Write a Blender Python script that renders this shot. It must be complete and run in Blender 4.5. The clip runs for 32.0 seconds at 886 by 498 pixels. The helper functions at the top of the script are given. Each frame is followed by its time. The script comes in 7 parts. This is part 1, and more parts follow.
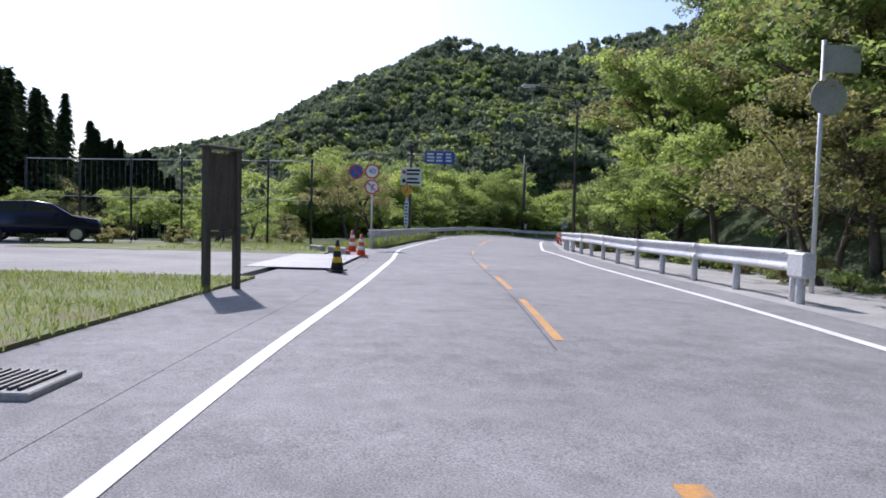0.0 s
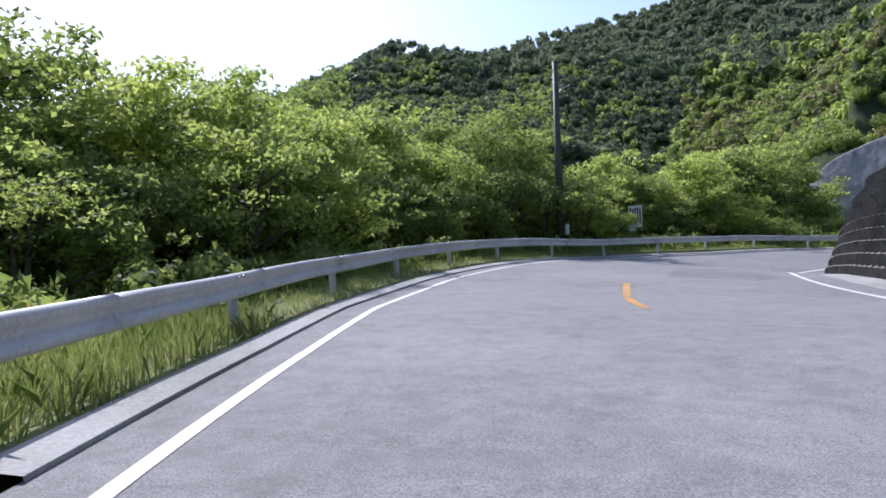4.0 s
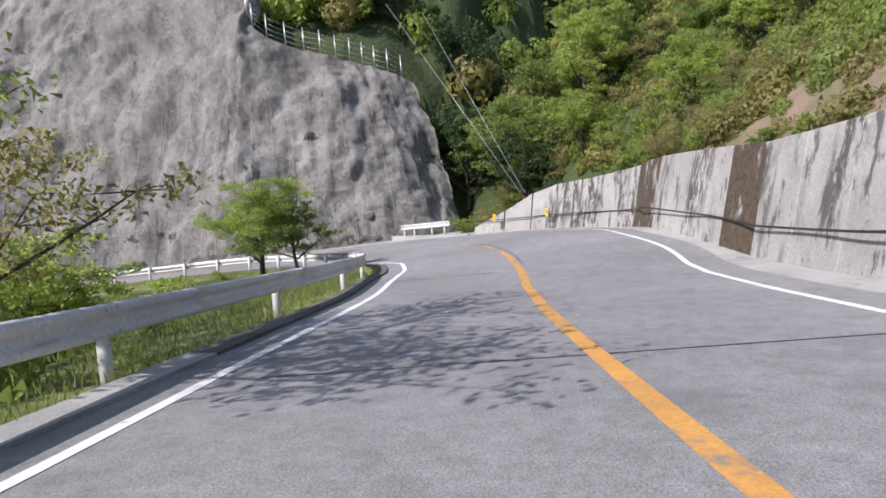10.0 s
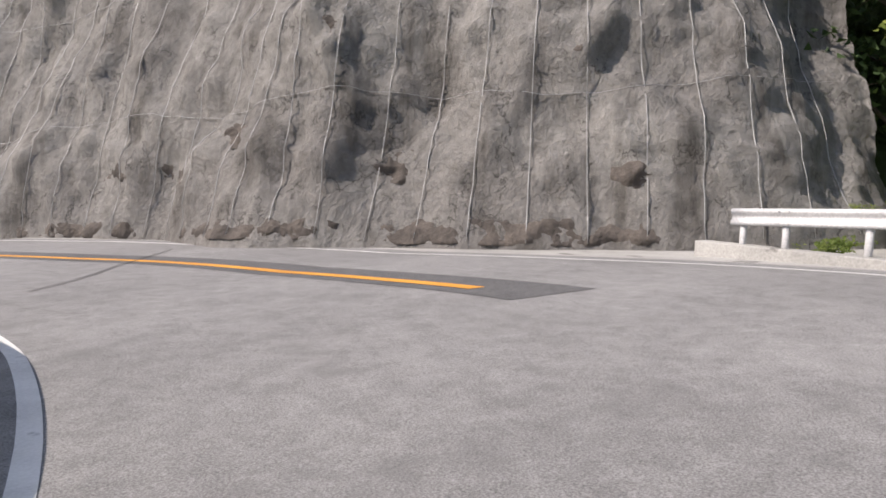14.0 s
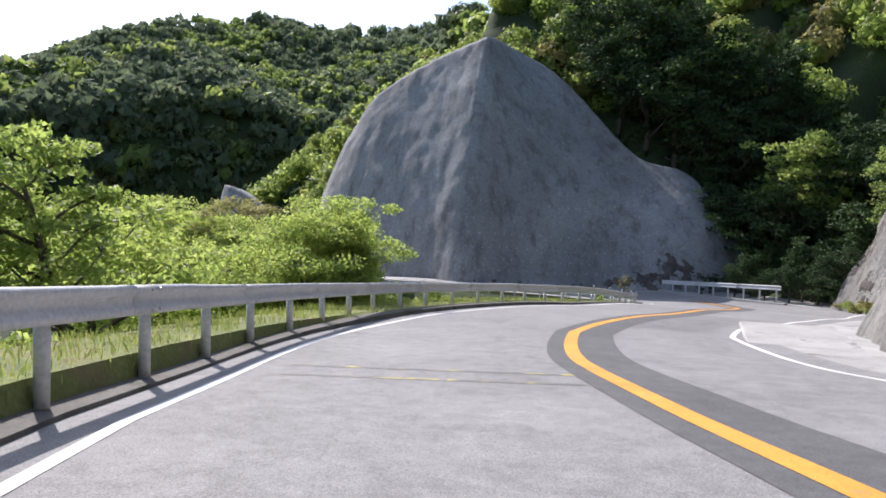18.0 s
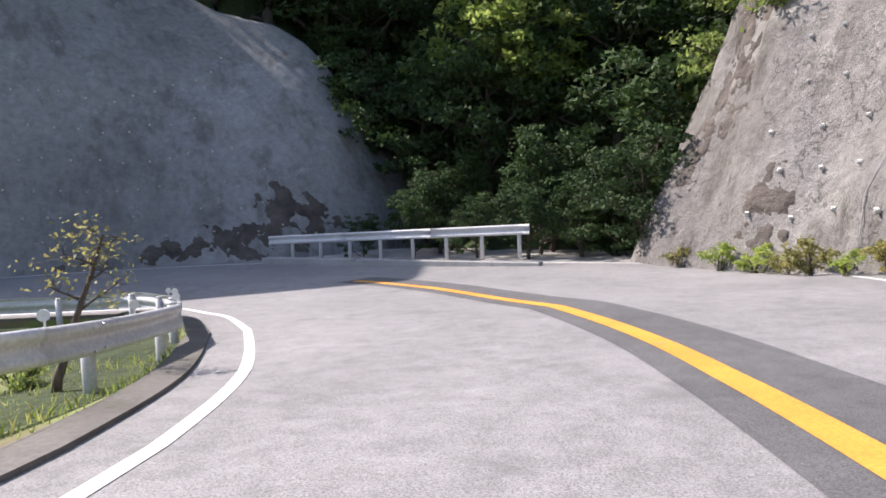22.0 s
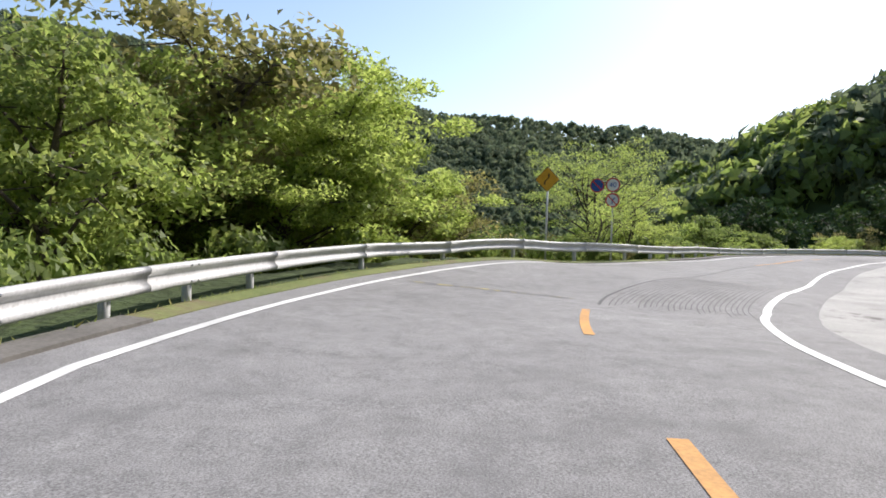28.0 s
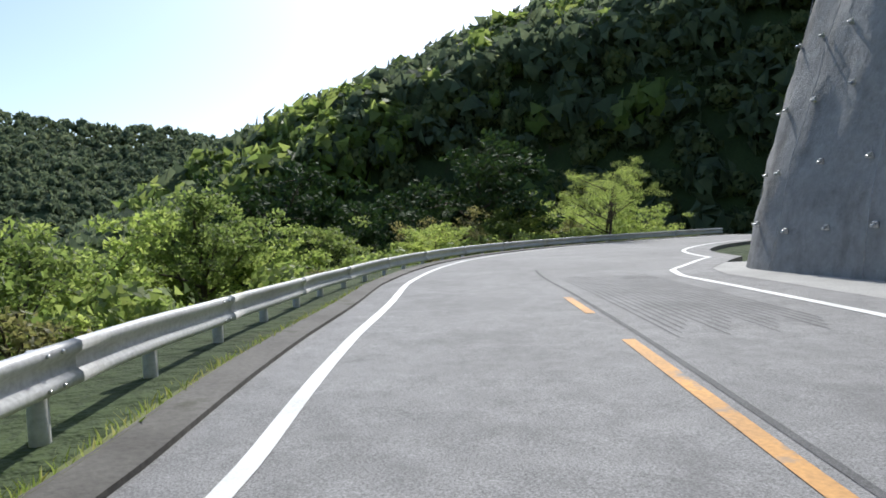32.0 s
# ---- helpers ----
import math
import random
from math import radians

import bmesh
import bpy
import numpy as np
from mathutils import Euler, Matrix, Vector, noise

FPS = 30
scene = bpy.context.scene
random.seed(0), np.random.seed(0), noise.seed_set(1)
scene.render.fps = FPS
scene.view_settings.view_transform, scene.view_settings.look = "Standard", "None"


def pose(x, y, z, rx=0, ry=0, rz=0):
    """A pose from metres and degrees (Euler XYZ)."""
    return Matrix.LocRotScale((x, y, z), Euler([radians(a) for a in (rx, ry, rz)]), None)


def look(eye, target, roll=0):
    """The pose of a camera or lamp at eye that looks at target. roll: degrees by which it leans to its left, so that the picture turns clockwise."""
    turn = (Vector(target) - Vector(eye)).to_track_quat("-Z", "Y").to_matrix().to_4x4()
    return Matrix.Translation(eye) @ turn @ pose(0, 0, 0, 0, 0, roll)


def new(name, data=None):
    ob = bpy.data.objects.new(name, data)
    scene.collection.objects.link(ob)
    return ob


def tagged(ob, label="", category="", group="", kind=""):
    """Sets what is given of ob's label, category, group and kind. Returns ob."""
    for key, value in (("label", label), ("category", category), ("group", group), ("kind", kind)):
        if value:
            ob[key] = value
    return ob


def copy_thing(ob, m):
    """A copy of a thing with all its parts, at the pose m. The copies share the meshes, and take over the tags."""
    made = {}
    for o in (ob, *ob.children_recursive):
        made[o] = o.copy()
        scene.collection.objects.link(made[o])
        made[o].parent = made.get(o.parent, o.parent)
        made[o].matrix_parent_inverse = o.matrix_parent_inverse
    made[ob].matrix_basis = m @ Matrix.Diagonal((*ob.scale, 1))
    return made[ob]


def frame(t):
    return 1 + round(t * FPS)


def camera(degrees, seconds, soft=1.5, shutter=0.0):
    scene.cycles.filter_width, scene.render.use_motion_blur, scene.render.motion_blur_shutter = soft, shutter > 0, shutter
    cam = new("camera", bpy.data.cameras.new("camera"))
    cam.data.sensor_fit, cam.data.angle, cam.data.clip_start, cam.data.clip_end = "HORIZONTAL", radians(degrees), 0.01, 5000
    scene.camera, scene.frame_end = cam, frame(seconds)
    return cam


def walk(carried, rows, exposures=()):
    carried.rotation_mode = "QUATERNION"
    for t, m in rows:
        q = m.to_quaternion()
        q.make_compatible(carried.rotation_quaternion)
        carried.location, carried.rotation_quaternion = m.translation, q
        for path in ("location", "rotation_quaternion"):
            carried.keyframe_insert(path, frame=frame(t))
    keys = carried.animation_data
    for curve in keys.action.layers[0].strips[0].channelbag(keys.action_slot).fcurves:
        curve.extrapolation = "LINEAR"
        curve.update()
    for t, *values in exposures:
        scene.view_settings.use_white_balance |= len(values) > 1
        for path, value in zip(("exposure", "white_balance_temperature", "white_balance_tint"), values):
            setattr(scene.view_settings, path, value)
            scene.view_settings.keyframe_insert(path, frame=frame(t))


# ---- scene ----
cam = camera(68.2, 32.0, soft=1.7)
PATH = [
    (0, (39.656, -71.823, 0.538), (35.099, -62.935, 0.063), 1.47),
    (0.5, (36.938, -66.489, 0.588), (32.311, -57.634, 0.181), 1.16),
    (1, (34.261, -61.160, 0.551), (29.529, -52.358, 0.183), -0.22),
    (1.5, (31.323, -55.644, 0.487), (26.621, -46.827, 0.082), -0.05),
    (2, (28.149, -49.403, 0.471), (23.481, -40.566, 0.112), -0.62),
    (2.5, (25.053, -43.038, 0.376), (20.429, -34.178, 0.056), 0.44),
    (4.5, (15.334, -17.145, -0.058), (11.768, -7.808, -0.382), -4.55),
    (5, (14.201, -9.908, -0.209), (11.398, -0.318, -0.606), -5.59),
    (5.2, (13.883, -7.198, -0.273), (11.527, 2.508, -0.775), -5.45),
    (5.5, (13.634, -3.121, -0.342), (11.973, 6.726, -0.879), -4.61),
    (6, (13.823, 3.442, -0.579), (13.622, 13.418, -1.236), -4.81),
    (6.5, (14.567, 9.323, -0.965), (16.157, 19.175, -1.608), -5.17),
    (7, (16.803, 14.126, -1.097), (19.896, 23.615, -1.728), -6.58),
    (7.5, (19.675, 18.850, -1.296), (24.567, 27.545, -1.972), -6.25),
    (8, (23.043, 22.457, -1.397), (29.383, 30.156, -2.131), -4.98),
    (8.5, (26.902, 25.198, -1.538), (34.499, 31.658, -2.289), -4.18),
    (9, (31.090, 27.287, -1.713), (39.706, 32.298, -2.521), -4.09),
    (9.5, (34.877, 28.808, -1.926), (44.043, 32.706, -2.813), -4.59),
    (10, (39.011, 30.045, -2.231), (48.510, 33.059, -3.067), -4.31),
    (10.5, (42.953, 31.212, -2.514), (52.577, 33.831, -3.240), -3.99),
    (11, (46.878, 32.344, -2.739), (56.509, 34.943, -3.427), -2.68),
    (11.5, (50.807, 33.534, -2.976), (60.434, 36.154, -3.664), -0.99),
    (12, (54.962, 34.561, -3.125), (64.519, 37.398, -3.912), 0.20),
    (12.5, (58.207, 36.220, -3.191), (67.745, 39.115, -3.992), 0.16),
    (13, (61.366, 38.298, -3.349), (70.667, 41.865, -4.221), 1.09),
    (13.5, (64.407, 40.378, -3.602), (73.201, 45.046, -4.533), 2.29),
    (14, (66.819, 42.688, -3.813), (74.652, 48.821, -4.834), 1.69),
    (14.5, (68.490, 45.269, -3.993), (74.963, 52.810, -5.102), 1.15),
    (15, (69.711, 48.122, -4.086), (74.190, 57.026, -4.895), 0.27),
    (15.5, (70.640, 51.207, -4.259), (72.619, 60.991, -4.858), -0.77),
    (17.5, (68.040, 66.519, -5.098), (65.173, 76.096, -5.349), 1.40),
    (18, (66.799, 70.325, -5.292), (63.903, 79.892, -5.577), 1.38),
    (18.5, (66.140, 74.357, -5.701), (63.330, 83.950, -5.994), 1.67),
    (19, (64.914, 78.495, -6.029), (62.732, 88.248, -6.379), 0.10),
    (19.5, (64.134, 82.868, -6.363), (62.633, 92.744, -6.818), -0.83),
    (20, (64.086, 87.646, -6.632), (63.338, 97.601, -7.224), -2.43),
    (20.5, (64.537, 92.292, -6.877), (64.919, 102.257, -7.628), -3.89),
    (21, (65.430, 96.574, -7.130), (67.015, 106.413, -7.952), -3.30),
    (21.5, (66.636, 100.599, -7.414), (69.130, 110.243, -8.291), -2.50),
    (22, (67.510, 104.102, -7.581), (70.476, 113.609, -8.484), -1.93),
    (22.5, (68.467, 107.422, -7.862), (71.601, 116.863, -8.891), -1.26),
    (23, (68.969, 110.783, -8.142), (71.584, 120.361, -9.336), -0.83),
    (23.5, (68.941, 114.073, -8.427), (70.520, 123.855, -9.771), 0.16),
    (24, (68.981, 117.569, -8.742), (68.390, 127.456, -10.117), 2.86),
    (24.5, (68.459, 120.781, -8.998), (65.113, 130.146, -10.038), 0.94),
    (25, (67.641, 123.180, -9.100), (61.442, 130.975, -10.002), -0.22),
    (25.3, (66.642, 124.074, -9.158), (59.220, 130.728, -9.953), -0.36),
    (25.5, (65.926, 124.540, -9.182), (57.893, 130.462, -9.812), 0.38),
    (25.6, (65.555, 124.737, -9.186), (57.215, 130.208, -9.890), -0.59),
    (26, (63.809, 125.159, -9.145), (54.535, 128.856, -9.702), -0.79),
    (26.5, (61.656, 125.363, -9.084), (51.794, 126.985, -9.435), -0.88),
    (28.5, (48.624, 123.547, -8.617), (38.887, 121.291, -8.927), 2.48),
    (29, (44.596, 122.986, -8.599), (34.694, 121.633, -8.947), 2.07),
    (29.5, (40.123, 122.855, -8.593), (30.131, 123.036, -8.933), 1.70),
    (30, (36.039, 123.899, -8.436), (26.144, 125.320, -8.698), -0.90),
    (30.5, (32.441, 125.228, -8.518), (22.776, 127.793, -8.640), -1.80),
    (31, (28.998, 126.743, -8.567), (19.652, 130.299, -8.689), -2.60),
    (31.5, (25.403, 128.653, -8.460), (16.355, 132.907, -8.635), -2.80),
    (32, (21.801, 130.691, -8.442), (12.899, 135.237, -8.721), -2.80),
]
EXPOSURES = [(0, 0.25, 5900, 20), (0.6, 0.08, 5800, 18), (1.2, -0.1, 5700, 15), (2.2, -0.15, 5700, 14), (4.5, 0.45, 5800, 20), (5.2, 0.7, 5800, 22), (6, 1.4, 6000, 24), (7, 1.3, 6000, 22), (8, 0.8, 6000, 20), (9, 0.55, 6100, 18), (12, 0.35, 6600, 16), (15, 0.4, 6900, 16), (18, 0.65, 6300, 16), (20, 0.88, 6400, 16), (22, 1.0, 6600, 18), (24, 1.35, 6900, 20), (25, 1.8, 7300, 22), (26, 1.95, 6700, 18), (28.5, 0.28, 6500, 12), (30, 0.22, 6400, 12), (32, 0.25, 6200, 8)]
walk(cam, [(t, look(eye, target, roll)) for t, eye, target, roll in PATH], EXPOSURES)

# ---------------------------------------------------------------- light
SUN_AZ, SUN_EL = radians(142), radians(43)
world = bpy.data.worlds.new("world")
scene.world = world
world.use_nodes = True
_nt = world.node_tree
_sky = _nt.nodes.new("ShaderNodeTexSky")
_sky.sky_type, _sky.sun_disc = "NISHITA", False
_sky.sun_elevation, _sky.sun_rotation = SUN_EL, radians(90) - SUN_AZ
_sky.air_density, _sky.dust_density, _sky.ozone_density = 1.0, 1.3, 1.0
_bg = _nt.nodes["Background"]
_bg.inputs["Strength"].default_value = 0.15
_nt.links.new(_sky.outputs["Color"], _bg.inputs["Color"])
sun_dir = Vector((math.cos(SUN_AZ) * math.cos(SUN_EL), math.sin(SUN_AZ) * math.cos(SUN_EL), math.sin(SUN_EL)))
_sun = bpy.data.lights.new("sun", "SUN")
_sun.energy, _sun.angle, _sun.color = 4.3, radians(0.53), (1.0, 0.95, 0.88)
sun_lamp = new("sun", _sun)
sun_lamp.rotation_euler = sun_dir.to_track_quat("Z", "Y").to_euler()

# ---------------------------------------------------------------- materials


def nodes_of(name):
    m = bpy.data.materials.new(name)
    m.use_nodes = True
    nt = m.node_tree
    return m, nt, nt.nodes["Principled BSDF"]


def ramp(nt, src, stops):
    r = nt.nodes.new("ShaderNodeValToRGB")
    el = r.color_ramp.elements
    while len(el) < len(stops):
        el.new(0.5)
    for e, (p, c) in zip(el, stops):
        e.position, e.color = p, (*c, 1.0)
    nt.links.new(src, r.inputs["Fac"])
    return r.outputs["Color"]


def noise_tex(nt, scale, detail=6.0, rough=0.6, coord="Object", stretch=None):
    tc = nt.nodes.new("ShaderNodeTexCoord")
    n = nt.nodes.new("ShaderNodeTexNoise")
    n.inputs["Scale"].default_value, n.inputs["Detail"].default_value, n.inputs["Roughness"].default_value = scale, detail, rough
    src = tc.outputs[coord]
    if stretch:
        mp = nt.nodes.new("ShaderNodeMapping")
        mp.inputs["Scale"].default_value = stretch
        nt.links.new(src, mp.inputs["Vector"])
        src = mp.outputs["Vector"]
    nt.links.new(src, n.inputs["Vector"])
    return n.outputs["Fac"]


def mixc(nt, fac, a, b, mode="MIX"):
    m = nt.nodes.new("ShaderNodeMix")
    m.data_type, m.blend_type = "RGBA", mode
    for sock, v in ((m.inputs[0], fac), (m.inputs[6], a), (m.inputs[7], b)):
        if isinstance(v, (float, int)):
            sock.default_value = v
        elif isinstance(v, tuple):
            sock.default_value = (*v, 1.0)
        else:
            nt.links.new(v, sock)
    return m.outputs[2]


def bump(nt, bsdf, src, strength, dist):
    b = nt.nodes.new("ShaderNodeBump")
    b.inputs["Strength"].default_value, b.inputs["Distance"].default_value = strength, dist
    nt.links.new(src, b.inputs["Height"])
    nt.links.new(b.outputs["Normal"], bsdf.inputs["Normal"])


def surface(name, dark, light, scale, fine=None, rough=0.8, metal=0.0, bump_s=0.3, bump_d=0.02, stain=None, stretch=None, var=0.0):
    """A grained material: broad patches between two colours, fine grain on top, stains, relief."""
    m, nt, b = nodes_of(name)
    n1 = noise_tex(nt, scale, stretch=stretch)
    col = ramp(nt, n1, [(0.3, dark), (0.7, light)])
    fine = fine or scale * 12
    n2 = noise_tex(nt, fine, 4)
    col = mixc(nt, 0.35, col, ramp(nt, n2, [(0.3, (0.25, 0.25, 0.25)), (0.7, (0.8, 0.8, 0.8))]), "OVERLAY")
    if stain:
        c, sc, lo, hi, st = stain
        n3 = noise_tex(nt, sc, 8, 0.65, stretch=st)
        f = ramp(nt, n3, [(lo, (0, 0, 0)), (hi, (1, 1, 1))])
        col = mixc(nt, f, col, c)
    if var:
        oi = nt.nodes.new("ShaderNodeObjectInfo")
        f = ramp(nt, oi.outputs["Random"], [(0, (0.5 - var,) * 3), (1, (0.5 + var,) * 3)])
        col = mixc(nt, 1.0, col, f, "OVERLAY")
    nt.links.new(col, b.inputs["Base Color"])
    b.inputs["Roughness"].default_value, b.inputs["Metallic"].default_value = rough, metal
    if bump_s:
        bump(nt, b, n2, bump_s, bump_d)
    return m


def leafy(name, a, b_, c, rough=0.6, trans=0.35):
    """Leaves: three greens picked leaf by leaf and tree by tree, with some light passing through."""
    m, nt, b = nodes_of(name)
    g = nt.nodes.new("ShaderNodeNewGeometry")
    oi = nt.nodes.new("ShaderNodeObjectInfo")
    col = ramp(nt, g.outputs["Random Per Island"], [(0.0, a), (0.5, b_), (1.0, c)])
    big = noise_tex(nt, 0.35, 3)
    col = mixc(nt, 0.6, col, ramp(nt, big, [(0.3, (0.3, 0.32, 0.3)), (0.7, (0.7, 0.72, 0.6))]), "OVERLAY")
    col = mixc(nt, 1.0, col, ramp(nt, oi.outputs["Random"], [(0, (0.4, 0.42, 0.4)), (1, (0.6, 0.58, 0.52))]), "OVERLAY")
    nt.links.new(col, b.inputs["Base Color"])
    b.inputs["Roughness"].default_value = rough
    t = nt.nodes.new("ShaderNodeBsdfTranslucent")
    bright = mixc(nt, 1.0, col, col, "SCREEN")
    nt.links.new(bright, t.inputs["Color"])
    mx = nt.nodes.new("ShaderNodeMixShader")
    mx.inputs[0].default_value = trans
    nt.links.new(b.outputs[0], mx.inputs[1])
    nt.links.new(t.outputs[0], mx.inputs[2])
    nt.links.new(mx.outputs[0], nt.nodes["Material Output"].inputs["Surface"])
    return m


M = {}


def asphalt(name, dark, light, cracks):
    """Worn asphalt: broad patches, mottling, pale aggregate and thin broken cracks."""
    m, nt, b = nodes_of(name)
    col = ramp(nt, noise_tex(nt, 0.3, 5), [(0.3, dark), (0.7, light)])
    col = mixc(nt, 0.5, col, ramp(nt, noise_tex(nt, 3.5, 6, 0.7), [(0.3, (0.3, 0.3, 0.3)), (0.7, (0.7, 0.7, 0.7))]), "OVERLAY")
    grain = noise_tex(nt, 75, 3, 0.8)
    col = mixc(nt, 0.75, col, ramp(nt, grain, [(0.32, (0.12, 0.12, 0.12)), (0.68, (0.88, 0.88, 0.88))]), "OVERLAY")
    col = mixc(nt, ramp(nt, noise_tex(nt, 0.9, 7, 0.65), [(0.56, (0, 0, 0)), (0.72, (0.6, 0.6, 0.6))]), col, tuple(0.72 * c for c in dark))
    tc = nt.nodes.new("ShaderNodeTexCoord")
    wob = nt.nodes.new("ShaderNodeTexNoise")
    wob.inputs["Scale"].default_value, wob.inputs["Detail"].default_value = 1.4, 5
    nt.links.new(tc.outputs["Object"], wob.inputs["Vector"])
    add = nt.nodes.new("ShaderNodeVectorMath")
    add.operation = "MULTIPLY_ADD"
    add.inputs[1].default_value = (0.9, 0.9, 0.9)
    nt.links.new(wob.outputs["Color"], add.inputs[0])
    nt.links.new(tc.outputs["Object"], add.inputs[2])
    vo = nt.nodes.new("ShaderNodeTexVoronoi")
    vo.feature = "DISTANCE_TO_EDGE"
    vo.inputs["Scale"].default_value = 0.28
    nt.links.new(add.outputs[0], vo.inputs["Vector"])
    line = ramp(nt, vo.outputs["Distance"], [(0.0, (1, 1, 1)), (0.0055, (0, 0, 0))])
    where = ramp(nt, noise_tex(nt, 0.22, 3), [(0.5, (0, 0, 0)), (0.58, (cracks, cracks, cracks))])
    col = mixc(nt, mixc(nt, 1.0, line, where, "MULTIPLY"), col, (0.03, 0.03, 0.03))
    nt.links.new(col, b.inputs["Base Color"])
    b.inputs["Roughness"].default_value = 0.88
    bump(nt, b, grain, 0.5, 0.008)
    return m


M["asphalt"] = asphalt("asphalt", (0.19, 0.186, 0.184), (0.255, 0.25, 0.247), 0.22)
M["asphalt_patch"] = asphalt("asphalt_patch", (0.088, 0.087, 0.088), (0.118, 0.117, 0.118), 0.0)
M["tar"] = surface("tar", (0.02, 0.02, 0.02), (0.04, 0.04, 0.04), 2, 40, 0.6)
M["white_line"] = surface("white_line", (0.55, 0.55, 0.53), (0.78, 0.78, 0.76), 1.2, 50, 0.7, 0, 0.2, 0.004, ((0.2, 0.2, 0.2), 3.5, 0.62, 0.75, None))
M["orange_line"] = surface("orange_line", (0.55, 0.24, 0.035), (0.72, 0.34, 0.05), 1.0, 40, 0.7, 0, 0.2, 0.004, ((0.3, 0.22, 0.15), 3.0, 0.6, 0.75, None))
M["orange_worn"] = surface("orange_worn", (0.42, 0.22, 0.07), (0.6, 0.3, 0.07), 1.5, 30, 0.75, 0, 0.2, 0.004, ((0.2, 0.19, 0.18), 2.2, 0.54, 0.66, None))
M["yellow_worn"] = surface("yellow_worn", (0.4, 0.34, 0.1), (0.5, 0.42, 0.12), 1.5, 30, 0.75, 0, 0.2, 0.004, ((0.15, 0.148, 0.145), 2.4, 0.37, 0.51, None))
M["yellow_line"] = surface("yellow_line", (0.5, 0.36, 0.1), (0.6, 0.45, 0.14), 1.5, 30, 0.75, 0, 0.2, 0.004, ((0.3, 0.26, 0.18), 3, 0.55, 0.7, None))
M["concrete"] = surface("concrete", (0.27, 0.265, 0.25), (0.42, 0.41, 0.39), 0.6, 25, 0.9, 0, 0.35, 0.01, ((0.1, 0.095, 0.085), 1.1, 0.58, 0.7, None))


def stained_wall(name, mossy=False):
    """Pale cast concrete with crisp black drip marks; some panels overgrown brown."""
    m, nt, b = nodes_of(name)
    col = ramp(nt, noise_tex(nt, 0.5, 5), [(0.3, (0.26, 0.25, 0.235)), (0.7, (0.38, 0.37, 0.35))])
    col = mixc(nt, 0.5, col, ramp(nt, noise_tex(nt, 14, 5, 0.7), [(0.3, (0.3, 0.3, 0.3)), (0.7, (0.72, 0.72, 0.72))]), "OVERLAY")
    drip = noise_tex(nt, 1.0, 9, 0.7, stretch=(1.6, 1.6, 0.32))
    crust = noise_tex(nt, 2.2, 10, 0.78, stretch=(1.5, 1.5, 0.42))
    band = ramp(nt, noise_tex(nt, 0.42, 3, stretch=(1, 1, 0.15)), [(0.46, (0, 0, 0)), (0.56, (1, 1, 1))])
    black = mixc(nt, 1.0, ramp(nt, crust, [(0.47, (0, 0, 0)), (0.52, (0.92, 0.92, 0.92))]), band, "MULTIPLY")
    col = mixc(nt, black, col, (0.05, 0.046, 0.042))
    col = mixc(nt, ramp(nt, drip, [(0.57, (0, 0, 0)), (0.61, (0.85, 0.85, 0.85))]), col, (0.06, 0.055, 0.05))
    col = mixc(nt, ramp(nt, noise_tex(nt, 3.0, 8, 0.75, stretch=(1, 1, 0.6)), [(0.6, (0, 0, 0)), (0.64, (0.8, 0.8, 0.8))]), col, (0.09, 0.08, 0.07))
    if mossy:
        moss = ramp(nt, noise_tex(nt, 1.3, 8, 0.7, stretch=(1.2, 1.2, 0.5)), [(0.4, (0, 0, 0)), (0.46, (1, 1, 1))])
        col = mixc(nt, moss, col, ramp(nt, noise_tex(nt, 6, 5), [(0.3, (0.035, 0.026, 0.018)), (0.7, (0.1, 0.072, 0.045))]))
    nt.links.new(col, b.inputs["Base Color"])
    b.inputs["Roughness"].default_value = 0.92
    bump(nt, b, drip, 0.5, 0.03)
    return m


M["wall_concrete"] = stained_wall("wall_concrete")
M["wall_moss"] = stained_wall("wall_moss", True)


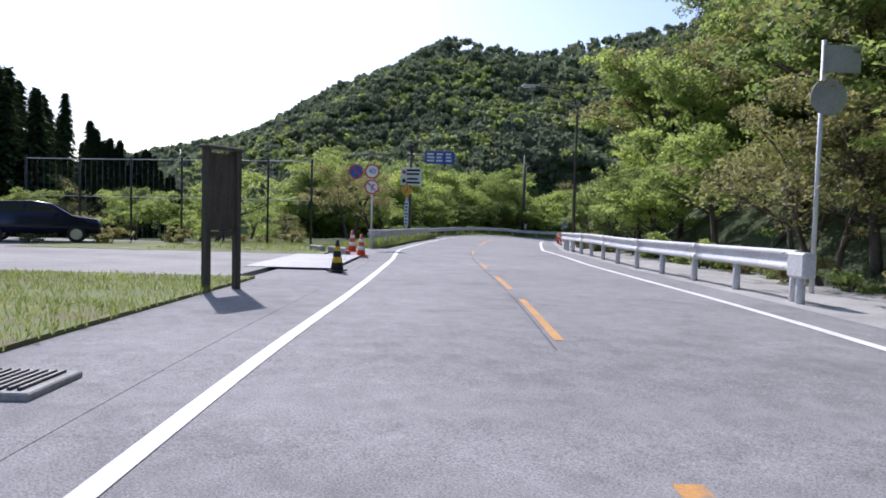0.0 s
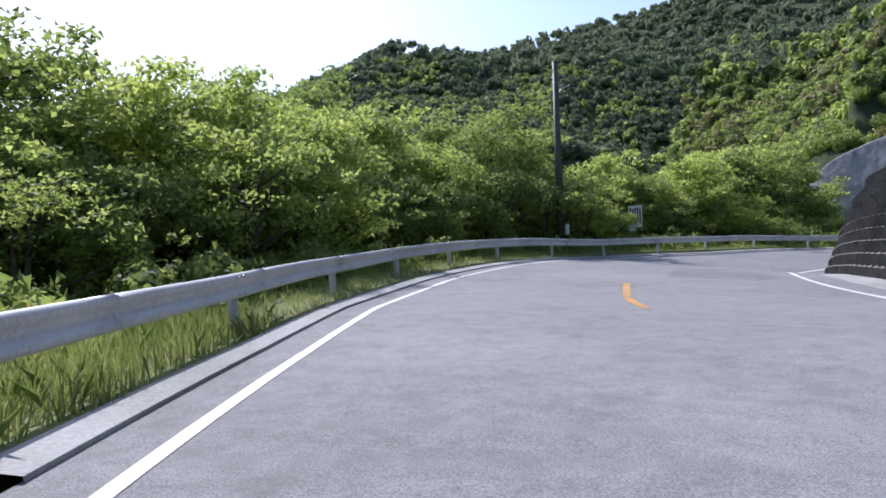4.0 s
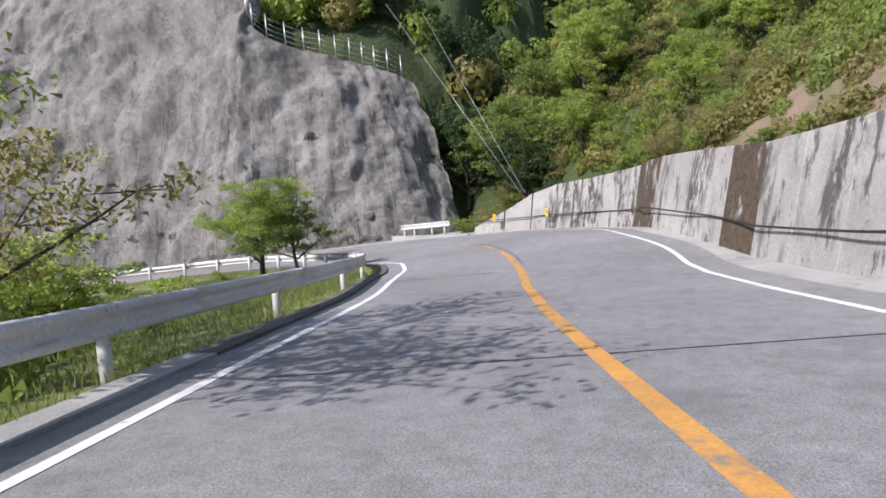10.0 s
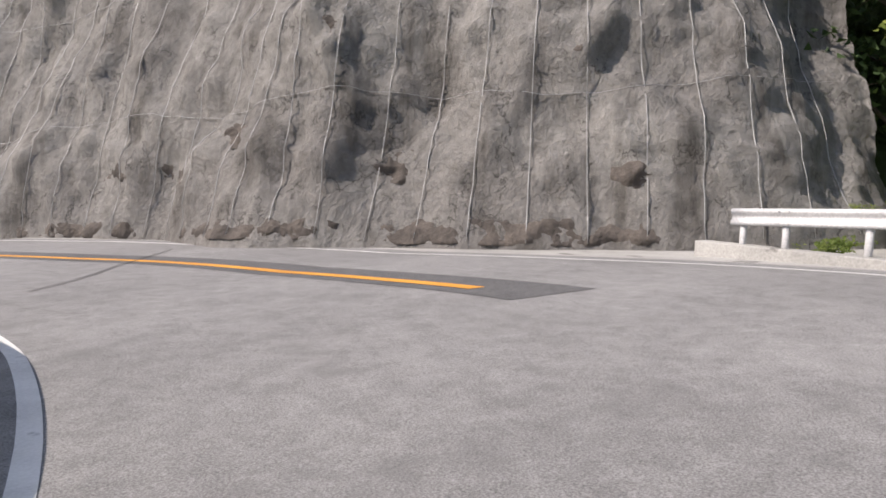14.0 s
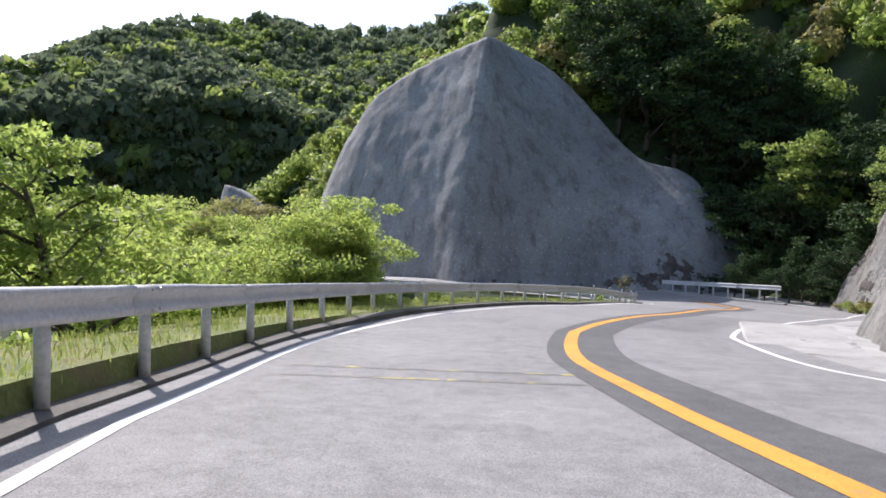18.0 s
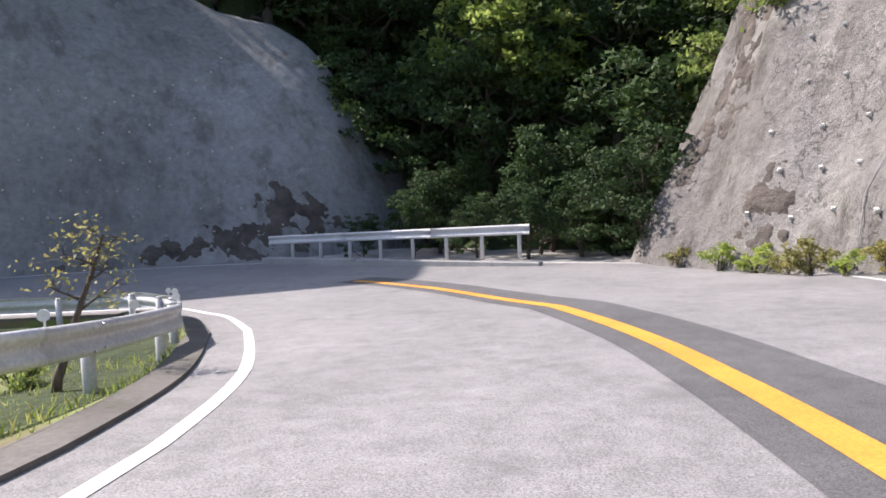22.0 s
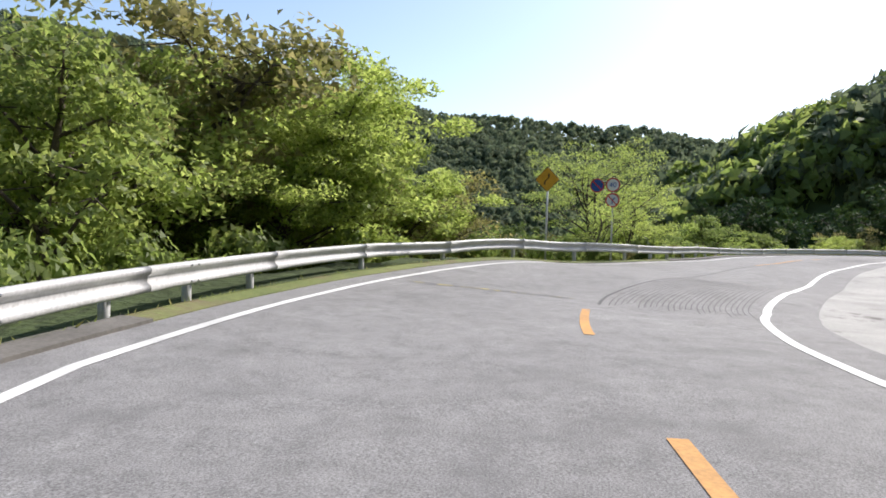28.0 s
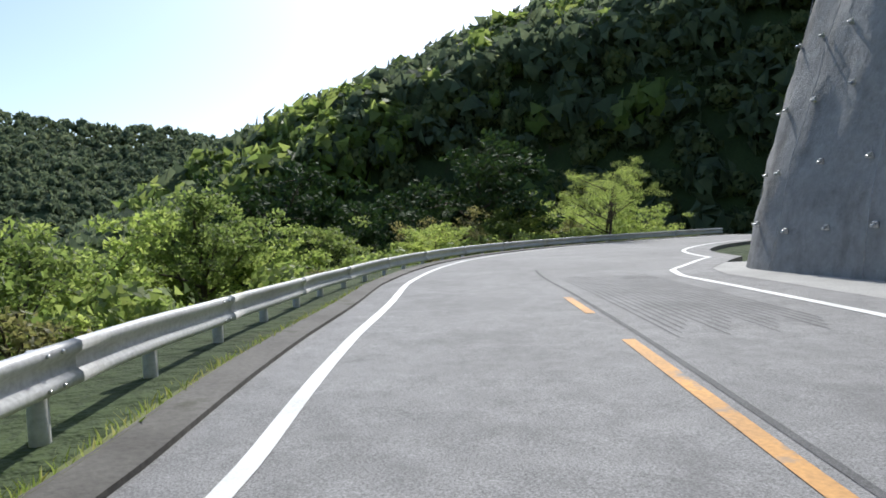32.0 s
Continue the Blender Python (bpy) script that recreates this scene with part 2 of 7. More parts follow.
def sprayed(name, dark, light, stain, seed, relief, flecks=0.9):
    """Sprayed concrete: broad tone, rain streaks, dark damp hollows and a rough crust."""
    m, nt, b = nodes_of(name)
    col = ramp(nt, noise_tex(nt, 0.16 + seed, 5), [(0.32, dark), (0.68, light)])
    col = mixc(nt, ramp(nt, noise_tex(nt, 0.55, 7, 0.65, stretch=(1.5, 1.5, 0.13)), [(0.5, (0, 0, 0)), (0.66, (0.75, 0.75, 0.75))]), col, stain)
    col = mixc(nt, ramp(nt, noise_tex(nt, 0.5, 8, 0.7), [(0.56, (0, 0, 0)), (0.7, (0.6, 0.6, 0.6))]), col, stain)
    col = mixc(nt, ramp(nt, noise_tex(nt, 1.3, 8, 0.7, stretch=(1, 1, 0.5)), [(0.6, (0, 0, 0)), (0.72, (0.55, 0.55, 0.55))]), col, tuple(min(1.0, 1.45 * c) for c in light))
    # thin dark cracks and folds, small white lime marks
    for scale, width, amount in ((0.55, 0.011, 0.75), (1.4, 0.009, 0.5)):
        fold = noise_tex(nt, scale, 6, 0.6, stretch=(1, 1, 0.7))
        a = amount * min(1.0, flecks + 0.1)
        line = ramp(nt, fold, [(0.5 - width, (0, 0, 0)), (0.5, (a, a, a)), (0.5 + width, (0, 0, 0))])
        where = ramp(nt, noise_tex(nt, 0.3 + scale, 3), [(0.48, (0, 0, 0)), (0.58, (1, 1, 1))])
        col = mixc(nt, mixc(nt, 1.0, line, where, "MULTIPLY"), col, tuple(0.4 * c for c in stain))
    lime = ramp(nt, noise_tex(nt, 2.2, 10, 0.8, stretch=(1.3, 1.3, 0.5)), [(0.675, (0, 0, 0)), (0.71, (flecks, flecks, flecks))])
    col = mixc(nt, lime, col, (0.62, 0.61, 0.58))
    n2 = noise_tex(nt, 3.2, 9, 0.72)
    col = mixc(nt, 0.45, col, ramp(nt, n2, [(0.3, (0.22, 0.22, 0.22)), (0.7, (0.78, 0.78, 0.78))]), "OVERLAY")
    nt.links.new(col, b.inputs["Base Color"])
    b.inputs["Roughness"].default_value = 0.93
    bump(nt, b, n2, 0.8, relief)
    return m


M["shotcrete"] = sprayed("shotcrete", (0.16, 0.15, 0.14), (0.29, 0.278, 0.26), (0.075, 0.067, 0.058), 0.03, 0.26)
M["shotcrete_dark"] = sprayed("shotcrete_dark", (0.21, 0.21, 0.207), (0.33, 0.33, 0.325), (0.14, 0.133, 0.126), 0.0, 0.09, 0.15)
M["kerb_dirty"] = surface("kerb_dirty", (0.085, 0.078, 0.068), (0.16, 0.15, 0.135), 0.9, 20, 0.92, 0, 0.5, 0.015, ((0.05, 0.052, 0.025), 1.2, 0.55, 0.68, None))
M["crib"] = surface("crib", (0.13, 0.12, 0.105), (0.24, 0.225, 0.2), 0.8, 14, 0.92, 0, 0.5, 0.02, ((0.06, 0.07, 0.03), 1.2, 0.55, 0.7, None), var=0.1)
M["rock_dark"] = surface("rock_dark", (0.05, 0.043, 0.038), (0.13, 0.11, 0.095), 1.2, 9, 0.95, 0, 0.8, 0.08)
M["soil"] = surface("soil", (0.13, 0.095, 0.065), (0.24, 0.18, 0.125), 0.5, 10, 0.95, 0, 0.6, 0.05, ((0.1, 0.12, 0.04), 0.6, 0.5, 0.65, None))
M["gravel"] = surface("gravel", (0.24, 0.23, 0.215), (0.36, 0.345, 0.32), 0.6, 30, 0.95, 0, 0.7, 0.03)
M["grass_ground"] = surface("grass_ground", (0.09, 0.12, 0.03), (0.2, 0.22, 0.07), 0.7, 14, 0.95, 0, 0.6, 0.05, ((0.16, 0.13, 0.07), 0.9, 0.52, 0.65, None))
M["forest_floor"] = surface("forest_floor", (0.025, 0.04, 0.012), (0.055, 0.08, 0.024), 0.12, 2.5, 1.0, 0, 0.8, 0.3, ((0.06, 0.05, 0.028), 0.2, 0.6, 0.72, None))
M["rail_white"] = surface("rail_white", (0.44, 0.44, 0.445), (0.6, 0.6, 0.6), 0.8, 20, 0.42, 0.0, 0.08, 0.003, ((0.32, 0.3, 0.27), 1.6, 0.62, 0.74, (0.4, 0.4, 4)))
M["steel"] = surface("steel", (0.45, 0.45, 0.45), (0.62, 0.62, 0.61), 2, 30, 0.4, 0.85, 0.1, 0.002)
M["steel_plate"] = surface("steel_plate", (0.2, 0.2, 0.215), (0.3, 0.3, 0.315), 0.8, 20, 0.6, 0.0, 0.15, 0.004, ((0.14, 0.13, 0.12), 1.3, 0.55, 0.72, None))
M["pole_grey"] = surface("pole_grey", (0.5, 0.5, 0.5), (0.66, 0.66, 0.65), 1.5, 30, 0.5, 0.1, 0.1, 0.002)
M["pole_brown"] = surface("pole_brown", (0.06, 0.05, 0.045), (0.1, 0.085, 0.075), 1.5, 30, 0.6, 0.1, 0.1, 0.003)
M["pole_concrete"] = surface("pole_concrete", (0.2, 0.19, 0.18), (0.3, 0.29, 0.275), 1.2, 25, 0.85)
M["dark_metal"] = surface("dark_metal", (0.02, 0.02, 0.022), (0.05, 0.05, 0.052), 3, 30, 0.5, 0.3)
M["sign_yellow"] = surface("sign_yellow", (0.62, 0.3, 0.02), (0.72, 0.37, 0.03), 2, 40, 0.45, 0, 0.03, 0.001)
M["sign_black"] = surface("sign_black", (0.012, 0.012, 0.012), (0.02, 0.02, 0.02), 2, 40, 0.5, 0, 0.03, 0.001)
M["sign_white"] = surface("sign_white", (0.68, 0.68, 0.67), (0.78, 0.78, 0.77), 1.5, 40, 0.45, 0, 0.03, 0.001)
M["sign_red"] = surface("sign_red", (0.48, 0.03, 0.025), (0.58, 0.05, 0.04), 2, 40, 0.45, 0, 0.03, 0.001)
M["sign_blue"] = surface("sign_blue", (0.02, 0.07, 0.3), (0.03, 0.1, 0.38), 2, 40, 0.45, 0, 0.03, 0.001)
M["sign_back"] = surface("sign_back", (0.3, 0.3, 0.3), (0.42, 0.42, 0.42), 2, 40, 0.5, 0.4)
M["cone_red"] = surface("cone_red", (0.65, 0.07, 0.02), (0.78, 0.11, 0.03), 3, 40, 0.5)
M["yellow_box"] = surface("yellow_box", (0.62, 0.42, 0.02), (0.75, 0.52, 0.03), 3, 40, 0.5)
M["wood_dark"] = surface("wood_dark", (0.05, 0.042, 0.036), (0.1, 0.085, 0.07), 2, 30, 0.8, stretch=(6, 6, 0.6))
M["bark"] = surface("bark", (0.05, 0.04, 0.03), (0.13, 0.105, 0.08), 3, 22, 0.95, 0, 0.7, 0.02, stretch=(2, 2, 0.5))
M["car_paint"] = surface("car_paint", (0.008, 0.01, 0.03), (0.012, 0.015, 0.045), 2, 90, 0.2, 0.2, 0.0)
M["rubber"] = surface("rubber", (0.012, 0.012, 0.012), (0.025, 0.025, 0.025), 4, 40, 0.8)
M["glass_dark"] = surface("glass_dark", (0.02, 0.025, 0.03), (0.03, 0.035, 0.04), 1, 10, 0.05, 0, 0.0)
M["lamp_red"] = surface("lamp_red", (0.4, 0.01, 0.01), (0.5, 0.015, 0.015), 3, 30, 0.2)
M["wire"] = surface("wire", (0.3, 0.3, 0.3), (0.42, 0.42, 0.42), 3, 30, 0.5, 0.5)
M["leaf_fresh"] = leafy("leaf_fresh", (0.19, 0.25, 0.06), (0.27, 0.34, 0.085), (0.37, 0.42, 0.12), trans=0.58)
M["leaf_mid"] = leafy("leaf_mid", (0.12, 0.165, 0.045), (0.18, 0.235, 0.065), (0.26, 0.3, 0.09), trans=0.55)
M["leaf_olive"] = leafy("leaf_olive", (0.15, 0.15, 0.055), (0.22, 0.205, 0.075), (0.3, 0.25, 0.11), trans=0.45)
# Very dark: the gully's shade is put into this leaf colour; cedars share it.
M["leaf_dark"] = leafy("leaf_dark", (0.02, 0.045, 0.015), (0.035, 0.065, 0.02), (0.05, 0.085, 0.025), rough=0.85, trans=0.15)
# Haze is put into these two leaf colours, greyer and bluer than near leaves.
M["leaf_far_hazed"] = leafy("leaf_far_hazed", (0.09, 0.115, 0.075), (0.12, 0.15, 0.095), (0.17, 0.195, 0.12), rough=0.9, trans=0.4)
M["leaf_wood_hazed"] = leafy("leaf_wood_hazed", (0.1, 0.125, 0.065), (0.15, 0.175, 0.085), (0.22, 0.23, 0.12), rough=0.9, trans=0.5)
M["leaf_grass"] = leafy("leaf_grass", (0.12, 0.17, 0.04), (0.2, 0.25, 0.07), (0.32, 0.3, 0.13))

# ---------------------------------------------------------------- mesh helpers


def mesh_of(name, verts, faces, material, smooth=False):
    me = bpy.data.meshes.new(name)
    me.from_pydata([tuple(v) for v in verts], [], [tuple(f) for f in faces])
    if smooth:
        me.polygons.foreach_set("use_smooth", [True] * len(me.polygons))
    me.materials.append(M[material] if isinstance(material, str) else material)
    me.update()
    return me


def part(name, data, material, parent, label=""):
    """One mesh object under a thing or part; data is a bmesh or a mesh."""
    if isinstance(data, bmesh.types.BMesh):
        me = bpy.data.meshes.new(name)
        data.to_mesh(me)
        data.free()
        me.materials.append(M[material])
        data = me
    ob = new(name, data)
    if parent:
        ob.parent = parent
    if label:
        ob["label"] = label
    return ob


def thing(name, label, category, at=(0, 0, 0), rz=0.0, group="", kind=""):
    ob = new(name)
    ob.matrix_basis = pose(*at, 0, 0, rz)
    return tagged(ob, label, category, group, kind)


def box(sx, sy, sz, at=(0, 0, 0), bevel=0.01, rot=None):
    bm = bmesh.new()
    bmesh.ops.create_cube(bm, size=1, matrix=Matrix.Diagonal((sx, sy, sz, 1)))
    if bevel:
        bmesh.ops.bevel(bm, geom=bm.edges[:], offset=min(bevel, 0.45 * min(sx, sy, sz)), segments=1, affect="EDGES")
    m = Matrix.Translation(at)
    if rot is not None:
        m = m @ Euler([radians(a) for a in rot]).to_matrix().to_4x4()
    bmesh.ops.transform(bm, matrix=m, verts=bm.verts[:])
    return bm


def cyl(r0, r1, length, at=(0, 0, 0), seg=12, rot=None, bevel=0.0):
    """A cylinder or cone that stands on at."""
    bm = bmesh.new()
    bmesh.ops.create_cone(bm, cap_ends=True, segments=seg, radius1=r0, radius2=max(r1, 1e-4), depth=length)
    bmesh.ops.translate(bm, vec=(0, 0, length / 2), verts=bm.verts[:])
    m = Matrix.Translation(at)
    if rot is not None:
        m = m @ Euler([radians(a) for a in rot]).to_matrix().to_4x4()
    bmesh.ops.transform(bm, matrix=m, verts=bm.verts[:])
    for f in bm.faces:
        f.smooth = len(f.verts) == 4
    return bm


def join_bm(*bms):
    out = bmesh.new()
    for b in bms:
        me = bpy.data.meshes.new("t")
        b.to_mesh(me)
        b.free()
        out.from_mesh(me)
        bpy.data.meshes.remove(me)
    return out


def tube(pts, radius, seg=6):
    """A tube along points; radius is a number or one for each point."""
    bm = bmesh.new()
    pts = [Vector(p) for p in pts]
    rings = []
    for i, p in enumerate(pts):
        d = (pts[min(i + 1, len(pts) - 1)] - pts[max(i - 1, 0)]).normalized()
        q = d.to_track_quat("Z", "Y")
        r = radius if isinstance(radius, (int, float)) else radius[i]
        rings.append([bm.verts.new(p + q @ Vector((r * math.cos(2 * math.pi * k / seg), r * math.sin(2 * math.pi * k / seg), 0))) for k in range(seg)])
    for a, b in zip(rings, rings[1:]):
        for k in range(seg):
            f = bm.faces.new((a[k], a[(k + 1) % seg], b[(k + 1) % seg], b[k]))
            f.smooth = True
    bm.faces.new(rings[0][::-1])
    bm.faces.new(rings[-1])
    return bm


def extrude_poly(pts, depth):
    """A flat shape in x, z, given by its outline, with depth along y (front at y=0)."""
    bm = bmesh.new()
    f = bm.faces.new([bm.verts.new((x, 0, z)) for x, z in pts])
    ex = bmesh.ops.extrude_face_region(bm, geom=[f])
    bmesh.ops.translate(bm, vec=(0, depth, 0), verts=[v for v in ex["geom"] if isinstance(v, bmesh.types.BMVert)])
    bmesh.ops.recalc_face_normals(bm, faces=bm.faces[:])
    return bm


# ---------------------------------------------------------------- the road's line
# a point about every 4.8 m along the lane's middle, and its height
S0 = -38.0
SPINE_XY = [
    (56.91, -105.68), (54.73, -101.4), (52.55, -97.13), (50.37, -92.85), (48.19, -88.57), (46.01, -84.3), (43.83, -80.02), (41.65, -75.74),
    (39.47, -71.47), (37.29, -67.19), (35.15, -62.9), (32.92, -58.64), (30.68, -54.4), (28.51, -50.12), (26.38, -45.82), (24.33, -41.48),
    (22.31, -37.12), (20.36, -32.74), (18.57, -28.28), (17.01, -23.75), (15.76, -19.11), (14.85, -14.4), (14.17, -9.65), (13.71, -4.87),
    (13.64, -0.08), (13.92, 4.72), (14.61, 9.46), (16.63, 13.8), (19.04, 17.95), (22.12, 21.61), (25.89, 24.57), (30.11, 26.84), (34.54, 28.69),
    (39.14, 30.08), (43.74, 31.44), (48.34, 32.79), (52.98, 34.03), (57.43, 35.76), (61.46, 38.36),
]
SPINE_XY += [
    (65.34, 41.17), (68.3, 44.92), (70.15, 49.34), (70.88, 54.13), (70.31, 58.94), (69, 63.69), (67.51, 68.02), (66.42, 72.68), (65.24, 77.32), (64.23, 82.01), (64.06, 86.8), (64.44, 91.58), (65.36, 96.29), (66.72, 100.9), (67.94, 105.54), (68.92, 110.22), (68.96, 115.02), (68.67, 119.8), (66.73, 124.01), (62.2, 125.34), (57.42, 125.01), (52.69, 124.2), (47.95, 123.45), (43.19, 122.87), (38.42, 123.18), (33.86, 124.66), (29.44, 126.53), (25.19, 128.77), (21.02, 131.13), (17, 133.4), (12.7, 135.95), (8.4, 138.4), (4.3, 141.2), (0.8, 144.4), (-2, 148.2), (-4.1, 152.4), (-5.4, 157), (-5.9, 161.8), (-5.6, 166.6),
]
SPINE_Z = [-1.03, -0.99, -0.95, -0.91, -0.87, -0.83, -0.79, -0.75, -0.71, -0.66, -0.68, -0.73, -0.77, -0.77, -0.83, -0.9, -0.96, -1.03, -1.1, -1.18, -1.27, -1.36, -1.47, -1.56, -1.68, -1.9, -2.22, -2.34, -2.51, -2.62, -2.75, -2.92, -3.15, -3.49, -3.81, -4.08, -4.31, -4.42, -4.6, -4.93, -5.22, -5.39, -5.66, -5.93, -6.18, -6.41, -6.75, -7.17, -7.53, -7.82, -8.07, -8.34, -8.67, -8.92, -9.32, -9.74, -10.15, -10.38, -10.37, -10.18, -9.98, -9.87, -9.85, -9.81, -9.71, -9.82, -9.72, -9.69, -9.6, -9.6, -9.6, -9.6, -9.6, -9.6, -9.6, -9.6, -9.6, -9.6]
_SP = np.array([(x, y, z) for (x, y), z in zip(SPINE_XY, SPINE_Z)])
_s_knots = S0 + np.r_[0, np.cumsum(np.hypot(*np.diff(_SP[:, :2], axis=0).T))]


def _dense():
    out = []
    n = len(_SP)
    for k in range(n - 1):
        p0, p1, p2, p3 = _SP[max(k - 1, 0)], _SP[k], _SP[k + 1], _SP[min(k + 2, n - 1)]
        for u in np.arange(0, 1, 1 / 10):
            out.append(0.5 * (2 * p1 + (p2 - p0) * u + (2 * p0 - 5 * p1 + 4 * p2 - p3) * u * u + (3 * p1 - p0 - 3 * p2 + p3) * u**3))
    out.append(_SP[-1])
    return np.array(out)


_D = _dense()
_DS = S0 + np.r_[0, np.cumsum(np.hypot(*np.diff(_D[:, :2], axis=0).T))]
_T = np.gradient(_D[:, :2], axis=0)
_T /= np.linalg.norm(_T, axis=1)[:, None]
S_END = float(_DS[-1])


def spine(s):
    """Place and tangent at s metres along the road."""
    p = np.stack([np.interp(s, _DS, _D[:, i]) for i in range(3)], -1)
    t = np.stack([np.interp(s, _DS, _T[:, i]) for i in range(2)], -1)
    return p, t / np.linalg.norm(t, axis=-1, keepdims=True)


def crossfall(s):
    """How much the road falls to its right, in metres a metre: the bends are banked."""
    return np.interp(s, [60, 70, 78, 86, 99, 104, 110, 118, 124, 136, 143, 152, 160, 168, 254, 260, 265, 271, 277, 281], [0.0, 0.035, 0.05, 0.085, 0.085, 0.05, 0.03, 0.015, 0.0, 0.0, -0.06, -0.06, -0.02, 0.0, 0.0, 0.03, 0.058, 0.055, 0.01, 0.0])


def at(s, off, dz=0.0):
    """The world point off metres to the right of the lane's middle."""
    s = np.asarray(s, float)
    p, t = spine(s)
    off, dz = np.asarray(off, float), np.asarray(dz, float)
    return np.stack([p[..., 0] + t[..., 1] * off, p[..., 1] - t[..., 0] * off, p[..., 2] + dz - crossfall(s) * np.clip(off, -8, 7)], -1)


def head_at(s):
    """The road's heading in degrees about z (0 is +y)."""
    _, t = spine(float(s))
    return math.degrees(math.atan2(-t[0], t[1]))


def curve(text):
    """s:value pairs to a function."""
    k = np.array([[float(v) for v in w.split(":")] for w in text.split()])
    return lambda s: np.interp(s, k[:, 0], k[:, 1])


LINE_L = curve("-40:-1.5 20:-1.5 26:-1.75 36:-1.5 45:-1.3 52:-1.65 58:-2.55 64:-3.5 70:-3.85 73:-3.85 78:-3.85 82:-3.6 86:-3.4 89:-2.98 91:-2.75 96:-2.5 98.5:-2.57 101:-2.78 106:-3.15 109:-3.15 112:-3.05 117:-2.95 122:-2.85 127:-2.5 131:-2.1 134:-1.95 137:-1.8 139:-1.55 141:-1.1 144:-0.52 149:-0.72 154:-0.8 158:-1.1 161:-1.5 165:-1.9 170:-2.1 176:-2.25 181:-2.45 186:-3.2 194:-3.6 200:-3.68 206:-3.22 211:-2.72 215:-2.18 219:-1.65 222:-1.5 226:-1.4 231:-1.95 236:-2.3 249:-2.5 255:-3.0 260:-2.6 264:-2.4 268:-2.42 271:-2.38 275:-2.1 279:-1.47 283:-1.28 286:-1.22 290:-1.4 297:-1.55 302:-1.5 345:-1.5")
LINE_C = curve("-40:1.2 25:1.15 35:1.6 40:2.0 55:2.2 60:1.7 66:0.9 80:0.6 95:0.5 103:1.0 110:1.35 134:1.27 139:1.8 141:2.3 144:3.0 147:3.75 150:4.4 154:5.0 158:4.35 162:3.5 167:3.4 172:3.25 178:2.9 185:2.3 192:1.6 198:1.15 203:1.4 206:1.55 212:1.73 216:2.05 220:2.68 225:3.7 233:3.6 238:2.9 245:1.65 250:1.15 261:1.5 274:1.62 279:1.56 284:1.52 289:1.47 293:1.38 299:1.28 345:1.3")
LINE_R = curve("-40:4.3 24:4.45 30:4.5 42:5.7 51:6.2 58:6.0 66:5.4 80:5.3 92:4.9 100:4.5 105:4.4 123:4.7 134:5.1 136:5.5 142:7.2 144:7.9 148:10.0 151:11.2 153:11.3 157:10.1 160:8.8 163:7.4 167:7.6 172:8.0 180:7.2 187:6.6 195:5.6 200:5.0 206:5.3 212:6.1 221:8.5 226:11.2 230:11.6 234:9.5 236:8.25 239:8.0 242:6.95 245:5.5 248:3.9 250:3.2 256:3.6 264:4.6 274:4.8 280:4.5 284:4.35 290:4.4 296:4.2 298:4.5 300:5.4 303:6.5 310:6 345:5.0")
RAIL_L = curve("-40:-3.0 27:-3.1 31:-2.95 37:-3.0 45:-2.7 52:-2.9 58:-3.9 64:-4.9 70:-5.4 73:-5.5 78:-5.6 82:-5.0 86.4:-4.0 90:-3.6 95:-3.45 99:-3.6 103.7:-3.85 109:-4.25 113:-4.1 117:-3.85 122:-3.8 128:-3.5 131:-3.2 135:-2.95 140:-2.6 144:-1.85 149:-1.6 152:-1.4 155:-1.5 158:-1.75 161:-2.3 165:-2.9 170:-3.2 175:-3.3 181:-3.55 186:-3.95 190:-4.15 194:-4.4 199:-5.0 203:-5.0 207:-4.65 210:-4.5 214:-4.3 217:-4.0 220:-3.45 223:-2.8 225:-2.35 231:-2.85 236:-3.3 249:-3.7 255:-4.2 260:-4.3 265:-4.35 268:-4.15 271:-3.8 275:-3.2 280:-2.75 283:-2.85 286:-2.85 289:-3.2 292:-3.4 297:-3.4 310:-2.8 345:-2.6")
# height of the verge under the guardrail over the road's plane
RAIL_DZ = curve("-40:0 28:-0.08 38:-0.08 50:0 70:0.04 86:0.13 95:0.16 100:0.12 104:0.05 110:0.04 118:0.02 124:0 134:-0.08 140:-0.2 150:-0.25 158:-0.1 166:0 174:0.08 180:0.26 189:0.34 194:0.24 199:0.12 204:0.02 212:0.0 217:-0.12 223:-0.24 230:-0.34 240:-0.3 255:-0.38 268:-0.4 272:-0.15 276:-0.1 280:-0.22 286:-0.32 290:-0.42 298:-0.5 310:-0.4 345:-0.4")
# right bank: where it starts, how steep and how high its near part is
BANK_R = curve("-40:8.5 33:8.5 40:9.6 60:10.4 66:9.4 80:8.4 95:7.8 110:8 130:8.2 136:8.8 143:10.6 147:12.6 152:14.4 155:16.5 158:18.0 160.5:16.5 163:12.0 167:9.3 172:10.0 180:9.8 195:9.4 203:9.6 212:9.6 222:12.0 228:12.0 231:15.0 235:14.0 238:11.0 242:9.0 245:7.5 250:6.4 256:9 264:10.5 280:11.0 290:14.0 301:16.0 305:10.0 345:9.0")
STEEP_R = curve("-40:0.8 36:0.8 40:2.0 92:1.6 96:0.9 126:0.9 130:2.5 153:2.5 155:0.7 159:0.7 161:1.7 200:1.7 228:1.7 231:0.7 235:0.7 238:1.35 250:1.35 256:1.4 262:1.8 280:1.6 292:1.1 345:0.8")
HIGH_R = curve("-40:40 36:40 40:3.5 92:3.5 96:10 126:6 130:2.3 153:2.3 155:12 159:12 162:17 190:15 200:13 228:14 231:15 236:15 240:18 250:22 256:24 264:26 282:23 292:15 345:20")
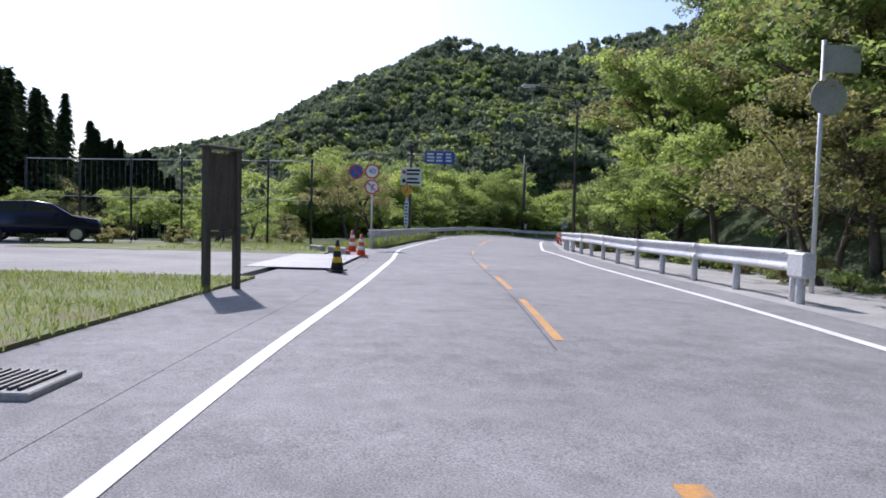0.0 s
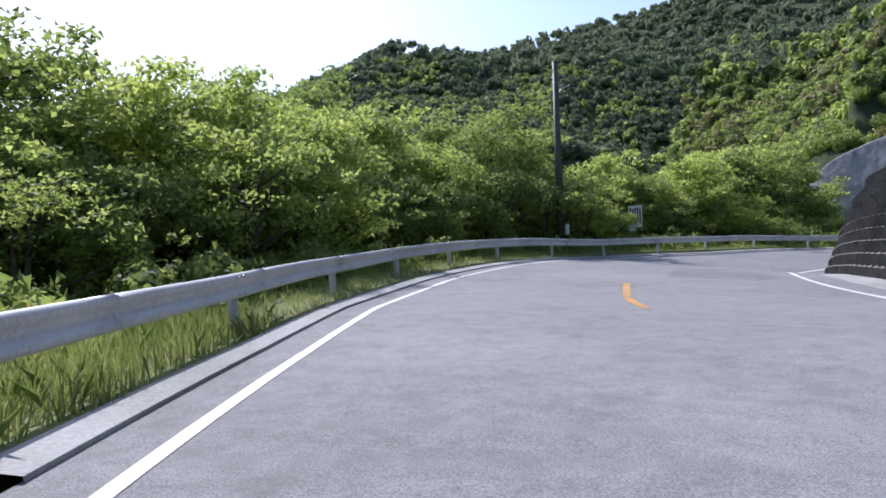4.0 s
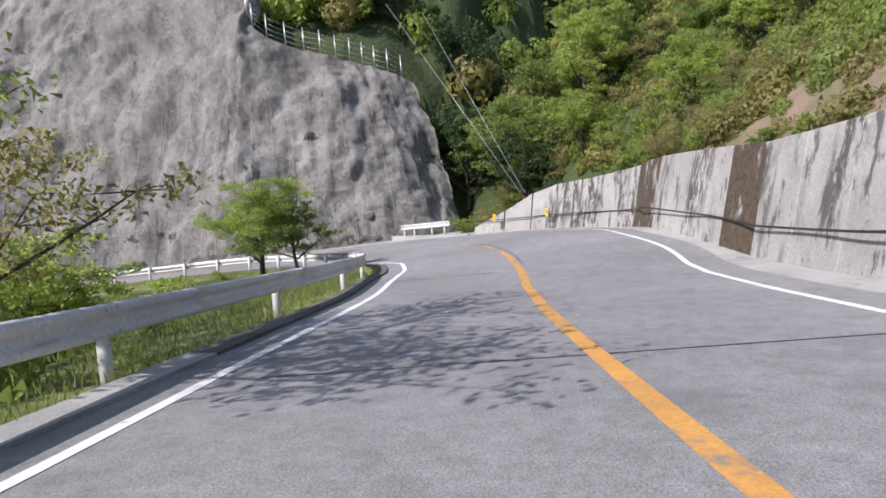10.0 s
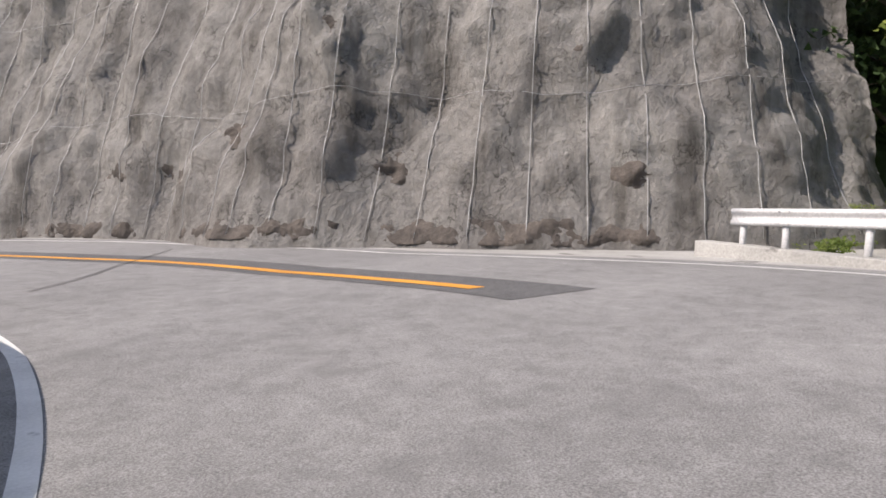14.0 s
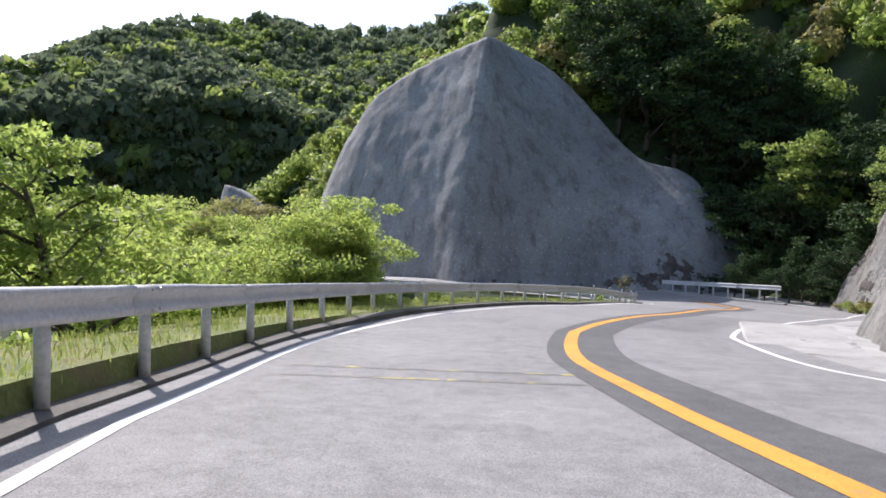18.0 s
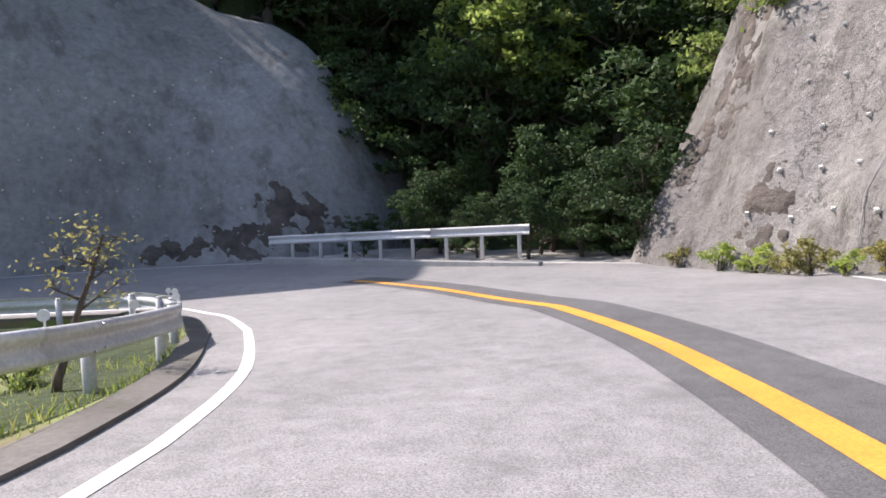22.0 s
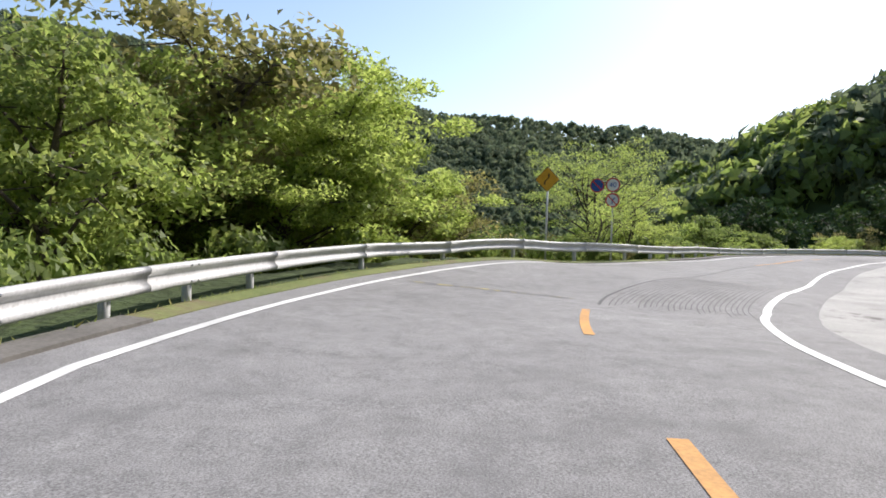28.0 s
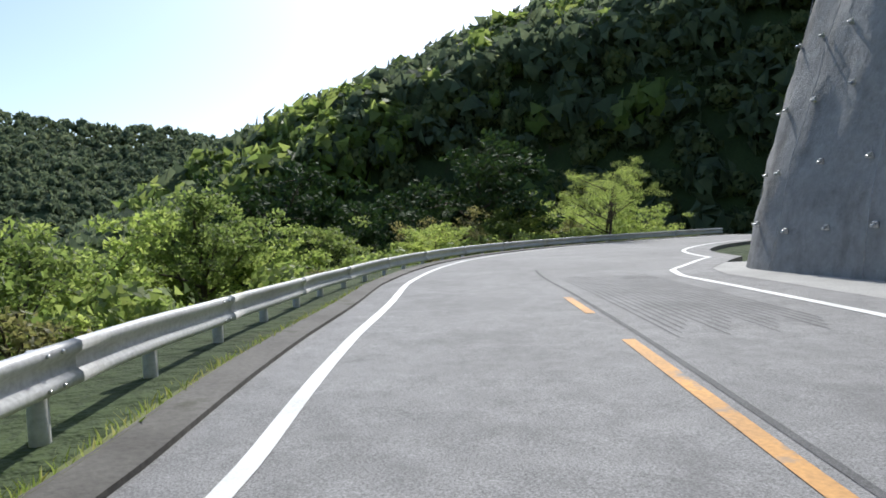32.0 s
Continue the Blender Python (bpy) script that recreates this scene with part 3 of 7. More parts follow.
# left edge: where the valley side starts, how steep it is
BANK_L = curve("-40:-30 24:-30 34:-22 44:-12 56:-9 90:-7.5 120:-6.5 150:-5.0 180:-6.0 200:-6.6 225:-4.4 240:-5.0 260:-6.0 300:-4.5 345:-4.5")
STEEP_L = curve("-40:0.04 24:0.04 44:0.3 60:0.45 150:0.55 300:0.7 345:0.7")

# feet of the four rock faces, their heights and how far they lean back
W1_BASE = [(88.0, 43.5, -4.8), (85.2, 45.0, -5.0), (82.6, 48.0, -5.2), (80.6, 51.5, -5.4), (79.2, 55.0, -5.5), (77.2, 59.0, -5.6), at(171, 8.9), at(175, 8.9), at(181, 8.7), at(190, 8.3), at(197, 7.9), at(203, 8.5)]
W1_HIGH = [12, 13.5, 14.6, 15.2, 16.6, 19, 26, 35, 34, 27, 17, 13]
W1_LEAN = [0.4, 0.42, 0.45, 0.45, 0.42, 0.42, 0.42, 0.42, 0.45, 0.5, 0.5, 0.5]
W2_BASE = [at(200.5, 10.5), at(202.5, 8.7), at(207, 8.3), at(212, 9.0), at(217, 10.2), at(222, 11.2), at(226, 11.2), (79.7, 118.4, -10.0), (79.6, 123.0, -10.1), (82.6, 126.0, -10.2)]
W2_HIGH = [12, 14, 15, 15, 16, 17, 17, 17, 16, 12]
W2_LEAN = [0.55, 0.5, 0.5, 0.48, 0.45, 0.45, 0.45, 0.45, 0.45, 0.45]
W3_BASE = [(78.2, 139.3, -10.25), (76.3, 137.5, -10.3), (72.8, 134.4, -10.4), (69.8, 133.6, -10.45), (66.3, 133.4, -10.45), (63.3, 133.4, -10.4), (60.7, 132.7, -10.35), (58.3, 131.85, -10.3), (55.8, 130.5, -10.15), (53.4, 128.9, -10.0), (51.1, 127.2, -9.95), (49.3, 128.2, -9.95), (46.3, 130, -9.95), (41.3, 131.8, -9.9), (34.3, 134.6, -9.9), (29.8, 137.3, -9.85), (28.3, 140, -9.8)]
W3_HIGH = [4, 13.5, 14, 9.4, 15, 23.8, 25.2, 26, 26.4, 26.4, 26.2, 26, 26.2, 24.2, 21.5, 18.5, 9]
W3_LEAN = [0.5, 0.5, 0.52, 0.72, 0.78, 0.7, 0.66, 0.6, 0.54, 0.48, 0.46, 0.44, 0.42, 0.38, 0.34, 0.28, 0.25]
W4_BASE = [(24.3, 142, -9.75), (22.1, 140.4, -9.75), (19.3, 140.4, -9.75), (15.5, 141.85, -9.7), (12.85, 142.6, -9.7), (11.6, 143.3, -9.7), (10.35, 146.1, -9.65), (9.1, 151.5, -9.6), (7.9, 158, -9.6)]
W4_HIGH = [3, 6, 8.5, 10, 10.5, 10.5, 10, 8, 5]
W4_LEAN = [0.25, 0.25, 0.24, 0.22, 0.2, 0.2, 0.2, 0.22, 0.25]
FACES = [(np.array(W1_BASE), W1_HIGH, W1_LEAN, 0.9), (np.array(W2_BASE), W2_HIGH, W2_LEAN, 0.4), (np.array(W3_BASE), W3_HIGH, W3_LEAN, 0.3), (np.array(W4_BASE), W4_HIGH, W4_LEAN, 0.3)]


def fbm(x, y, scale, seed=0.0, octaves=4):
    """Smooth noise on arrays, about -1..1, from turned sines (cheap and repeatable)."""
    out, amp, tot = 0.0, 1.0, 0.0
    for o in range(octaves):
        a = 0.7 + 2.399 * (o + seed)
        u, v = (x * math.cos(a) + y * math.sin(a)) / scale, (-x * math.sin(a) + y * math.cos(a)) / scale
        w = u + 0.9 * np.sin(v * 1.7 + seed + o)
        out = out + amp * np.sin(w * 2.1 + 1.3 * seed) * np.cos(v * 1.9 + 0.7 * np.sin(u * 1.3 + o))
        tot += amp
        amp *= 0.5
        scale *= 0.48
    return out / tot


RIDGES = [
    [(-1300, 560, 40), (-900, 600, 80), (-627, 673, 126), (-523, 755, 190), (-470, 850, 255), (-470, 950, 312), (-345, 945, 272), (-190, 950, 285), (100, 1000, 330), (500, 900, 350)],
    [(-340, 330, 40), (-286, 352, 84), (-283, 387, 99), (-282, 430, 122), (-285, 507, 160), (-252, 581, 178), (-211, 603, 172), (-100, 640, 180)],
    [(-260, 196, 12), (-209, 194, 28), (-186, 200, 33), (-143, 201, 33), (-130, 204, 35), (-121, 211, 40), (-111, 219, 44), (-101, 232, 48), (-80, 260, 58)],
    [(-555, -917, 290), (-804, -727, 301), (-984, -496, 279), (-1051, -366, 253), (-1103, -229, 224), (-1129, -127, 207), (-1150, 17, 200), (-1155, 153, 183), (-1153, 195, 188), (-1146, 268, 175), (-1123, 398, 143), (-1103, 473, 117), (-1075, 552, 79)],
]


def nearest(x, y):
    """s, offset (right positive) and height of the road nearest to each point."""
    x, y = np.ravel(x), np.ravel(y)
    s, o, z = np.empty(len(x)), np.empty(len(x)), np.empty(len(x))
    dd = _D[::3]
    for i in range(0, len(x), 4000):
        k = ((x[i : i + 4000, None] - dd[None, :, 0]) ** 2 + (y[i : i + 4000, None] - dd[None, :, 1]) ** 2).argmin(1) * 3
        ox, oy = x[i : i + 4000] - _D[k, 0], y[i : i + 4000] - _D[k, 1]
        along = ox * _T[k, 0] + oy * _T[k, 1]
        side = ox * _T[k, 1] - oy * _T[k, 0]
        dist = np.hypot(ox, oy)
        s[i : i + 4000] = _DS[k] + np.clip(along, -1, 1)
        o[i : i + 4000] = np.where(np.abs(along) > 2, np.sign(side) * dist, side)
        z[i : i + 4000] = _D[k, 2]
    return s, o, z


def ground_height(x, y):
    shape = np.shape(x)
    x, y = np.ravel(np.asarray(x, float)), np.ravel(np.asarray(y, float))
    s, o, z = nearest(x, y)
    r = np.maximum(o - BANK_R(s), 0)
    near = np.minimum(r * STEEP_R(s), HIGH_R(s))
    beyond = np.maximum(r - HIGH_R(s) / STEEP_R(s), 0)
    cap = np.interp(s, [212, 224, 262, 275], [110, 50, 50, 85])
    up = near + np.interp(s, [212, 224, 262, 275], [0.72, 1.0, 1.0, 0.6]) * np.minimum(beyond, cap) + 0.25 * np.clip(beyond - cap, 0, 200)
    up = up * (1 + 0.12 * fbm(x, y, 40, 3.0)) + np.minimum(r, 6) / 6 * 1.2 * fbm(x, y, 9, 1.0)
    l = np.maximum(BANK_L(s) - o, 0)
    down = np.minimum(l * STEEP_L(s), 17 + 3 * fbm(x, y, 30, 2.0)) * (1 + 0.1 * fbm(x, y, 12, 5.0))
    h = z - crossfall(s) * np.clip(o, -8, 7) + up - down - 0.16
    far = np.full(len(x), -400.0)
    for line in RIDGES:
        line = np.array(line, float)
        for a, b in zip(line, line[1:]):
            ab = b[:2] - a[:2]
            u = np.clip(((x - a[0]) * ab[0] + (y - a[1]) * ab[1]) / (ab @ ab), 0, 1)
            d = np.hypot(x - a[0] - u * ab[0], y - a[1] - u * ab[1])
            far = np.maximum(far, a[2] - 7 + u * (b[2] - a[2]) - 0.55 * d + 10 * fbm(x, y, 120, 7.0) * np.minimum(d / 60, 1))
    h = np.maximum(h, far - 3.0 * np.maximum(80 - np.abs(o), 0))
    for base, high, lean, amp in FACES:
        for i in range(len(base) - 1):
            a, c = base[i], base[i + 1]
            ab = (c - a)[:2]
            L = np.hypot(*ab)
            u = ((x - a[0]) * ab[0] + (y - a[1]) * ab[1]) / L**2
            d = ((x - a[0]) * ab[1] - (y - a[1]) * ab[0]) / L
            u1 = np.clip(u, 0, 1)
            ln, hi = lean[i] + u1 * (lean[i + 1] - lean[i]), high[i] + u1 * (high[i + 1] - high[i])
            foot = a[2] + u1 * (c[2] - a[2]) - 0.35
            on = (np.abs((u - u1) * L) < 1.6 + 0.5 * np.maximum(d, 0)) & (d > -3) & (d < ln * hi + 45)
            h = np.where(on, np.minimum(h, foot + np.minimum(np.maximum(d - 1.3 * amp, 0) / ln * 0.92, hi * 0.92) + 1.3 * np.maximum(d - ln * hi - 0.5, 0) - 0.6 * (d > 0)), h)
    return h.reshape(shape)


def height1(x, y):
    return float(ground_height(np.array([x]), np.array([y]))[0])


# ---------------------------------------------------------------- ground and road


def axis_lines(lo, hi, step, reach):
    mid = np.arange(lo, hi + 0.01, step)
    out, d, left, right = step, step, [], []
    while d < reach:
        out *= 1.1
        d += out
        left.append(lo - d)
        right.append(hi + d)
    return np.r_[left[::-1], mid, right]


def grid_mesh(name, xs, ys, zs, material, smooth=True):
    nx, ny = len(xs), len(ys)
    gx, gy = np.meshgrid(xs, ys, indexing="ij")
    v = np.stack([gx, gy, zs], -1).reshape(-1, 3)
    i = np.arange(nx * ny).reshape(nx, ny)
    f = np.stack([i[:-1, :-1], i[1:, :-1], i[1:, 1:], i[:-1, 1:]], -1).reshape(-1, 4)
    return mesh_of(name, v.tolist(), f.tolist(), material, smooth)


_xs, _ys = axis_lines(-30, 105, 1.0, 3200), axis_lines(-80, 175, 1.0, 3200)
_gx, _gy = np.meshgrid(_xs, _ys, indexing="ij")
_gz = ground_height(_gx, _gy)
ground = new("ground", grid_mesh("ground", _xs, _ys, _gz, "forest_floor"))
tagged(ground, "wooded mountain ground with a deep valley beside the road", "ground", kind="structure")


def ribbon(name, s0, s1, off_a, off_b, dz, material, step=0.3, depth=0.0, parent=None, cols=1):
    """A strip along the road between two offsets, with its own thickness below."""
    grid = np.arange(math.floor(s0 / step) + 1, math.ceil(s1 / step)) * step
    s = np.r_[s0, grid[(grid > s0 + 0.02) & (grid < s1 - 0.02)], s1]
    fa = off_a(s) if callable(off_a) else np.full(len(s), float(off_a))
    fb = off_b(s) if callable(off_b) else np.full(len(s), float(off_b))
    n = len(s)
    za, zb = dz if isinstance(dz, tuple) else (dz, dz)
    za, zb = (z(s) if callable(z) else np.full(n, float(z)) for z in (za, zb))
    lines = [at(s, fa + (fb - fa) * k / cols, za + (zb - za) * k / cols) for k in range(cols + 1)]
    if depth:
        lines = [at(s, fa, za - depth)] + lines + [at(s, fb, zb - depth)]
    v = np.concatenate(lines)
    faces = []
    for c in range(len(lines) - 1):
        for i in range(n - 1):
            faces.append((c * n + i, (c + 1) * n + i, (c + 1) * n + i + 1, c * n + i + 1))
    me = mesh_of(name, v.tolist(), faces, material)
    return part(name, me, None, parent) if parent else new(name, me)


def off(f, d):
    return lambda s: f(s) + d


road = ribbon("road", S0, S_END, off(LINE_L, -0.6), off(LINE_R, 0.9), 0.0, "asphalt", depth=0.35, cols=12)
tagged(road, "grey worn asphalt mountain road with painted lines", "road", kind="structure")
ll = ribbon("edge_line", S0, S_END, off(LINE_L, -0.068), off(LINE_L, 0.068), 0.006, "white_line", parent=road)
rl = ribbon("edge_line", S0, S_END, off(LINE_R, -0.075), off(LINE_R, 0.075), 0.006, "white_line", parent=road)

# ---------------------------------------------------------------- painted lines, patches, verges
# orange centre line: fresh on the dark repair strips, worn elsewhere
for a, b, w in ((-38, 3, 0.075), (6.5, 10, 0.05), (11.5, 14.5, 0.05), (17, 19.5, 0.04), (24, 27, 0.04), (36, 56, 0.08), (64, 70, 0.08), (106, 113, 0.09), (118.6, 120.2, 0.05), (121, 138, 0.1), (138, 142.5, 0.09), (143.5, 147, 0.08), (148.2, 150.4, 0.07)):
    ribbon("centre_line", a, b, off(LINE_C, -w), off(LINE_C, w), 0.006, "orange_worn", parent=road)
ribbon("repair_strip", 157.5, 233.9, off(LINE_C, -0.52), off(LINE_C, 0.95), 0.006, "asphalt_patch", parent=road, cols=2)
ribbon("centre_line", 158.4, 233.7, off(LINE_C, -0.17), off(LINE_C, 0.12), 0.012, "orange_line", parent=road)
for a, b in ((249, 254), (258, 261), (281, 289), (291, 293)):
    ribbon("centre_line", a, b, off(LINE_C, -0.05), off(LINE_C, 0.08), 0.006, "orange_worn", parent=road)
# cracks sealed with tar along and across the lane
ribbon("crack_seal", 6, 30, off(LINE_C, -0.12), off(LINE_C, -0.1), 0.005, "asphalt_patch", parent=road)
ribbon("crack_seal", 138, 152, off(LINE_C, 0.2), off(LINE_C, 0.23), 0.004, "tar", parent=road)
ribbon("crack_seal", 262, 300, off(LINE_C, 0.16), off(LINE_C, 0.22), 0.004, "asphalt_patch", parent=road)
ribbon("crack_seal", 162.9, 168.2, lambda s: np.interp(s, [162.9, 165.5, 168.2], [-0.3, 2.42, 6.2]), lambda s: np.interp(s, [162.9, 165.5, 168.2], [-0.25, 2.47, 6.25]), 0.018, "tar", step=0.1, parent=road)
for s, a, b in ((126.5, -2, 4.6), (263, 2, 5.0)):
    ribbon("crack_seal", s, s + 0.035, a, b, 0.005, "tar", step=0.03, parent=road)
ribbon("lane_bar", 137.0, 137.13, -1.75, 0.95, 0.005, "yellow_worn", step=0.05, parent=road)
# faded yellow bars across the lane before the bends
for s in (189.0, 189.9, 262.6):
    for a, b in ((0.1, 0.52), (0.54, 0.92)):
        ribbon("lane_bar", s, s + 0.15, lambda q, a=a: LINE_L(q) + a * (LINE_C(q) - LINE_L(q)), lambda q, b=b: LINE_L(q) + b * (LINE_C(q) - LINE_L(q)), 0.0045, "yellow_worn", step=0.1, parent=road)


def groove_patch(s0, s1, fa, fb, gap, name="skid_groove"):
    """Curved grooves cut into the other lane before a bend, as thin raised dark ribs."""
    for k, u in enumerate(np.arange(fa, fb, gap)):
        ribbon(name, s0 + 0.25 * k % 1.2, s1, lambda q, u=u: LINE_C(q) + u, lambda q, u=u: LINE_C(q) + u + 0.018, 0.004, "asphalt_patch", parent=road)


for s in np.arange(201.0, 212.0, 0.3):
    ribbon("skid_groove", float(s), float(s) + 0.035, off(LINE_C, 1.0), off(LINE_R, -0.6), 0.004, "asphalt_patch", step=0.04, parent=road)
for s in np.r_[np.arange(72.5, 79.0, 0.3), np.arange(109.0, 117.0, 0.3)]:
    ribbon("skid_groove", float(s), float(s) + 0.035, lambda q: np.maximum(LINE_C(q) + 0.4, 1.7), off(LINE_R, -0.7), 0.004, "asphalt_patch", step=0.04, parent=road)
groove_patch(262, 272, 0.35, 2.8, 0.1)
groove_patch(289, 297, 0.5, 2.4, 0.1)

def verge_edge(s):
    """Inner edge of the verge, behind the kerb."""
    return LINE_L(s) - 0.9


kerb_m = ribbon("kerb", 128, 257, off(LINE_L, -0.93), off(LINE_L, -0.57), (curve("-40:0.07 190:0.07 198:0.15 209:0.14 216:0.06 230:0.06 255:0.06"), curve("-40:0.05 190:0.05 198:0.13 209:0.12 216:0.04 230:0.04 255:0.04")), "kerb_dirty", depth=0.3)
tagged(kerb_m, "dirty dark concrete kerb beside the bends", "kerb", kind="structure")
kerb_n = ribbon("kerb", 281, S_END, off(LINE_L, -0.93), off(LINE_L, -0.57), (0.06, 0.04), "kerb_dirty", depth=0.3)
tagged(kerb_n, "dirty low concrete kerb beside the shoulder", "kerb", kind="structure")
verge_c = ribbon("verge", 257, 281, off(LINE_L, -0.93), off(LINE_L, -0.59), (0.05, 0.012), "grass_ground", depth=0.3)
tagged(verge_c, "ragged grass edge of the asphalt shoulder", "verge", kind="structure")
VERGE_W = curve("-40:2.6 250:2.6 257:1.0 345:0.9")
verge_l = ribbon("verge", 27, S_END, lambda s: np.minimum(RAIL_L(s), verge_edge(s) - 0.05), verge_edge, (off(RAIL_DZ, 0.02), 0.06), "grass_ground", depth=0.5, cols=4)
tagged(verge_l, "narrow grass verge under the guardrail", "verge", kind="structure")
verge_o = ribbon("verge", 27, S_END, lambda s: np.minimum(RAIL_L(s), verge_edge(s) - 0.05) - VERGE_W(s), lambda s: np.minimum(RAIL_L(s), verge_edge(s) - 0.05), (off(RAIL_DZ, -0.15), off(RAIL_DZ, 0.02)), "grass_ground", depth=0.6, cols=3)
tagged(verge_o, "rough grass strip behind the guardrail", "verge", kind="structure")
KERB_Z = curve("-40:0.07 190:0.07 198:0.15 230:0.15 255:0.08 345:0.1")
kerb_l = ribbon("kerb", 56, 128, off(LINE_L, -0.93), off(LINE_L, -0.57), (KERB_Z, off(KERB_Z, -0.03)), "concrete", depth=0.3)
tagged(kerb_l, "low concrete kerb along the road's valley side", "kerb", kind="structure")
verge_a = ribbon("pavement", S0, 27, off(LINE_L, -2.3), off(LINE_L, -0.59), 0.003, "asphalt", depth=0.3)
tagged(verge_a, "worn asphalt strip beside the car park", "pavement", kind="structure")
lawn = ribbon("lawn", S0, 12.4, -14, off(LINE_L, -2.1), 0.05, "grass_ground", depth=0.3)
tagged(lawn, "patchy green lawn beside the road", "lawn", kind="structure")
lawn_b = ribbon("lawn", 20.9, 27, -14, off(LINE_L, -2.28), 0.05, "grass_ground", depth=0.3)
tagged(lawn_b, "rough grass beside the car park", "lawn", kind="structure")
lot = ribbon("car_park", 12.3, 27.9, -30, -9.5, 0.04, "gravel", depth=0.3)
tagged(lot, "dusty gravel car park beside the road", "car park", kind="structure")
drive = ribbon("driveway", 12.35, 20.9, -9.5, -4.0, 0.045, "gravel", depth=0.3)
tagged(drive, "gravel entrance to the car park", "driveway", kind="structure")
shoulder_r = ribbon("shoulder", S0, 300, off(LINE_R, 0.88), lambda s: np.maximum(BANK_R(s) + 0.6, LINE_R(s) + 1.2), 0.0, "concrete", depth=0.4)
tagged(shoulder_r, "dusty concrete gutter at the foot of the slope", "shoulder", kind="structure")

# ---------------------------------------------------------------- guardrails
W_PROFILE = [(0.0, 0.85), (0.05, 0.832), (0.06, 0.795), (0.05, 0.755), (0.0, 0.715), (0.0, 0.635), (0.05, 0.595), (0.06, 0.555), (0.05, 0.518), (0.0, 0.5)]


def beam_mesh(pts, sides, dz):
    """A two-wave steel beam along points; sides: unit vectors towards the road."""
    n, k = len(pts), len(W_PROFILE)
    loop = [(u, z) for u, z in W_PROFILE] + [(u - 0.012, z) for u, z in W_PROFILE[::-1]]
    v, f = [], []
    for p, d in zip(pts, sides):
        for u, z in loop:
            v.append((p[0] + d[0] * u, p[1] + d[1] * u, p[2] + z + dz))
    m = len(loop)
    for i in range(n - 1):
        for j in range(m):
            f.append((i * m + j, i * m + (j + 1) % m, (i + 1) * m + (j + 1) % m, (i + 1) * m + j))
    f.append(tuple(range(m)))
    f.append(tuple(range((n - 1) * m, n * m))[::-1])
    return mesh_of("beam", v, f, "rail_white", True)


_post_me = part("post_source", join_bm(cyl(0.07, 0.07, 1.1, (0, 0, -0.3), 12), cyl(0.073, 0.05, 0.03, (0, 0, 0.8), 12)), "rail_white", None)
POST_MESH = _post_me.data
bpy.data.objects.remove(_post_me)
_bolt = part("b", cyl(0.018, 0.014, 0.02, (0, 0, 0), 6, (-90, 0, 0)), "steel", None)
BOLT_MESH = _bolt.data
bpy.data.objects.remove(_bolt)


def guardrail(label, poly, posts, toward, dz=0.0, piece=4.0, bolted=2):
    """poly: dense line of points; toward: +1 if the road lies to the line's right."""
    poly = np.array(poly)
    d = np.gradient(poly[:, :2], axis=0)
    d /= np.linalg.norm(d, axis=1)[:, None]
    side = np.stack([d[:, 1], -d[:, 0]], 1) * toward
    run = np.r_[0, np.cumsum(np.hypot(*np.diff(poly[:, :2], axis=0).T))]
    rail = thing("guardrail", label, "guardrail")
    count = max(1, round(run[-1] / piece))
    edges = np.linspace(0, run[-1], count + 1)
    for a, b in zip(edges, edges[1:]):
        q = np.linspace(a, b, 9)
        pts = np.stack([np.interp(q, run, poly[:, i]) for i in range(3)], 1)
        sd = np.stack([np.interp(q, run, side[:, i]) for i in range(2)], 1)
        part("beam", beam_mesh(pts, sd, dz), None, rail)
    for turn, r in enumerate(posts):
        p = [np.interp(r, run, poly[:, i]) for i in range(3)]
        sd = [np.interp(r, run, side[:, i]) for i in range(2)]
        o = part("post", POST_MESH, None, rail)
        o.matrix_basis = pose(p[0] - sd[0] * 0.075, p[1] - sd[1] * 0.075, p[2] + dz)
        if turn % bolted == 0:
            for u in (-0.1, 0.1):
                for zz in (0.795, 0.555):
                    k = part("bolt", BOLT_MESH, None, rail)
                    k.matrix_basis = pose(p[0] + sd[0] * 0.06 + sd[1] * u, p[1] + sd[1] * 0.06 - sd[0] * u, p[2] + dz + zz, 0, 0, math.degrees(math.atan2(-sd[0], sd[1])))
    return rail


def rail_line(s0, s1, f, dz=0.0):
    s = np.linspace(s0, s1, int((s1 - s0) / 0.4) + 1)
    o = f(s) if callable(f) else np.full(len(s), float(f))
    return at(s, o, dz(s) if callable(dz) else dz)


def run_of(poly):
    poly = np.array(poly)
    return float(np.sum(np.hypot(*np.diff(poly[:, :2], axis=0).T)))


ln = rail_line(26.6, 150.0, RAIL_L, RAIL_DZ)
guardrail("white painted two-wave steel guardrail above the valley", ln, np.arange(1.9, run_of(ln), 4.8), 1, bolted=1)
ln = rail_line(150.0, min(345.0, S_END), RAIL_L, RAIL_DZ)
guardrail("white steel guardrail with close posts round the bends", ln, np.r_[np.arange(0.1, 108, 2.0), np.arange(110.8, 127, 3.75), np.arange(128.2, run_of(ln), 2.0)], 1)
ln = rail_line(10.5, 34.5, curve("10:5.65 20:5.5 30:5.6 34.5:6.0"))
guardrail("white guardrail along the wooded slope, with a boxed end", ln, np.arange(0.2, run_of(ln), 2.0), -1)
bend_rail = bpy.data.objects["guardrail.001"]
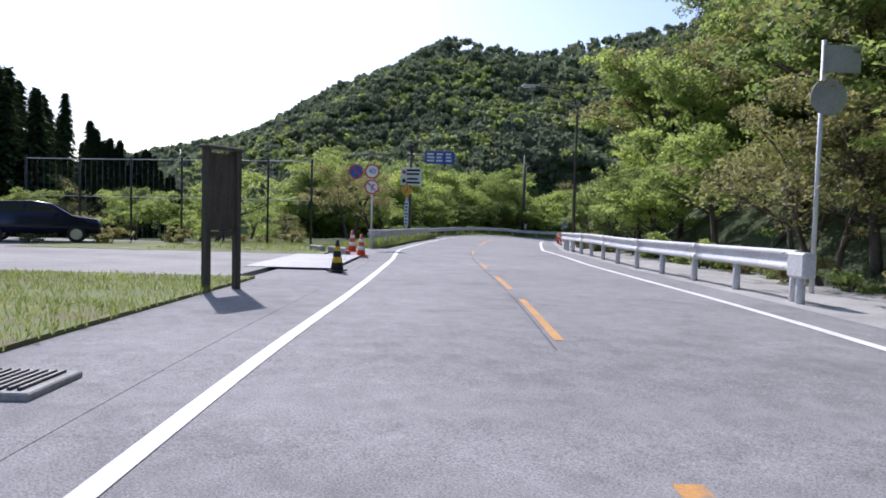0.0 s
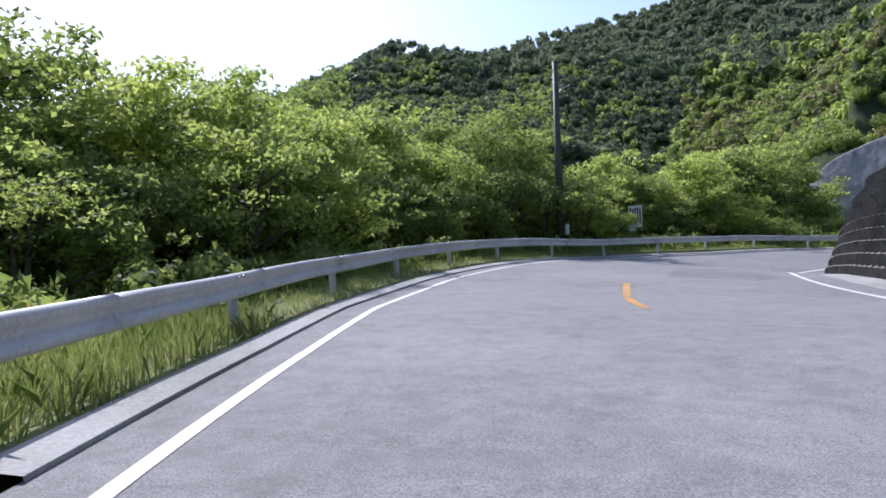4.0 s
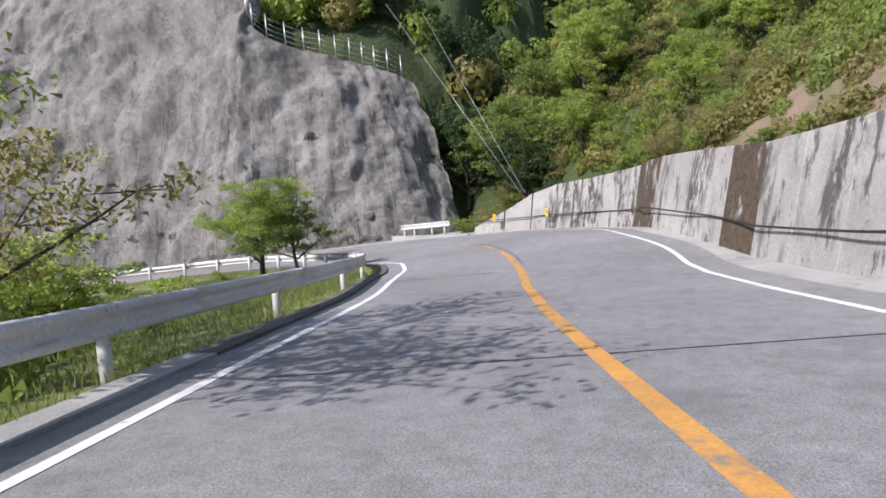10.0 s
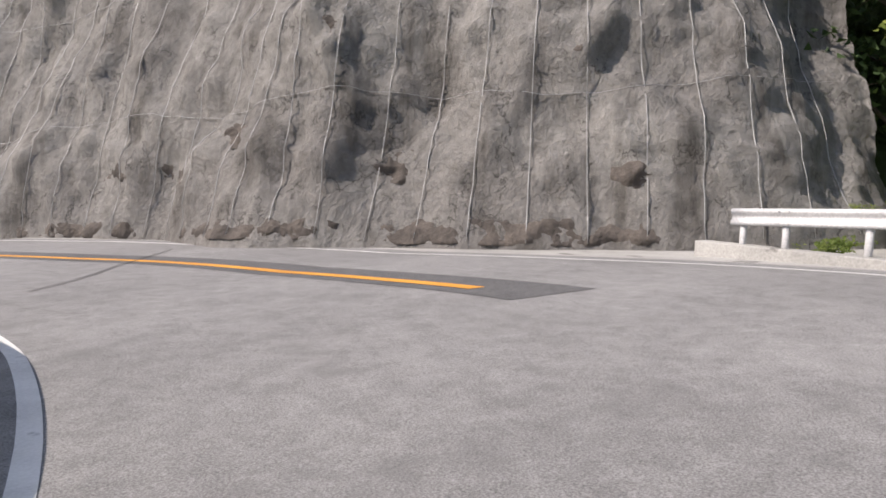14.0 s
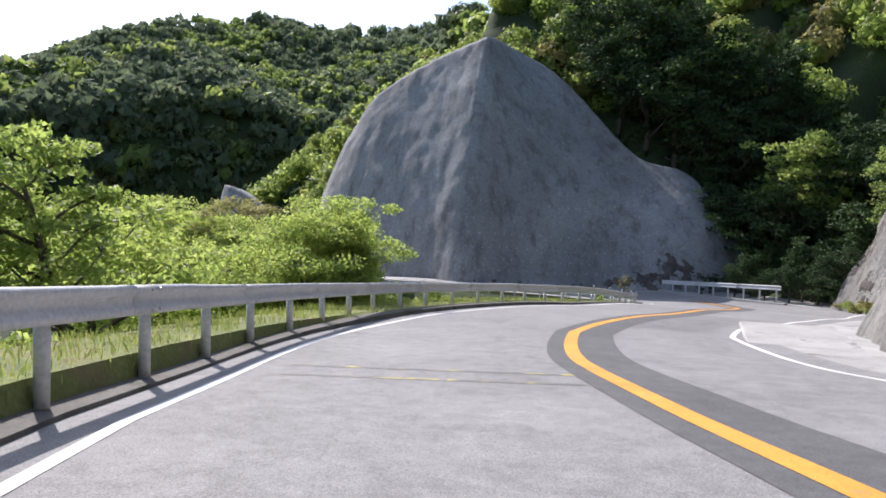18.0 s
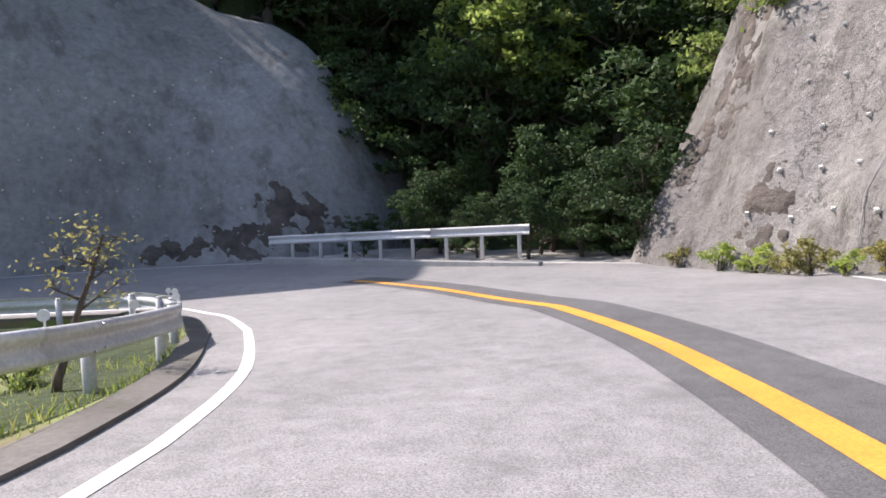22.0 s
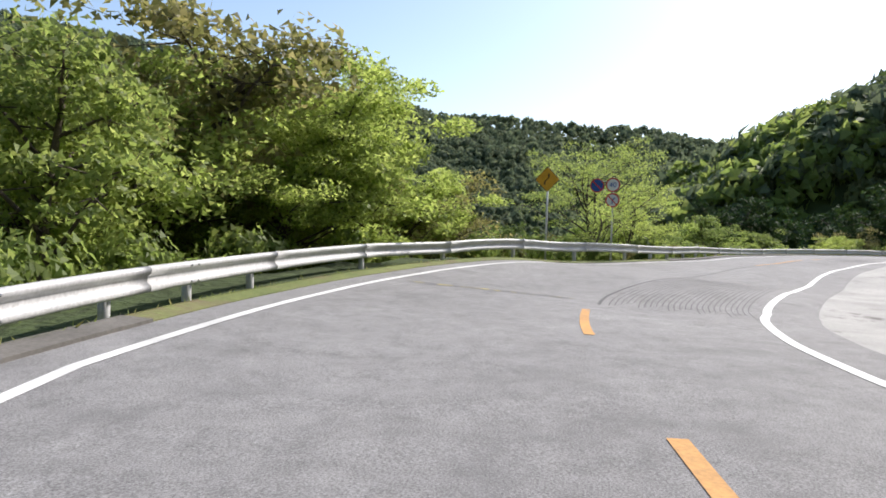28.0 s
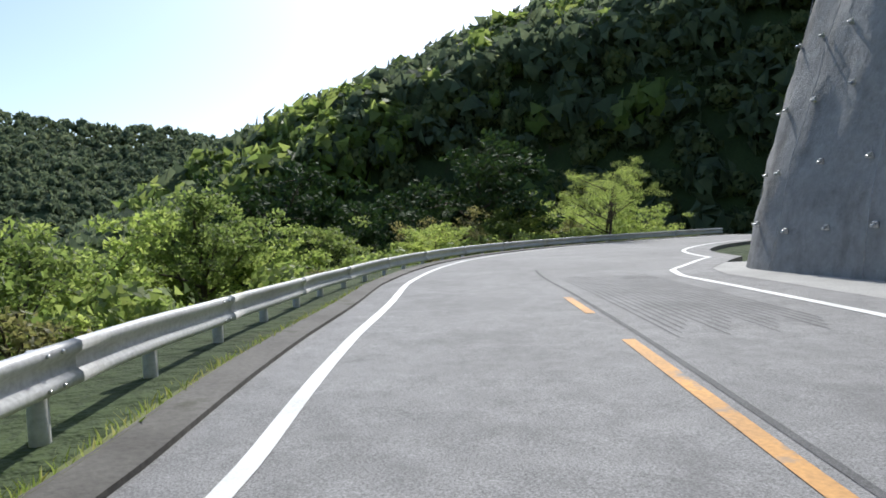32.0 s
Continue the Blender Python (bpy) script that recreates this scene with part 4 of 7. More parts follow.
for s in (217.4, 219.4, 221.4, 223.4, 225.2, 227.4, 230.0):
    p = at(s, float(RAIL_L(s)) - 0.02, float(RAIL_DZ(s)))
    q = part("reflector", join_bm(cyl(0.055, 0.055, 0.025, (0, 0, 0.96), 16, (90, 0, 0)), box(0.02, 0.012, 0.1, (0, 0, 0.88), 0.002)), "sign_white", bend_rail, "small round white reflector")
    q.matrix_basis = pose(p[0], p[1], p[2], 0, 0, head_at(s))
# short barriers on the outside of the two hairpins
ln = np.linspace(at(156.2, 11.5), at(158.85, 11.5), 14)
guardrail("short white barrier on a low concrete kerb before a gully", ln, [0.5, 1.55, 3.05, 3.95], -1, 0.18)
ln = np.linspace(np.array([76.9, 124.3, -9.98]), np.array([68.7, 131.9, -10.4]), 24)
guardrail("long white barrier in front of a shaded gully", ln, np.arange(0.4, 11.3, 1.38), -1, 0.3)
for a, b, z in ((at(155.3, 11.65), at(159.3, 11.55), 0.2), (np.array([77.2, 124.1, -10.25]), np.array([68.5, 132.1, -10.4]), 0.2)):
    mid, dv = (a + b) / 2, b - a
    k = part("kerb", box(float(np.hypot(dv[0], dv[1])), 0.45, z + 0.4, (0, 0, (z - 0.4) / 2), 0.02), "concrete", None)
    k.matrix_basis = pose(mid[0], mid[1], mid[2], 0, 0, math.degrees(math.atan2(dv[1], dv[0])))
    tagged(k, "low concrete kerb under a barrier", "kerb", kind="structure")

# ---------------------------------------------------------------- rock faces


def cliff(name, label, base, heights, leans, amp, material, cell=0.4, zs=0.45, seed=0.0, back=2.0, ease=140, turn=30, bow=0.25):
    """A rock face over a base line (rising ground to its right): leaning back, lumpy, closed behind."""
    base = np.array(base, float)
    run = np.r_[0, np.cumsum(np.hypot(*np.diff(base[:, :2], axis=0).T))]
    nu = int(run[-1] / cell) + 1
    q = np.linspace(0, run[-1], nu)
    b = np.stack([np.interp(q, run, base[:, i]) for i in range(3)], 1)
    hh = np.interp(q, run, heights)
    lean = np.interp(q, run, leans)
    for _ in range(6):
        b[1:-1] = (b[:-2] + 2 * b[1:-1] + b[2:]) / 4
    d = np.gradient(b[:, :2], axis=0)
    d /= np.linalg.norm(d, axis=1)[:, None]
    inward = np.stack([d[:, 1], -d[:, 0]], 1)
    for _ in range(turn):
        inward[1:-1] = (inward[:-2] + 2 * inward[1:-1] + inward[2:]) / 4
    inward /= np.linalg.norm(inward, axis=1)[:, None]
    nv = int(max(heights) / cell) + 1
    grid = np.zeros((nu, nv, 3))
    for i in range(nu):
        top = hh[i] + 0.9 * noise.noise((q[i] * 0.35, seed, 4.0)) * amp * 2
        z = np.linspace(0, 1, nv) * top
        back_by = lean[i] * (z * (1 - bow) + bow * z * z / top)
        grid[i, :, 0], grid[i, :, 1], grid[i, :, 2] = b[i, 0] + inward[i, 0] * back_by, b[i, 1] + inward[i, 1] * back_by, b[i, 2] - 0.3 + z
    for j in range(nv):
        for _ in range(int(ease * j / nv)):
            grid[1:-1, j] = (grid[:-2, j] + 2 * grid[1:-1, j] + grid[2:, j]) / 4
    v = []
    for i in range(nu):
        for j in range(nv):
            p = Vector(grid[i, j])
            z = p.z - b[i, 2] + 0.3
            c = Vector((p.x * 0.28, p.y * 0.28, p.z * 0.28 * zs)) + Vector((seed, 0, 0))
            n = noise.fractal(c, 0.9, 2.1, 6) + 0.32 * noise.ridged_multi_fractal(c * 1.5, 0.9, 2.2, 5, 0.9, 2.0) - 0.3
            n += 0.22 * noise.fractal(Vector((p.x, p.y, p.z * 0.8)) * 0.95, 0.7, 2.0, 4) - 0.12 * abs(noise.noise(Vector((p.x, p.y, p.z * 0.7)) * 1.3)) + 0.3 * noise.noise((q[i] * 0.7, z * 0.09, seed))
            n *= amp * min(1.0, 0.25 + z / 2.5)
            v.append((p.x - inward[i, 0] * n, p.y - inward[i, 1] * n, p.z + 0.3 * n))
    for i in range(nu):
        x, y, z = v[i * nv + nv - 1]
        v.append((x + inward[i, 0] * back, y + inward[i, 1] * back, z - 0.5))
    f = []
    for i in range(nu - 1):
        for j in range(nv - 1):
            a = i * nv + j
            f.append((a, a + 1, a + nv + 1, a + nv))
        f.append((i * nv + nv - 1, nu * nv + i, nu * nv + i + 1, (i + 1) * nv + nv - 1))
    for i in (0, nu - 1):
        n0 = len(v)
        for j in range(nv):
            x, y, z = v[i * nv + j]
            v.append((x + inward[i, 0] * back, y + inward[i, 1] * back, z))
        for j in range(nv - 1):
            f.append((i * nv + j, i * nv + j + 1, n0 + j + 1, n0 + j))
    ob = new(name, mesh_of(name, v, f, material, True))
    tagged(ob, label, "rock face", kind="structure")

    def face(u, z):
        x = min(nu - 1.001, max(0.0, u / run[-1] * (nu - 1)))
        i = int(x)
        y = min(nv - 1.001, max(0.0, z / hh[i] * (nv - 1)))
        j = int(y)
        fx, fy = x - i, y - j
        p = [Vector(v[(i + a) * nv + j + c]) for a, c in ((0, 0), (1, 0), (0, 1), (1, 1))]
        return p[0].lerp(p[1], fx).lerp(p[2].lerp(p[3], fx), fy), Vector((-inward[i, 0], -inward[i, 1], 0))

    return ob, face, float(run[-1])


cliff_a, face_a, run_a = cliff("cliff_sunlit", "grey sprayed-concrete rock face hung with rope netting", W1_BASE, W1_HIGH, W1_LEAN, 0.72, "shotcrete", 0.28, 0.45, 1.0)
cliff_b, face_b, run_b = cliff("cliff_bolted", "pale sprayed-concrete slope with rock bolts and netting", W2_BASE, W2_HIGH, W2_LEAN, 0.42, "shotcrete", 0.34, 0.4, 9.0)
cliff_c, face_c, run_c = cliff("cliff_shaded", "tall smooth sprayed-concrete face in shade with rock bolts", W3_BASE, W3_HIGH, W3_LEAN, 0.17, "shotcrete_dark", 0.42, 0.3, 20.0, ease=130, turn=320, bow=0.45)
cliff_d, face_d, run_d = cliff("cliff_corner", "grey sprayed-concrete corner with rock bolts and netting", W4_BASE, W4_HIGH, W4_LEAN, 0.3, "shotcrete_dark", 0.4, 0.35, 33.0)

# retaining wall of concrete panels
RW = [at(s, o) for s, o in ((128, 6.6), (132, 6.75), (136, 7.15), (140, 8.0), (144, 9.4), (147, 10.9), (150, 12.2), (152.4, 12.75), (154.2, 12.7), (155.4, 12.3))]


def wall_panels(base, height_at, thick, batter, width, material, label, mossy=()):
    base = np.array(base)
    run = np.r_[0, np.cumsum(np.hypot(*np.diff(base[:, :2], axis=0).T))]
    wall = thing("retaining_wall", label, "retaining wall", kind="structure")
    n = int(run[-1] / width)
    for k in range(n):
        a, b = [np.array([np.interp(q, run, base[:, i]) for i in range(3)]) for q in (k * run[-1] / n, (k + 1) * run[-1] / n - 0.03)]
        d = (b - a)[:2] / np.linalg.norm((b - a)[:2])
        inn = np.array([d[1], -d[0]])
        v = []
        for p, q in ((a, k / n), (b, (k + 1) / n)):
            h = height_at(q)
            for w, z in ((0, -0.3), (batter * h, h), (batter * h + thick, h), (thick, -0.3)):
                v.append((p[0] + inn[0] * w, p[1] + inn[1] * w, p[2] + z))
        f = [(0, 1, 5, 4), (1, 2, 6, 5), (2, 3, 7, 6), (0, 3, 2, 1), (4, 5, 6, 7), (3, 0, 4, 7)]
        bm = bmesh.new()
        vs = [bm.verts.new(c) for c in v]
        for q in f:
            bm.faces.new([vs[i] for i in q])
        bmesh.ops.recalc_face_normals(bm, faces=bm.faces[:])
        bmesh.ops.bevel(bm, geom=bm.edges[:], offset=0.02, segments=1, affect="EDGES")
        part("panel", bm, "wall_moss" if k in mossy else material, wall)
    return wall


wall_panels(RW, lambda u: float(np.interp(u, [0, 0.62, 0.86, 1], [2.85, 2.7, 2.5, 0.4])), 0.35, 0.22, 2.1, "wall_concrete", "stained concrete retaining wall in tall panels", (4, 8, 9))

# ---------------------------------------------------------------- trees


def rand_dir(r):
    v = Vector((r.gauss(0, 1), r.gauss(0, 1), r.gauss(0, 1)))
    return v.normalized()


def leaf_cloud(r, centres, n, spread, size, flat=0.5):
    """n leaves round the centres as bent four-cornered blades."""
    v, f = [], []
    for _ in range(n):
        c, rad = r.choice(centres)
        d = rand_dir(r)
        p = c + Vector((d.x, d.y, d.z * flat)) * rad * spread * (r.random() ** 0.45)
        a = rand_dir(r)
        a.z *= 0.55
        a.normalize()
        b = a.cross(rand_dir(r)).normalized()
        L, Wd = size * r.uniform(0.7, 1.35), size * r.uniform(0.5, 0.8)
        droop = Vector((0, 0, -0.25 * L))
        i = len(v)
        v += [p - a * L * 0.5 - b * Wd * 0.45, p - a * L * 0.35 + b * Wd * 0.65, p + a * L * 0.6 + droop]
        f.append((i, i + 1, i + 2))
    return v, f


def tree_meshes(seed, height=6.0, spread=0.45, trunk=0.3, limbs=9, leaves=2600, leaf=0.2, material="leaf_mid", open_=1.0, stems=1, tilt=0.5):
    """Meshes of a broadleaf tree: a trunk with limbs and twigs, and a crown of single leaves."""
    r = random.Random(seed)
    bms, centres = [], []
    for s in range(stems):
        lean = Vector((r.uniform(-0.12, 0.12), r.uniform(-0.12, 0.12), 1)) if stems == 1 else Vector((r.uniform(-tilt, tilt), r.uniform(-tilt, tilt), 1))
        pts, p, d = [], Vector((0, 0, -0.3)), lean.normalized()
        top = height * (0.78 if stems == 1 else 0.7)
        n = 9
        for k in range(n):
            pts.append(p.copy())
            p = p + d * (top / (n - 1))
            d = (d + Vector((r.gauss(0, 0.09), r.gauss(0, 0.09), 0.05))).normalized()
        r0 = height * 0.018 / math.sqrt(stems)
        bms.append(tube(pts, [r0 * (1.25 - 1.0 * k / (n - 1)) + 0.012 for k in range(n)], 7))
        for k in range(max(3, limbs // stems)):
            u = trunk + (1 - trunk) * (k + r.random()) / max(3, limbs // stems)
            i = min(n - 2, int(u * (n - 1)))
            start = pts[i].lerp(pts[i + 1], u * (n - 1) - i)
            ang = k * 2.4 + r.uniform(-0.5, 0.5)
            reach = height * spread * (1.1 - 0.65 * u) * r.uniform(0.75, 1.2)
            out = Vector((math.cos(ang), math.sin(ang), r.uniform(0.35, 0.9)))
            lp, q, dd = [], start.copy(), out.normalized()
            for j in range(5):
                lp.append(q.copy())
                q = q + dd * reach / 4
                dd = (dd + Vector((r.gauss(0, 0.14), r.gauss(0, 0.14), r.gauss(0.03, 0.1)))).normalized()
            rl_ = r0 * (0.62 - 0.35 * u)
            bms.append(tube(lp, [rl_ * (1 - 0.2 * j) + 0.006 for j in range(5)], 4))
            centres.append((lp[-1], height * 0.085))
            for j in (1, 2, 3, 4):
                for _ in range(1 if j < 3 else 3):
                    tw = lp[j] + Vector((r.gauss(0, 1), r.gauss(0, 1), r.gauss(0.25, 0.5))) * height * 0.075
                    bms.append(tube([lp[j], tw], [rl_ * 0.35 + 0.004, 0.003], 3))
                    centres.append((tw, height * r.uniform(0.05, 0.085)))
        centres.append((pts[-1], height * 0.09))
        centres.append((pts[-2], height * 0.09))
    v, f = leaf_cloud(r, centres, leaves, 1.0 * open_, leaf, 0.5)
    wood = join_bm(*bms)
    me = bpy.data.meshes.new("trunk")
    wood.to_mesh(me)
    wood.free()
    me.materials.append(M["bark"])
    return me, mesh_of("crown", v, f, material)


def conifer_meshes(seed, height=14.0):
    r = random.Random(seed)
    bm = tube([(0, 0, -0.5), (0, 0, height * 0.5), (0, 0, height)], [height * 0.016, height * 0.01, 0.02], 7)
    me = bpy.data.meshes.new("trunk")
    bm.to_mesh(me)
    bm.free()
    me.materials.append(M["bark"])
    v, f = [], []
    for k in range(1500):
        u = r.random() ** 0.8
        z = height * (0.12 + 0.88 * u)
        rad = height * 0.17 * (1.03 - u) * r.uniform(0.35, 1.08)
        a = r.uniform(0, 6.283)
        p = Vector((rad * math.cos(a), rad * math.sin(a), z - rad * 0.3))
        d = Vector((math.cos(a), math.sin(a), -0.45 + r.uniform(-0.2, 0.2))).normalized()
        b = d.cross(Vector((0, 0, 1))).normalized()
        L, Wd = r.uniform(0.5, 0.95), r.uniform(0.2, 0.4)
        i = len(v)
        v += [p - d * L * 0.5, p + b * Wd * 0.5, p + d * L * 0.6, p - b * Wd * 0.5]
        f.append((i, i + 1, i + 2, i + 3))
    return me, mesh_of("crown", v, f, "leaf_dark")


PROTO = {
    "fresh_a": tree_meshes(1, 6.0, 0.44, 0.3, 12, 7000, 0.135, "leaf_fresh"),
    "fresh_b": tree_meshes(2, 6.0, 0.5, 0.3, 12, 7000, 0.135, "leaf_fresh", 1.05, 2),
    "mid_a": tree_meshes(3, 6.0, 0.44, 0.28, 13, 7000, 0.135, "leaf_mid", 1.1),
    "mid_b": tree_meshes(4, 6.0, 0.48, 0.28, 12, 7000, 0.135, "leaf_mid", 1.1, 3),
    "olive_a": tree_meshes(5, 6.0, 0.52, 0.3, 11, 5200, 0.13, "leaf_olive", 1.1),
    "sparse_a": tree_meshes(6, 6.0, 0.45, 0.25, 11, 3400, 0.115, "leaf_fresh", 1.2, 2),
    "sparse_b": tree_meshes(7, 6.0, 0.58, 0.3, 12, 3800, 0.115, "leaf_olive", 1.15, 2),
    "open_a": tree_meshes(16, 8.0, 0.46, 0.3, 14, 4200, 0.13, "leaf_mid", 1.15),
    "open_b": tree_meshes(17, 8.0, 0.62, 0.22, 16, 7500, 0.11, "leaf_fresh", 0.95, 3),
    "tall_a": tree_meshes(13, 12.0, 0.36, 0.3, 18, 15000, 0.2, "leaf_mid", 1.1),
    "tall_b": tree_meshes(14, 12.0, 0.4, 0.3, 18, 15000, 0.2, "leaf_fresh", 1.1, 2),
    "tall_c": tree_meshes(15, 12.0, 0.4, 0.25, 15, 8500, 0.22, "leaf_olive", 1.1),
    "tall_d": tree_meshes(18, 12.0, 0.4, 0.2, 17, 27000, 0.15, "leaf_fresh", 1.05, 2),
    "spread_a": tree_meshes(21, 8.0, 0.6, 0.28, 20, 17000, 0.07, "leaf_fresh", 0.95, 2, 0.2),
    "sapling_a": tree_meshes(22, 8.0, 0.24, 0.5, 7, 330, 0.17, "leaf_olive", 1.2),
    "shrub_a": tree_meshes(8, 1.6, 0.5, 0.05, 9, 1000, 0.11, "leaf_mid", 1.3, 4),
    "shrub_b": tree_meshes(9, 1.6, 0.55, 0.05, 9, 900, 0.11, "leaf_olive", 1.3, 4),
    "shrub_c": tree_meshes(10, 1.6, 0.55, 0.05, 9, 1000, 0.1, "leaf_fresh", 1.3, 4),
    "dark_a": tree_meshes(11, 7.0, 0.45, 0.2, 10, 5000, 0.19, "leaf_dark", 1.15),
    "cedar_a": conifer_meshes(12),
}
_rng = random.Random(5)
TREE_WORDS = {
    "fresh": "broadleaf tree with bright fresh green leaves", "mid": "broadleaf tree with dense mid-green leaves", "olive": "spreading tree with brownish olive spring leaves",
    "sapling": "young slender tree with few brownish leaves", "sparse": "thin tree with bare limbs and sparse spring leaves", "shrub": "low leafy shrub on the slope", "dark": "dark evergreen tree in the gully, its leaves darkened for shade", "open": "slender tree with layered open branches and small leaves", "spread": "wide spreading tree with long dark limbs and thin fresh leaves", "tall": "tall broadleaf tree with a dense green crown", "cedar": "tall dark cedar standing behind the car park",
}


# groups of trees that the camera never passes near: one object each
JOINED = {"trees above the right lane": [], "trees above the block wall": [], "trees above the retaining wall": []}


def base_height(kind):
    return {"shrub": 1.6, "dark": 7.0, "cedar": 14.0, "tall": 12.0, "open": 8.0, "spread": 8.0, "sapling": 8.0}.get(kind.split("_")[0], 6.0)


def grove(group, rows):
    """All trees of a group as one mesh, trunks and leaves with their own materials."""
    arrays = {}
    verts, tris, slots, mats, n0 = [], [], [], [], 0
    for kind, x, y, z, h, a, w in rows:
        k = h / base_height(kind)
        ca, sa = math.cos(a), math.sin(a)
        for me in PROTO[kind]:
            if me.name not in arrays:
                me.calc_loop_triangles()
                co, ix = np.empty(len(me.vertices) * 3), np.empty(len(me.loop_triangles) * 3, dtype=np.int32)
                me.vertices.foreach_get("co", co)
                me.loop_triangles.foreach_get("vertices", ix)
                arrays[me.name] = (co.reshape(-1, 3), ix)
            co, ix = arrays[me.name]
            mat = me.materials[0]
            if mat not in mats:
                mats.append(mat)
            q = co * (k * w, k * w, k)
            verts.append(np.stack([q[:, 0] * ca - q[:, 1] * sa + x, q[:, 0] * sa + q[:, 1] * ca + y, q[:, 2] + z], 1))
            tris.append(ix + n0)
            slots.append(np.full(len(ix) // 3, mats.index(mat), dtype=np.int32))
            n0 += len(co)
    v, t, sl = np.concatenate(verts), np.concatenate(tris).astype(np.int32), np.concatenate(slots)
    me = bpy.data.meshes.new("grove")
    me.vertices.add(len(v))
    me.vertices.foreach_set("co", v.ravel())
    me.loops.add(len(t))
    me.loops.foreach_set("vertex_index", t)
    me.polygons.add(len(sl))
    me.polygons.foreach_set("loop_start", np.arange(0, len(t), 3, dtype=np.int32))
    me.polygons.foreach_set("material_index", sl)
    me.update(calc_edges=True)
    for m in mats:
        me.materials.append(m)
    return tagged(new("grove", me), "leafy spring " + group, "trees", kind="stuff")


def plant(kind, x, y, h, z=None, rz=None, where="", group=""):
    # the white notice at the forest edge stands in a gap
    gx, gy = 11.2 - 14.4, 23.4 - 5.0
    u = min(1.0, max(0.0, ((x - 14.4) * gx + (y - 5.0) * gy) / (gx * gx + gy * gy)))
    if math.hypot(x - 14.4 - u * gx, y - 5.0 - u * gy) < (2.1 if h > 3 else 1.0):
        return None
    if group in JOINED:
        JOINED[group].append((kind, x, y, height1(x, y), h, _rng.uniform(0, 6.283), _rng.uniform(0.9, 1.15)))
        return None
    me_t, me_c = PROTO[kind]
    base_h = base_height(kind)
    word = kind.split("_")[0]
    name = "shrub" if word == "shrub" else "tree"
    t = thing(name, TREE_WORDS[word], name, (x, y, height1(x, y) if z is None else z), _rng.uniform(0, 360) if rz is None else rz, group)
    k = h / base_h
    t.scale = (k * _rng.uniform(0.9, 1.15), k * _rng.uniform(0.9, 1.15), k)
    part("trunk", me_t, None, t)
    part("crown", me_c, None, t)
    return t


def plant_at(kind, s, o, h, z=None, **kw):
    p = at(s, o)
    return plant(kind, float(p[0]), float(p[1]), h, z, **kw)


# ---------------------------------------------------------------- key trees and rows of trees
# the car park and the first straight
for x, y, h in ((-8.6, -45.6, 17), (-14, -41, 20), (-7.3, -43.2, 15), (-17, -45, 21), (-12, -47, 19), (-6.1, -41.0, 11.5), (-5.3, -40.2, 9.5), (-4.6, -39.0, 9), (-20, -40, 21), (-10.5, -36.5, 13), (-3.6, -37.5, 7), (-10.4, -44.2, 18), (-11.8, -43, 17), (-9.2, -41.5, 15), (-13.2, -38.5, 16), (-7.8, -39.4, 12), (-15.5, -43, 20), (-12.6, -45, 18), (-6.6, -37.6, 9)):
    plant("cedar_a", x, y, h, group="cedars")
plant("sparse_a", *at(34.5, -12.5)[:2].tolist(), 6.2)
plant("olive_a", *at(53.5, -8.2)[:2].tolist(), 6.6)
plant("sparse_b", *at(49.5, -8.6)[:2].tolist(), 6.8)
plant("sparse_a", *at(47.0, -16.0)[:2].tolist(), 5.8)
plant("sparse_b", *at(40.0, -22.0)[:2].tolist(), 6.0)
for s, o, h in ((30, -13, 3.2), (33, -16, 3.0), (36, -14, 3.4), (27, -17, 3.0), (24, -20, 3.4), (20, -23, 3.6), (38, -19, 4.2), (43, -18, 4.6), (46, -24, 5), (40, -27, 5), (33, -26, 4.6), (26, -27, 4.4), (52, -19, 5), (58, -16, 5), (50, -14, 3.6)):
    plant_at(_rng.choice(["mid_a", "mid_b", "olive_a", "fresh_b"]), s, o, h * _rng.uniform(0.9, 1.2), group="trees behind the car park")
for s, o in ((5.5, -6.4), (6.6, -6.9), (4.8, -7.4), (28.0, -8.8), (29.5, -8.0), (31.0, -7.4), (26.0, -10.5), (24.5, -12.6), (23.4, -14.8)):
    plant_at(_rng.choice(["shrub_a", "shrub_b"]), s, o, _rng.uniform(0.7, 1.3), group="shrubs by the fence")

# valley side round the first bend
for s in np.arange(58, 129, 2.2):
    for row in (0, 1, 2):
        if s > 118 and row == 2:
            continue
        o = float(RAIL_L(s)) - 4.2 - row * 3.6 - _rng.uniform(0, 1.8)
        ht = (7.0, 10.5, 13.0)[row] * _rng.uniform(0.8, 1.15) * float(np.interp(s, [58, 66, 70, 90, 95, 108, 118], [0.75, 0.9, 1.15, 1.05, 0.8, 0.68, 0.55]))
        if s < 82 and row < 2 and _rng.random() < 0.4:
            continue
        kind = _rng.choice(["fresh_a", "fresh_b", "mid_a", "mid_b", "fresh_a"] + (["sparse_a", "sparse_a", "sparse_b"] if s < 84 else []))
        if ht > 8.2:
            kind = _rng.choice(["tall_a", "tall_b", "tall_b"])
        plant_at(kind, float(s) + _rng.uniform(-0.9, 0.9), o, ht, group="valley trees")
for s in np.arange(56, 128, 1.9):
    plant_at(_rng.choice(["shrub_a", "shrub_b", "shrub_c"]), float(s), float(RAIL_L(s)) - 1.9 - _rng.uniform(0, 1.5), _rng.uniform(0.7, 1.5), group="valley shrubs")
for s, o, h, k in ((122, -14, 12, "tall_a"), (125, -16, 12, "tall_b"), (119, -14, 13, "tall_b"), (129, -18.5, 14, "tall_a"), (121, -17, 15, "tall_a")):
    plant_at(k, s, o, h, group="valley trees")
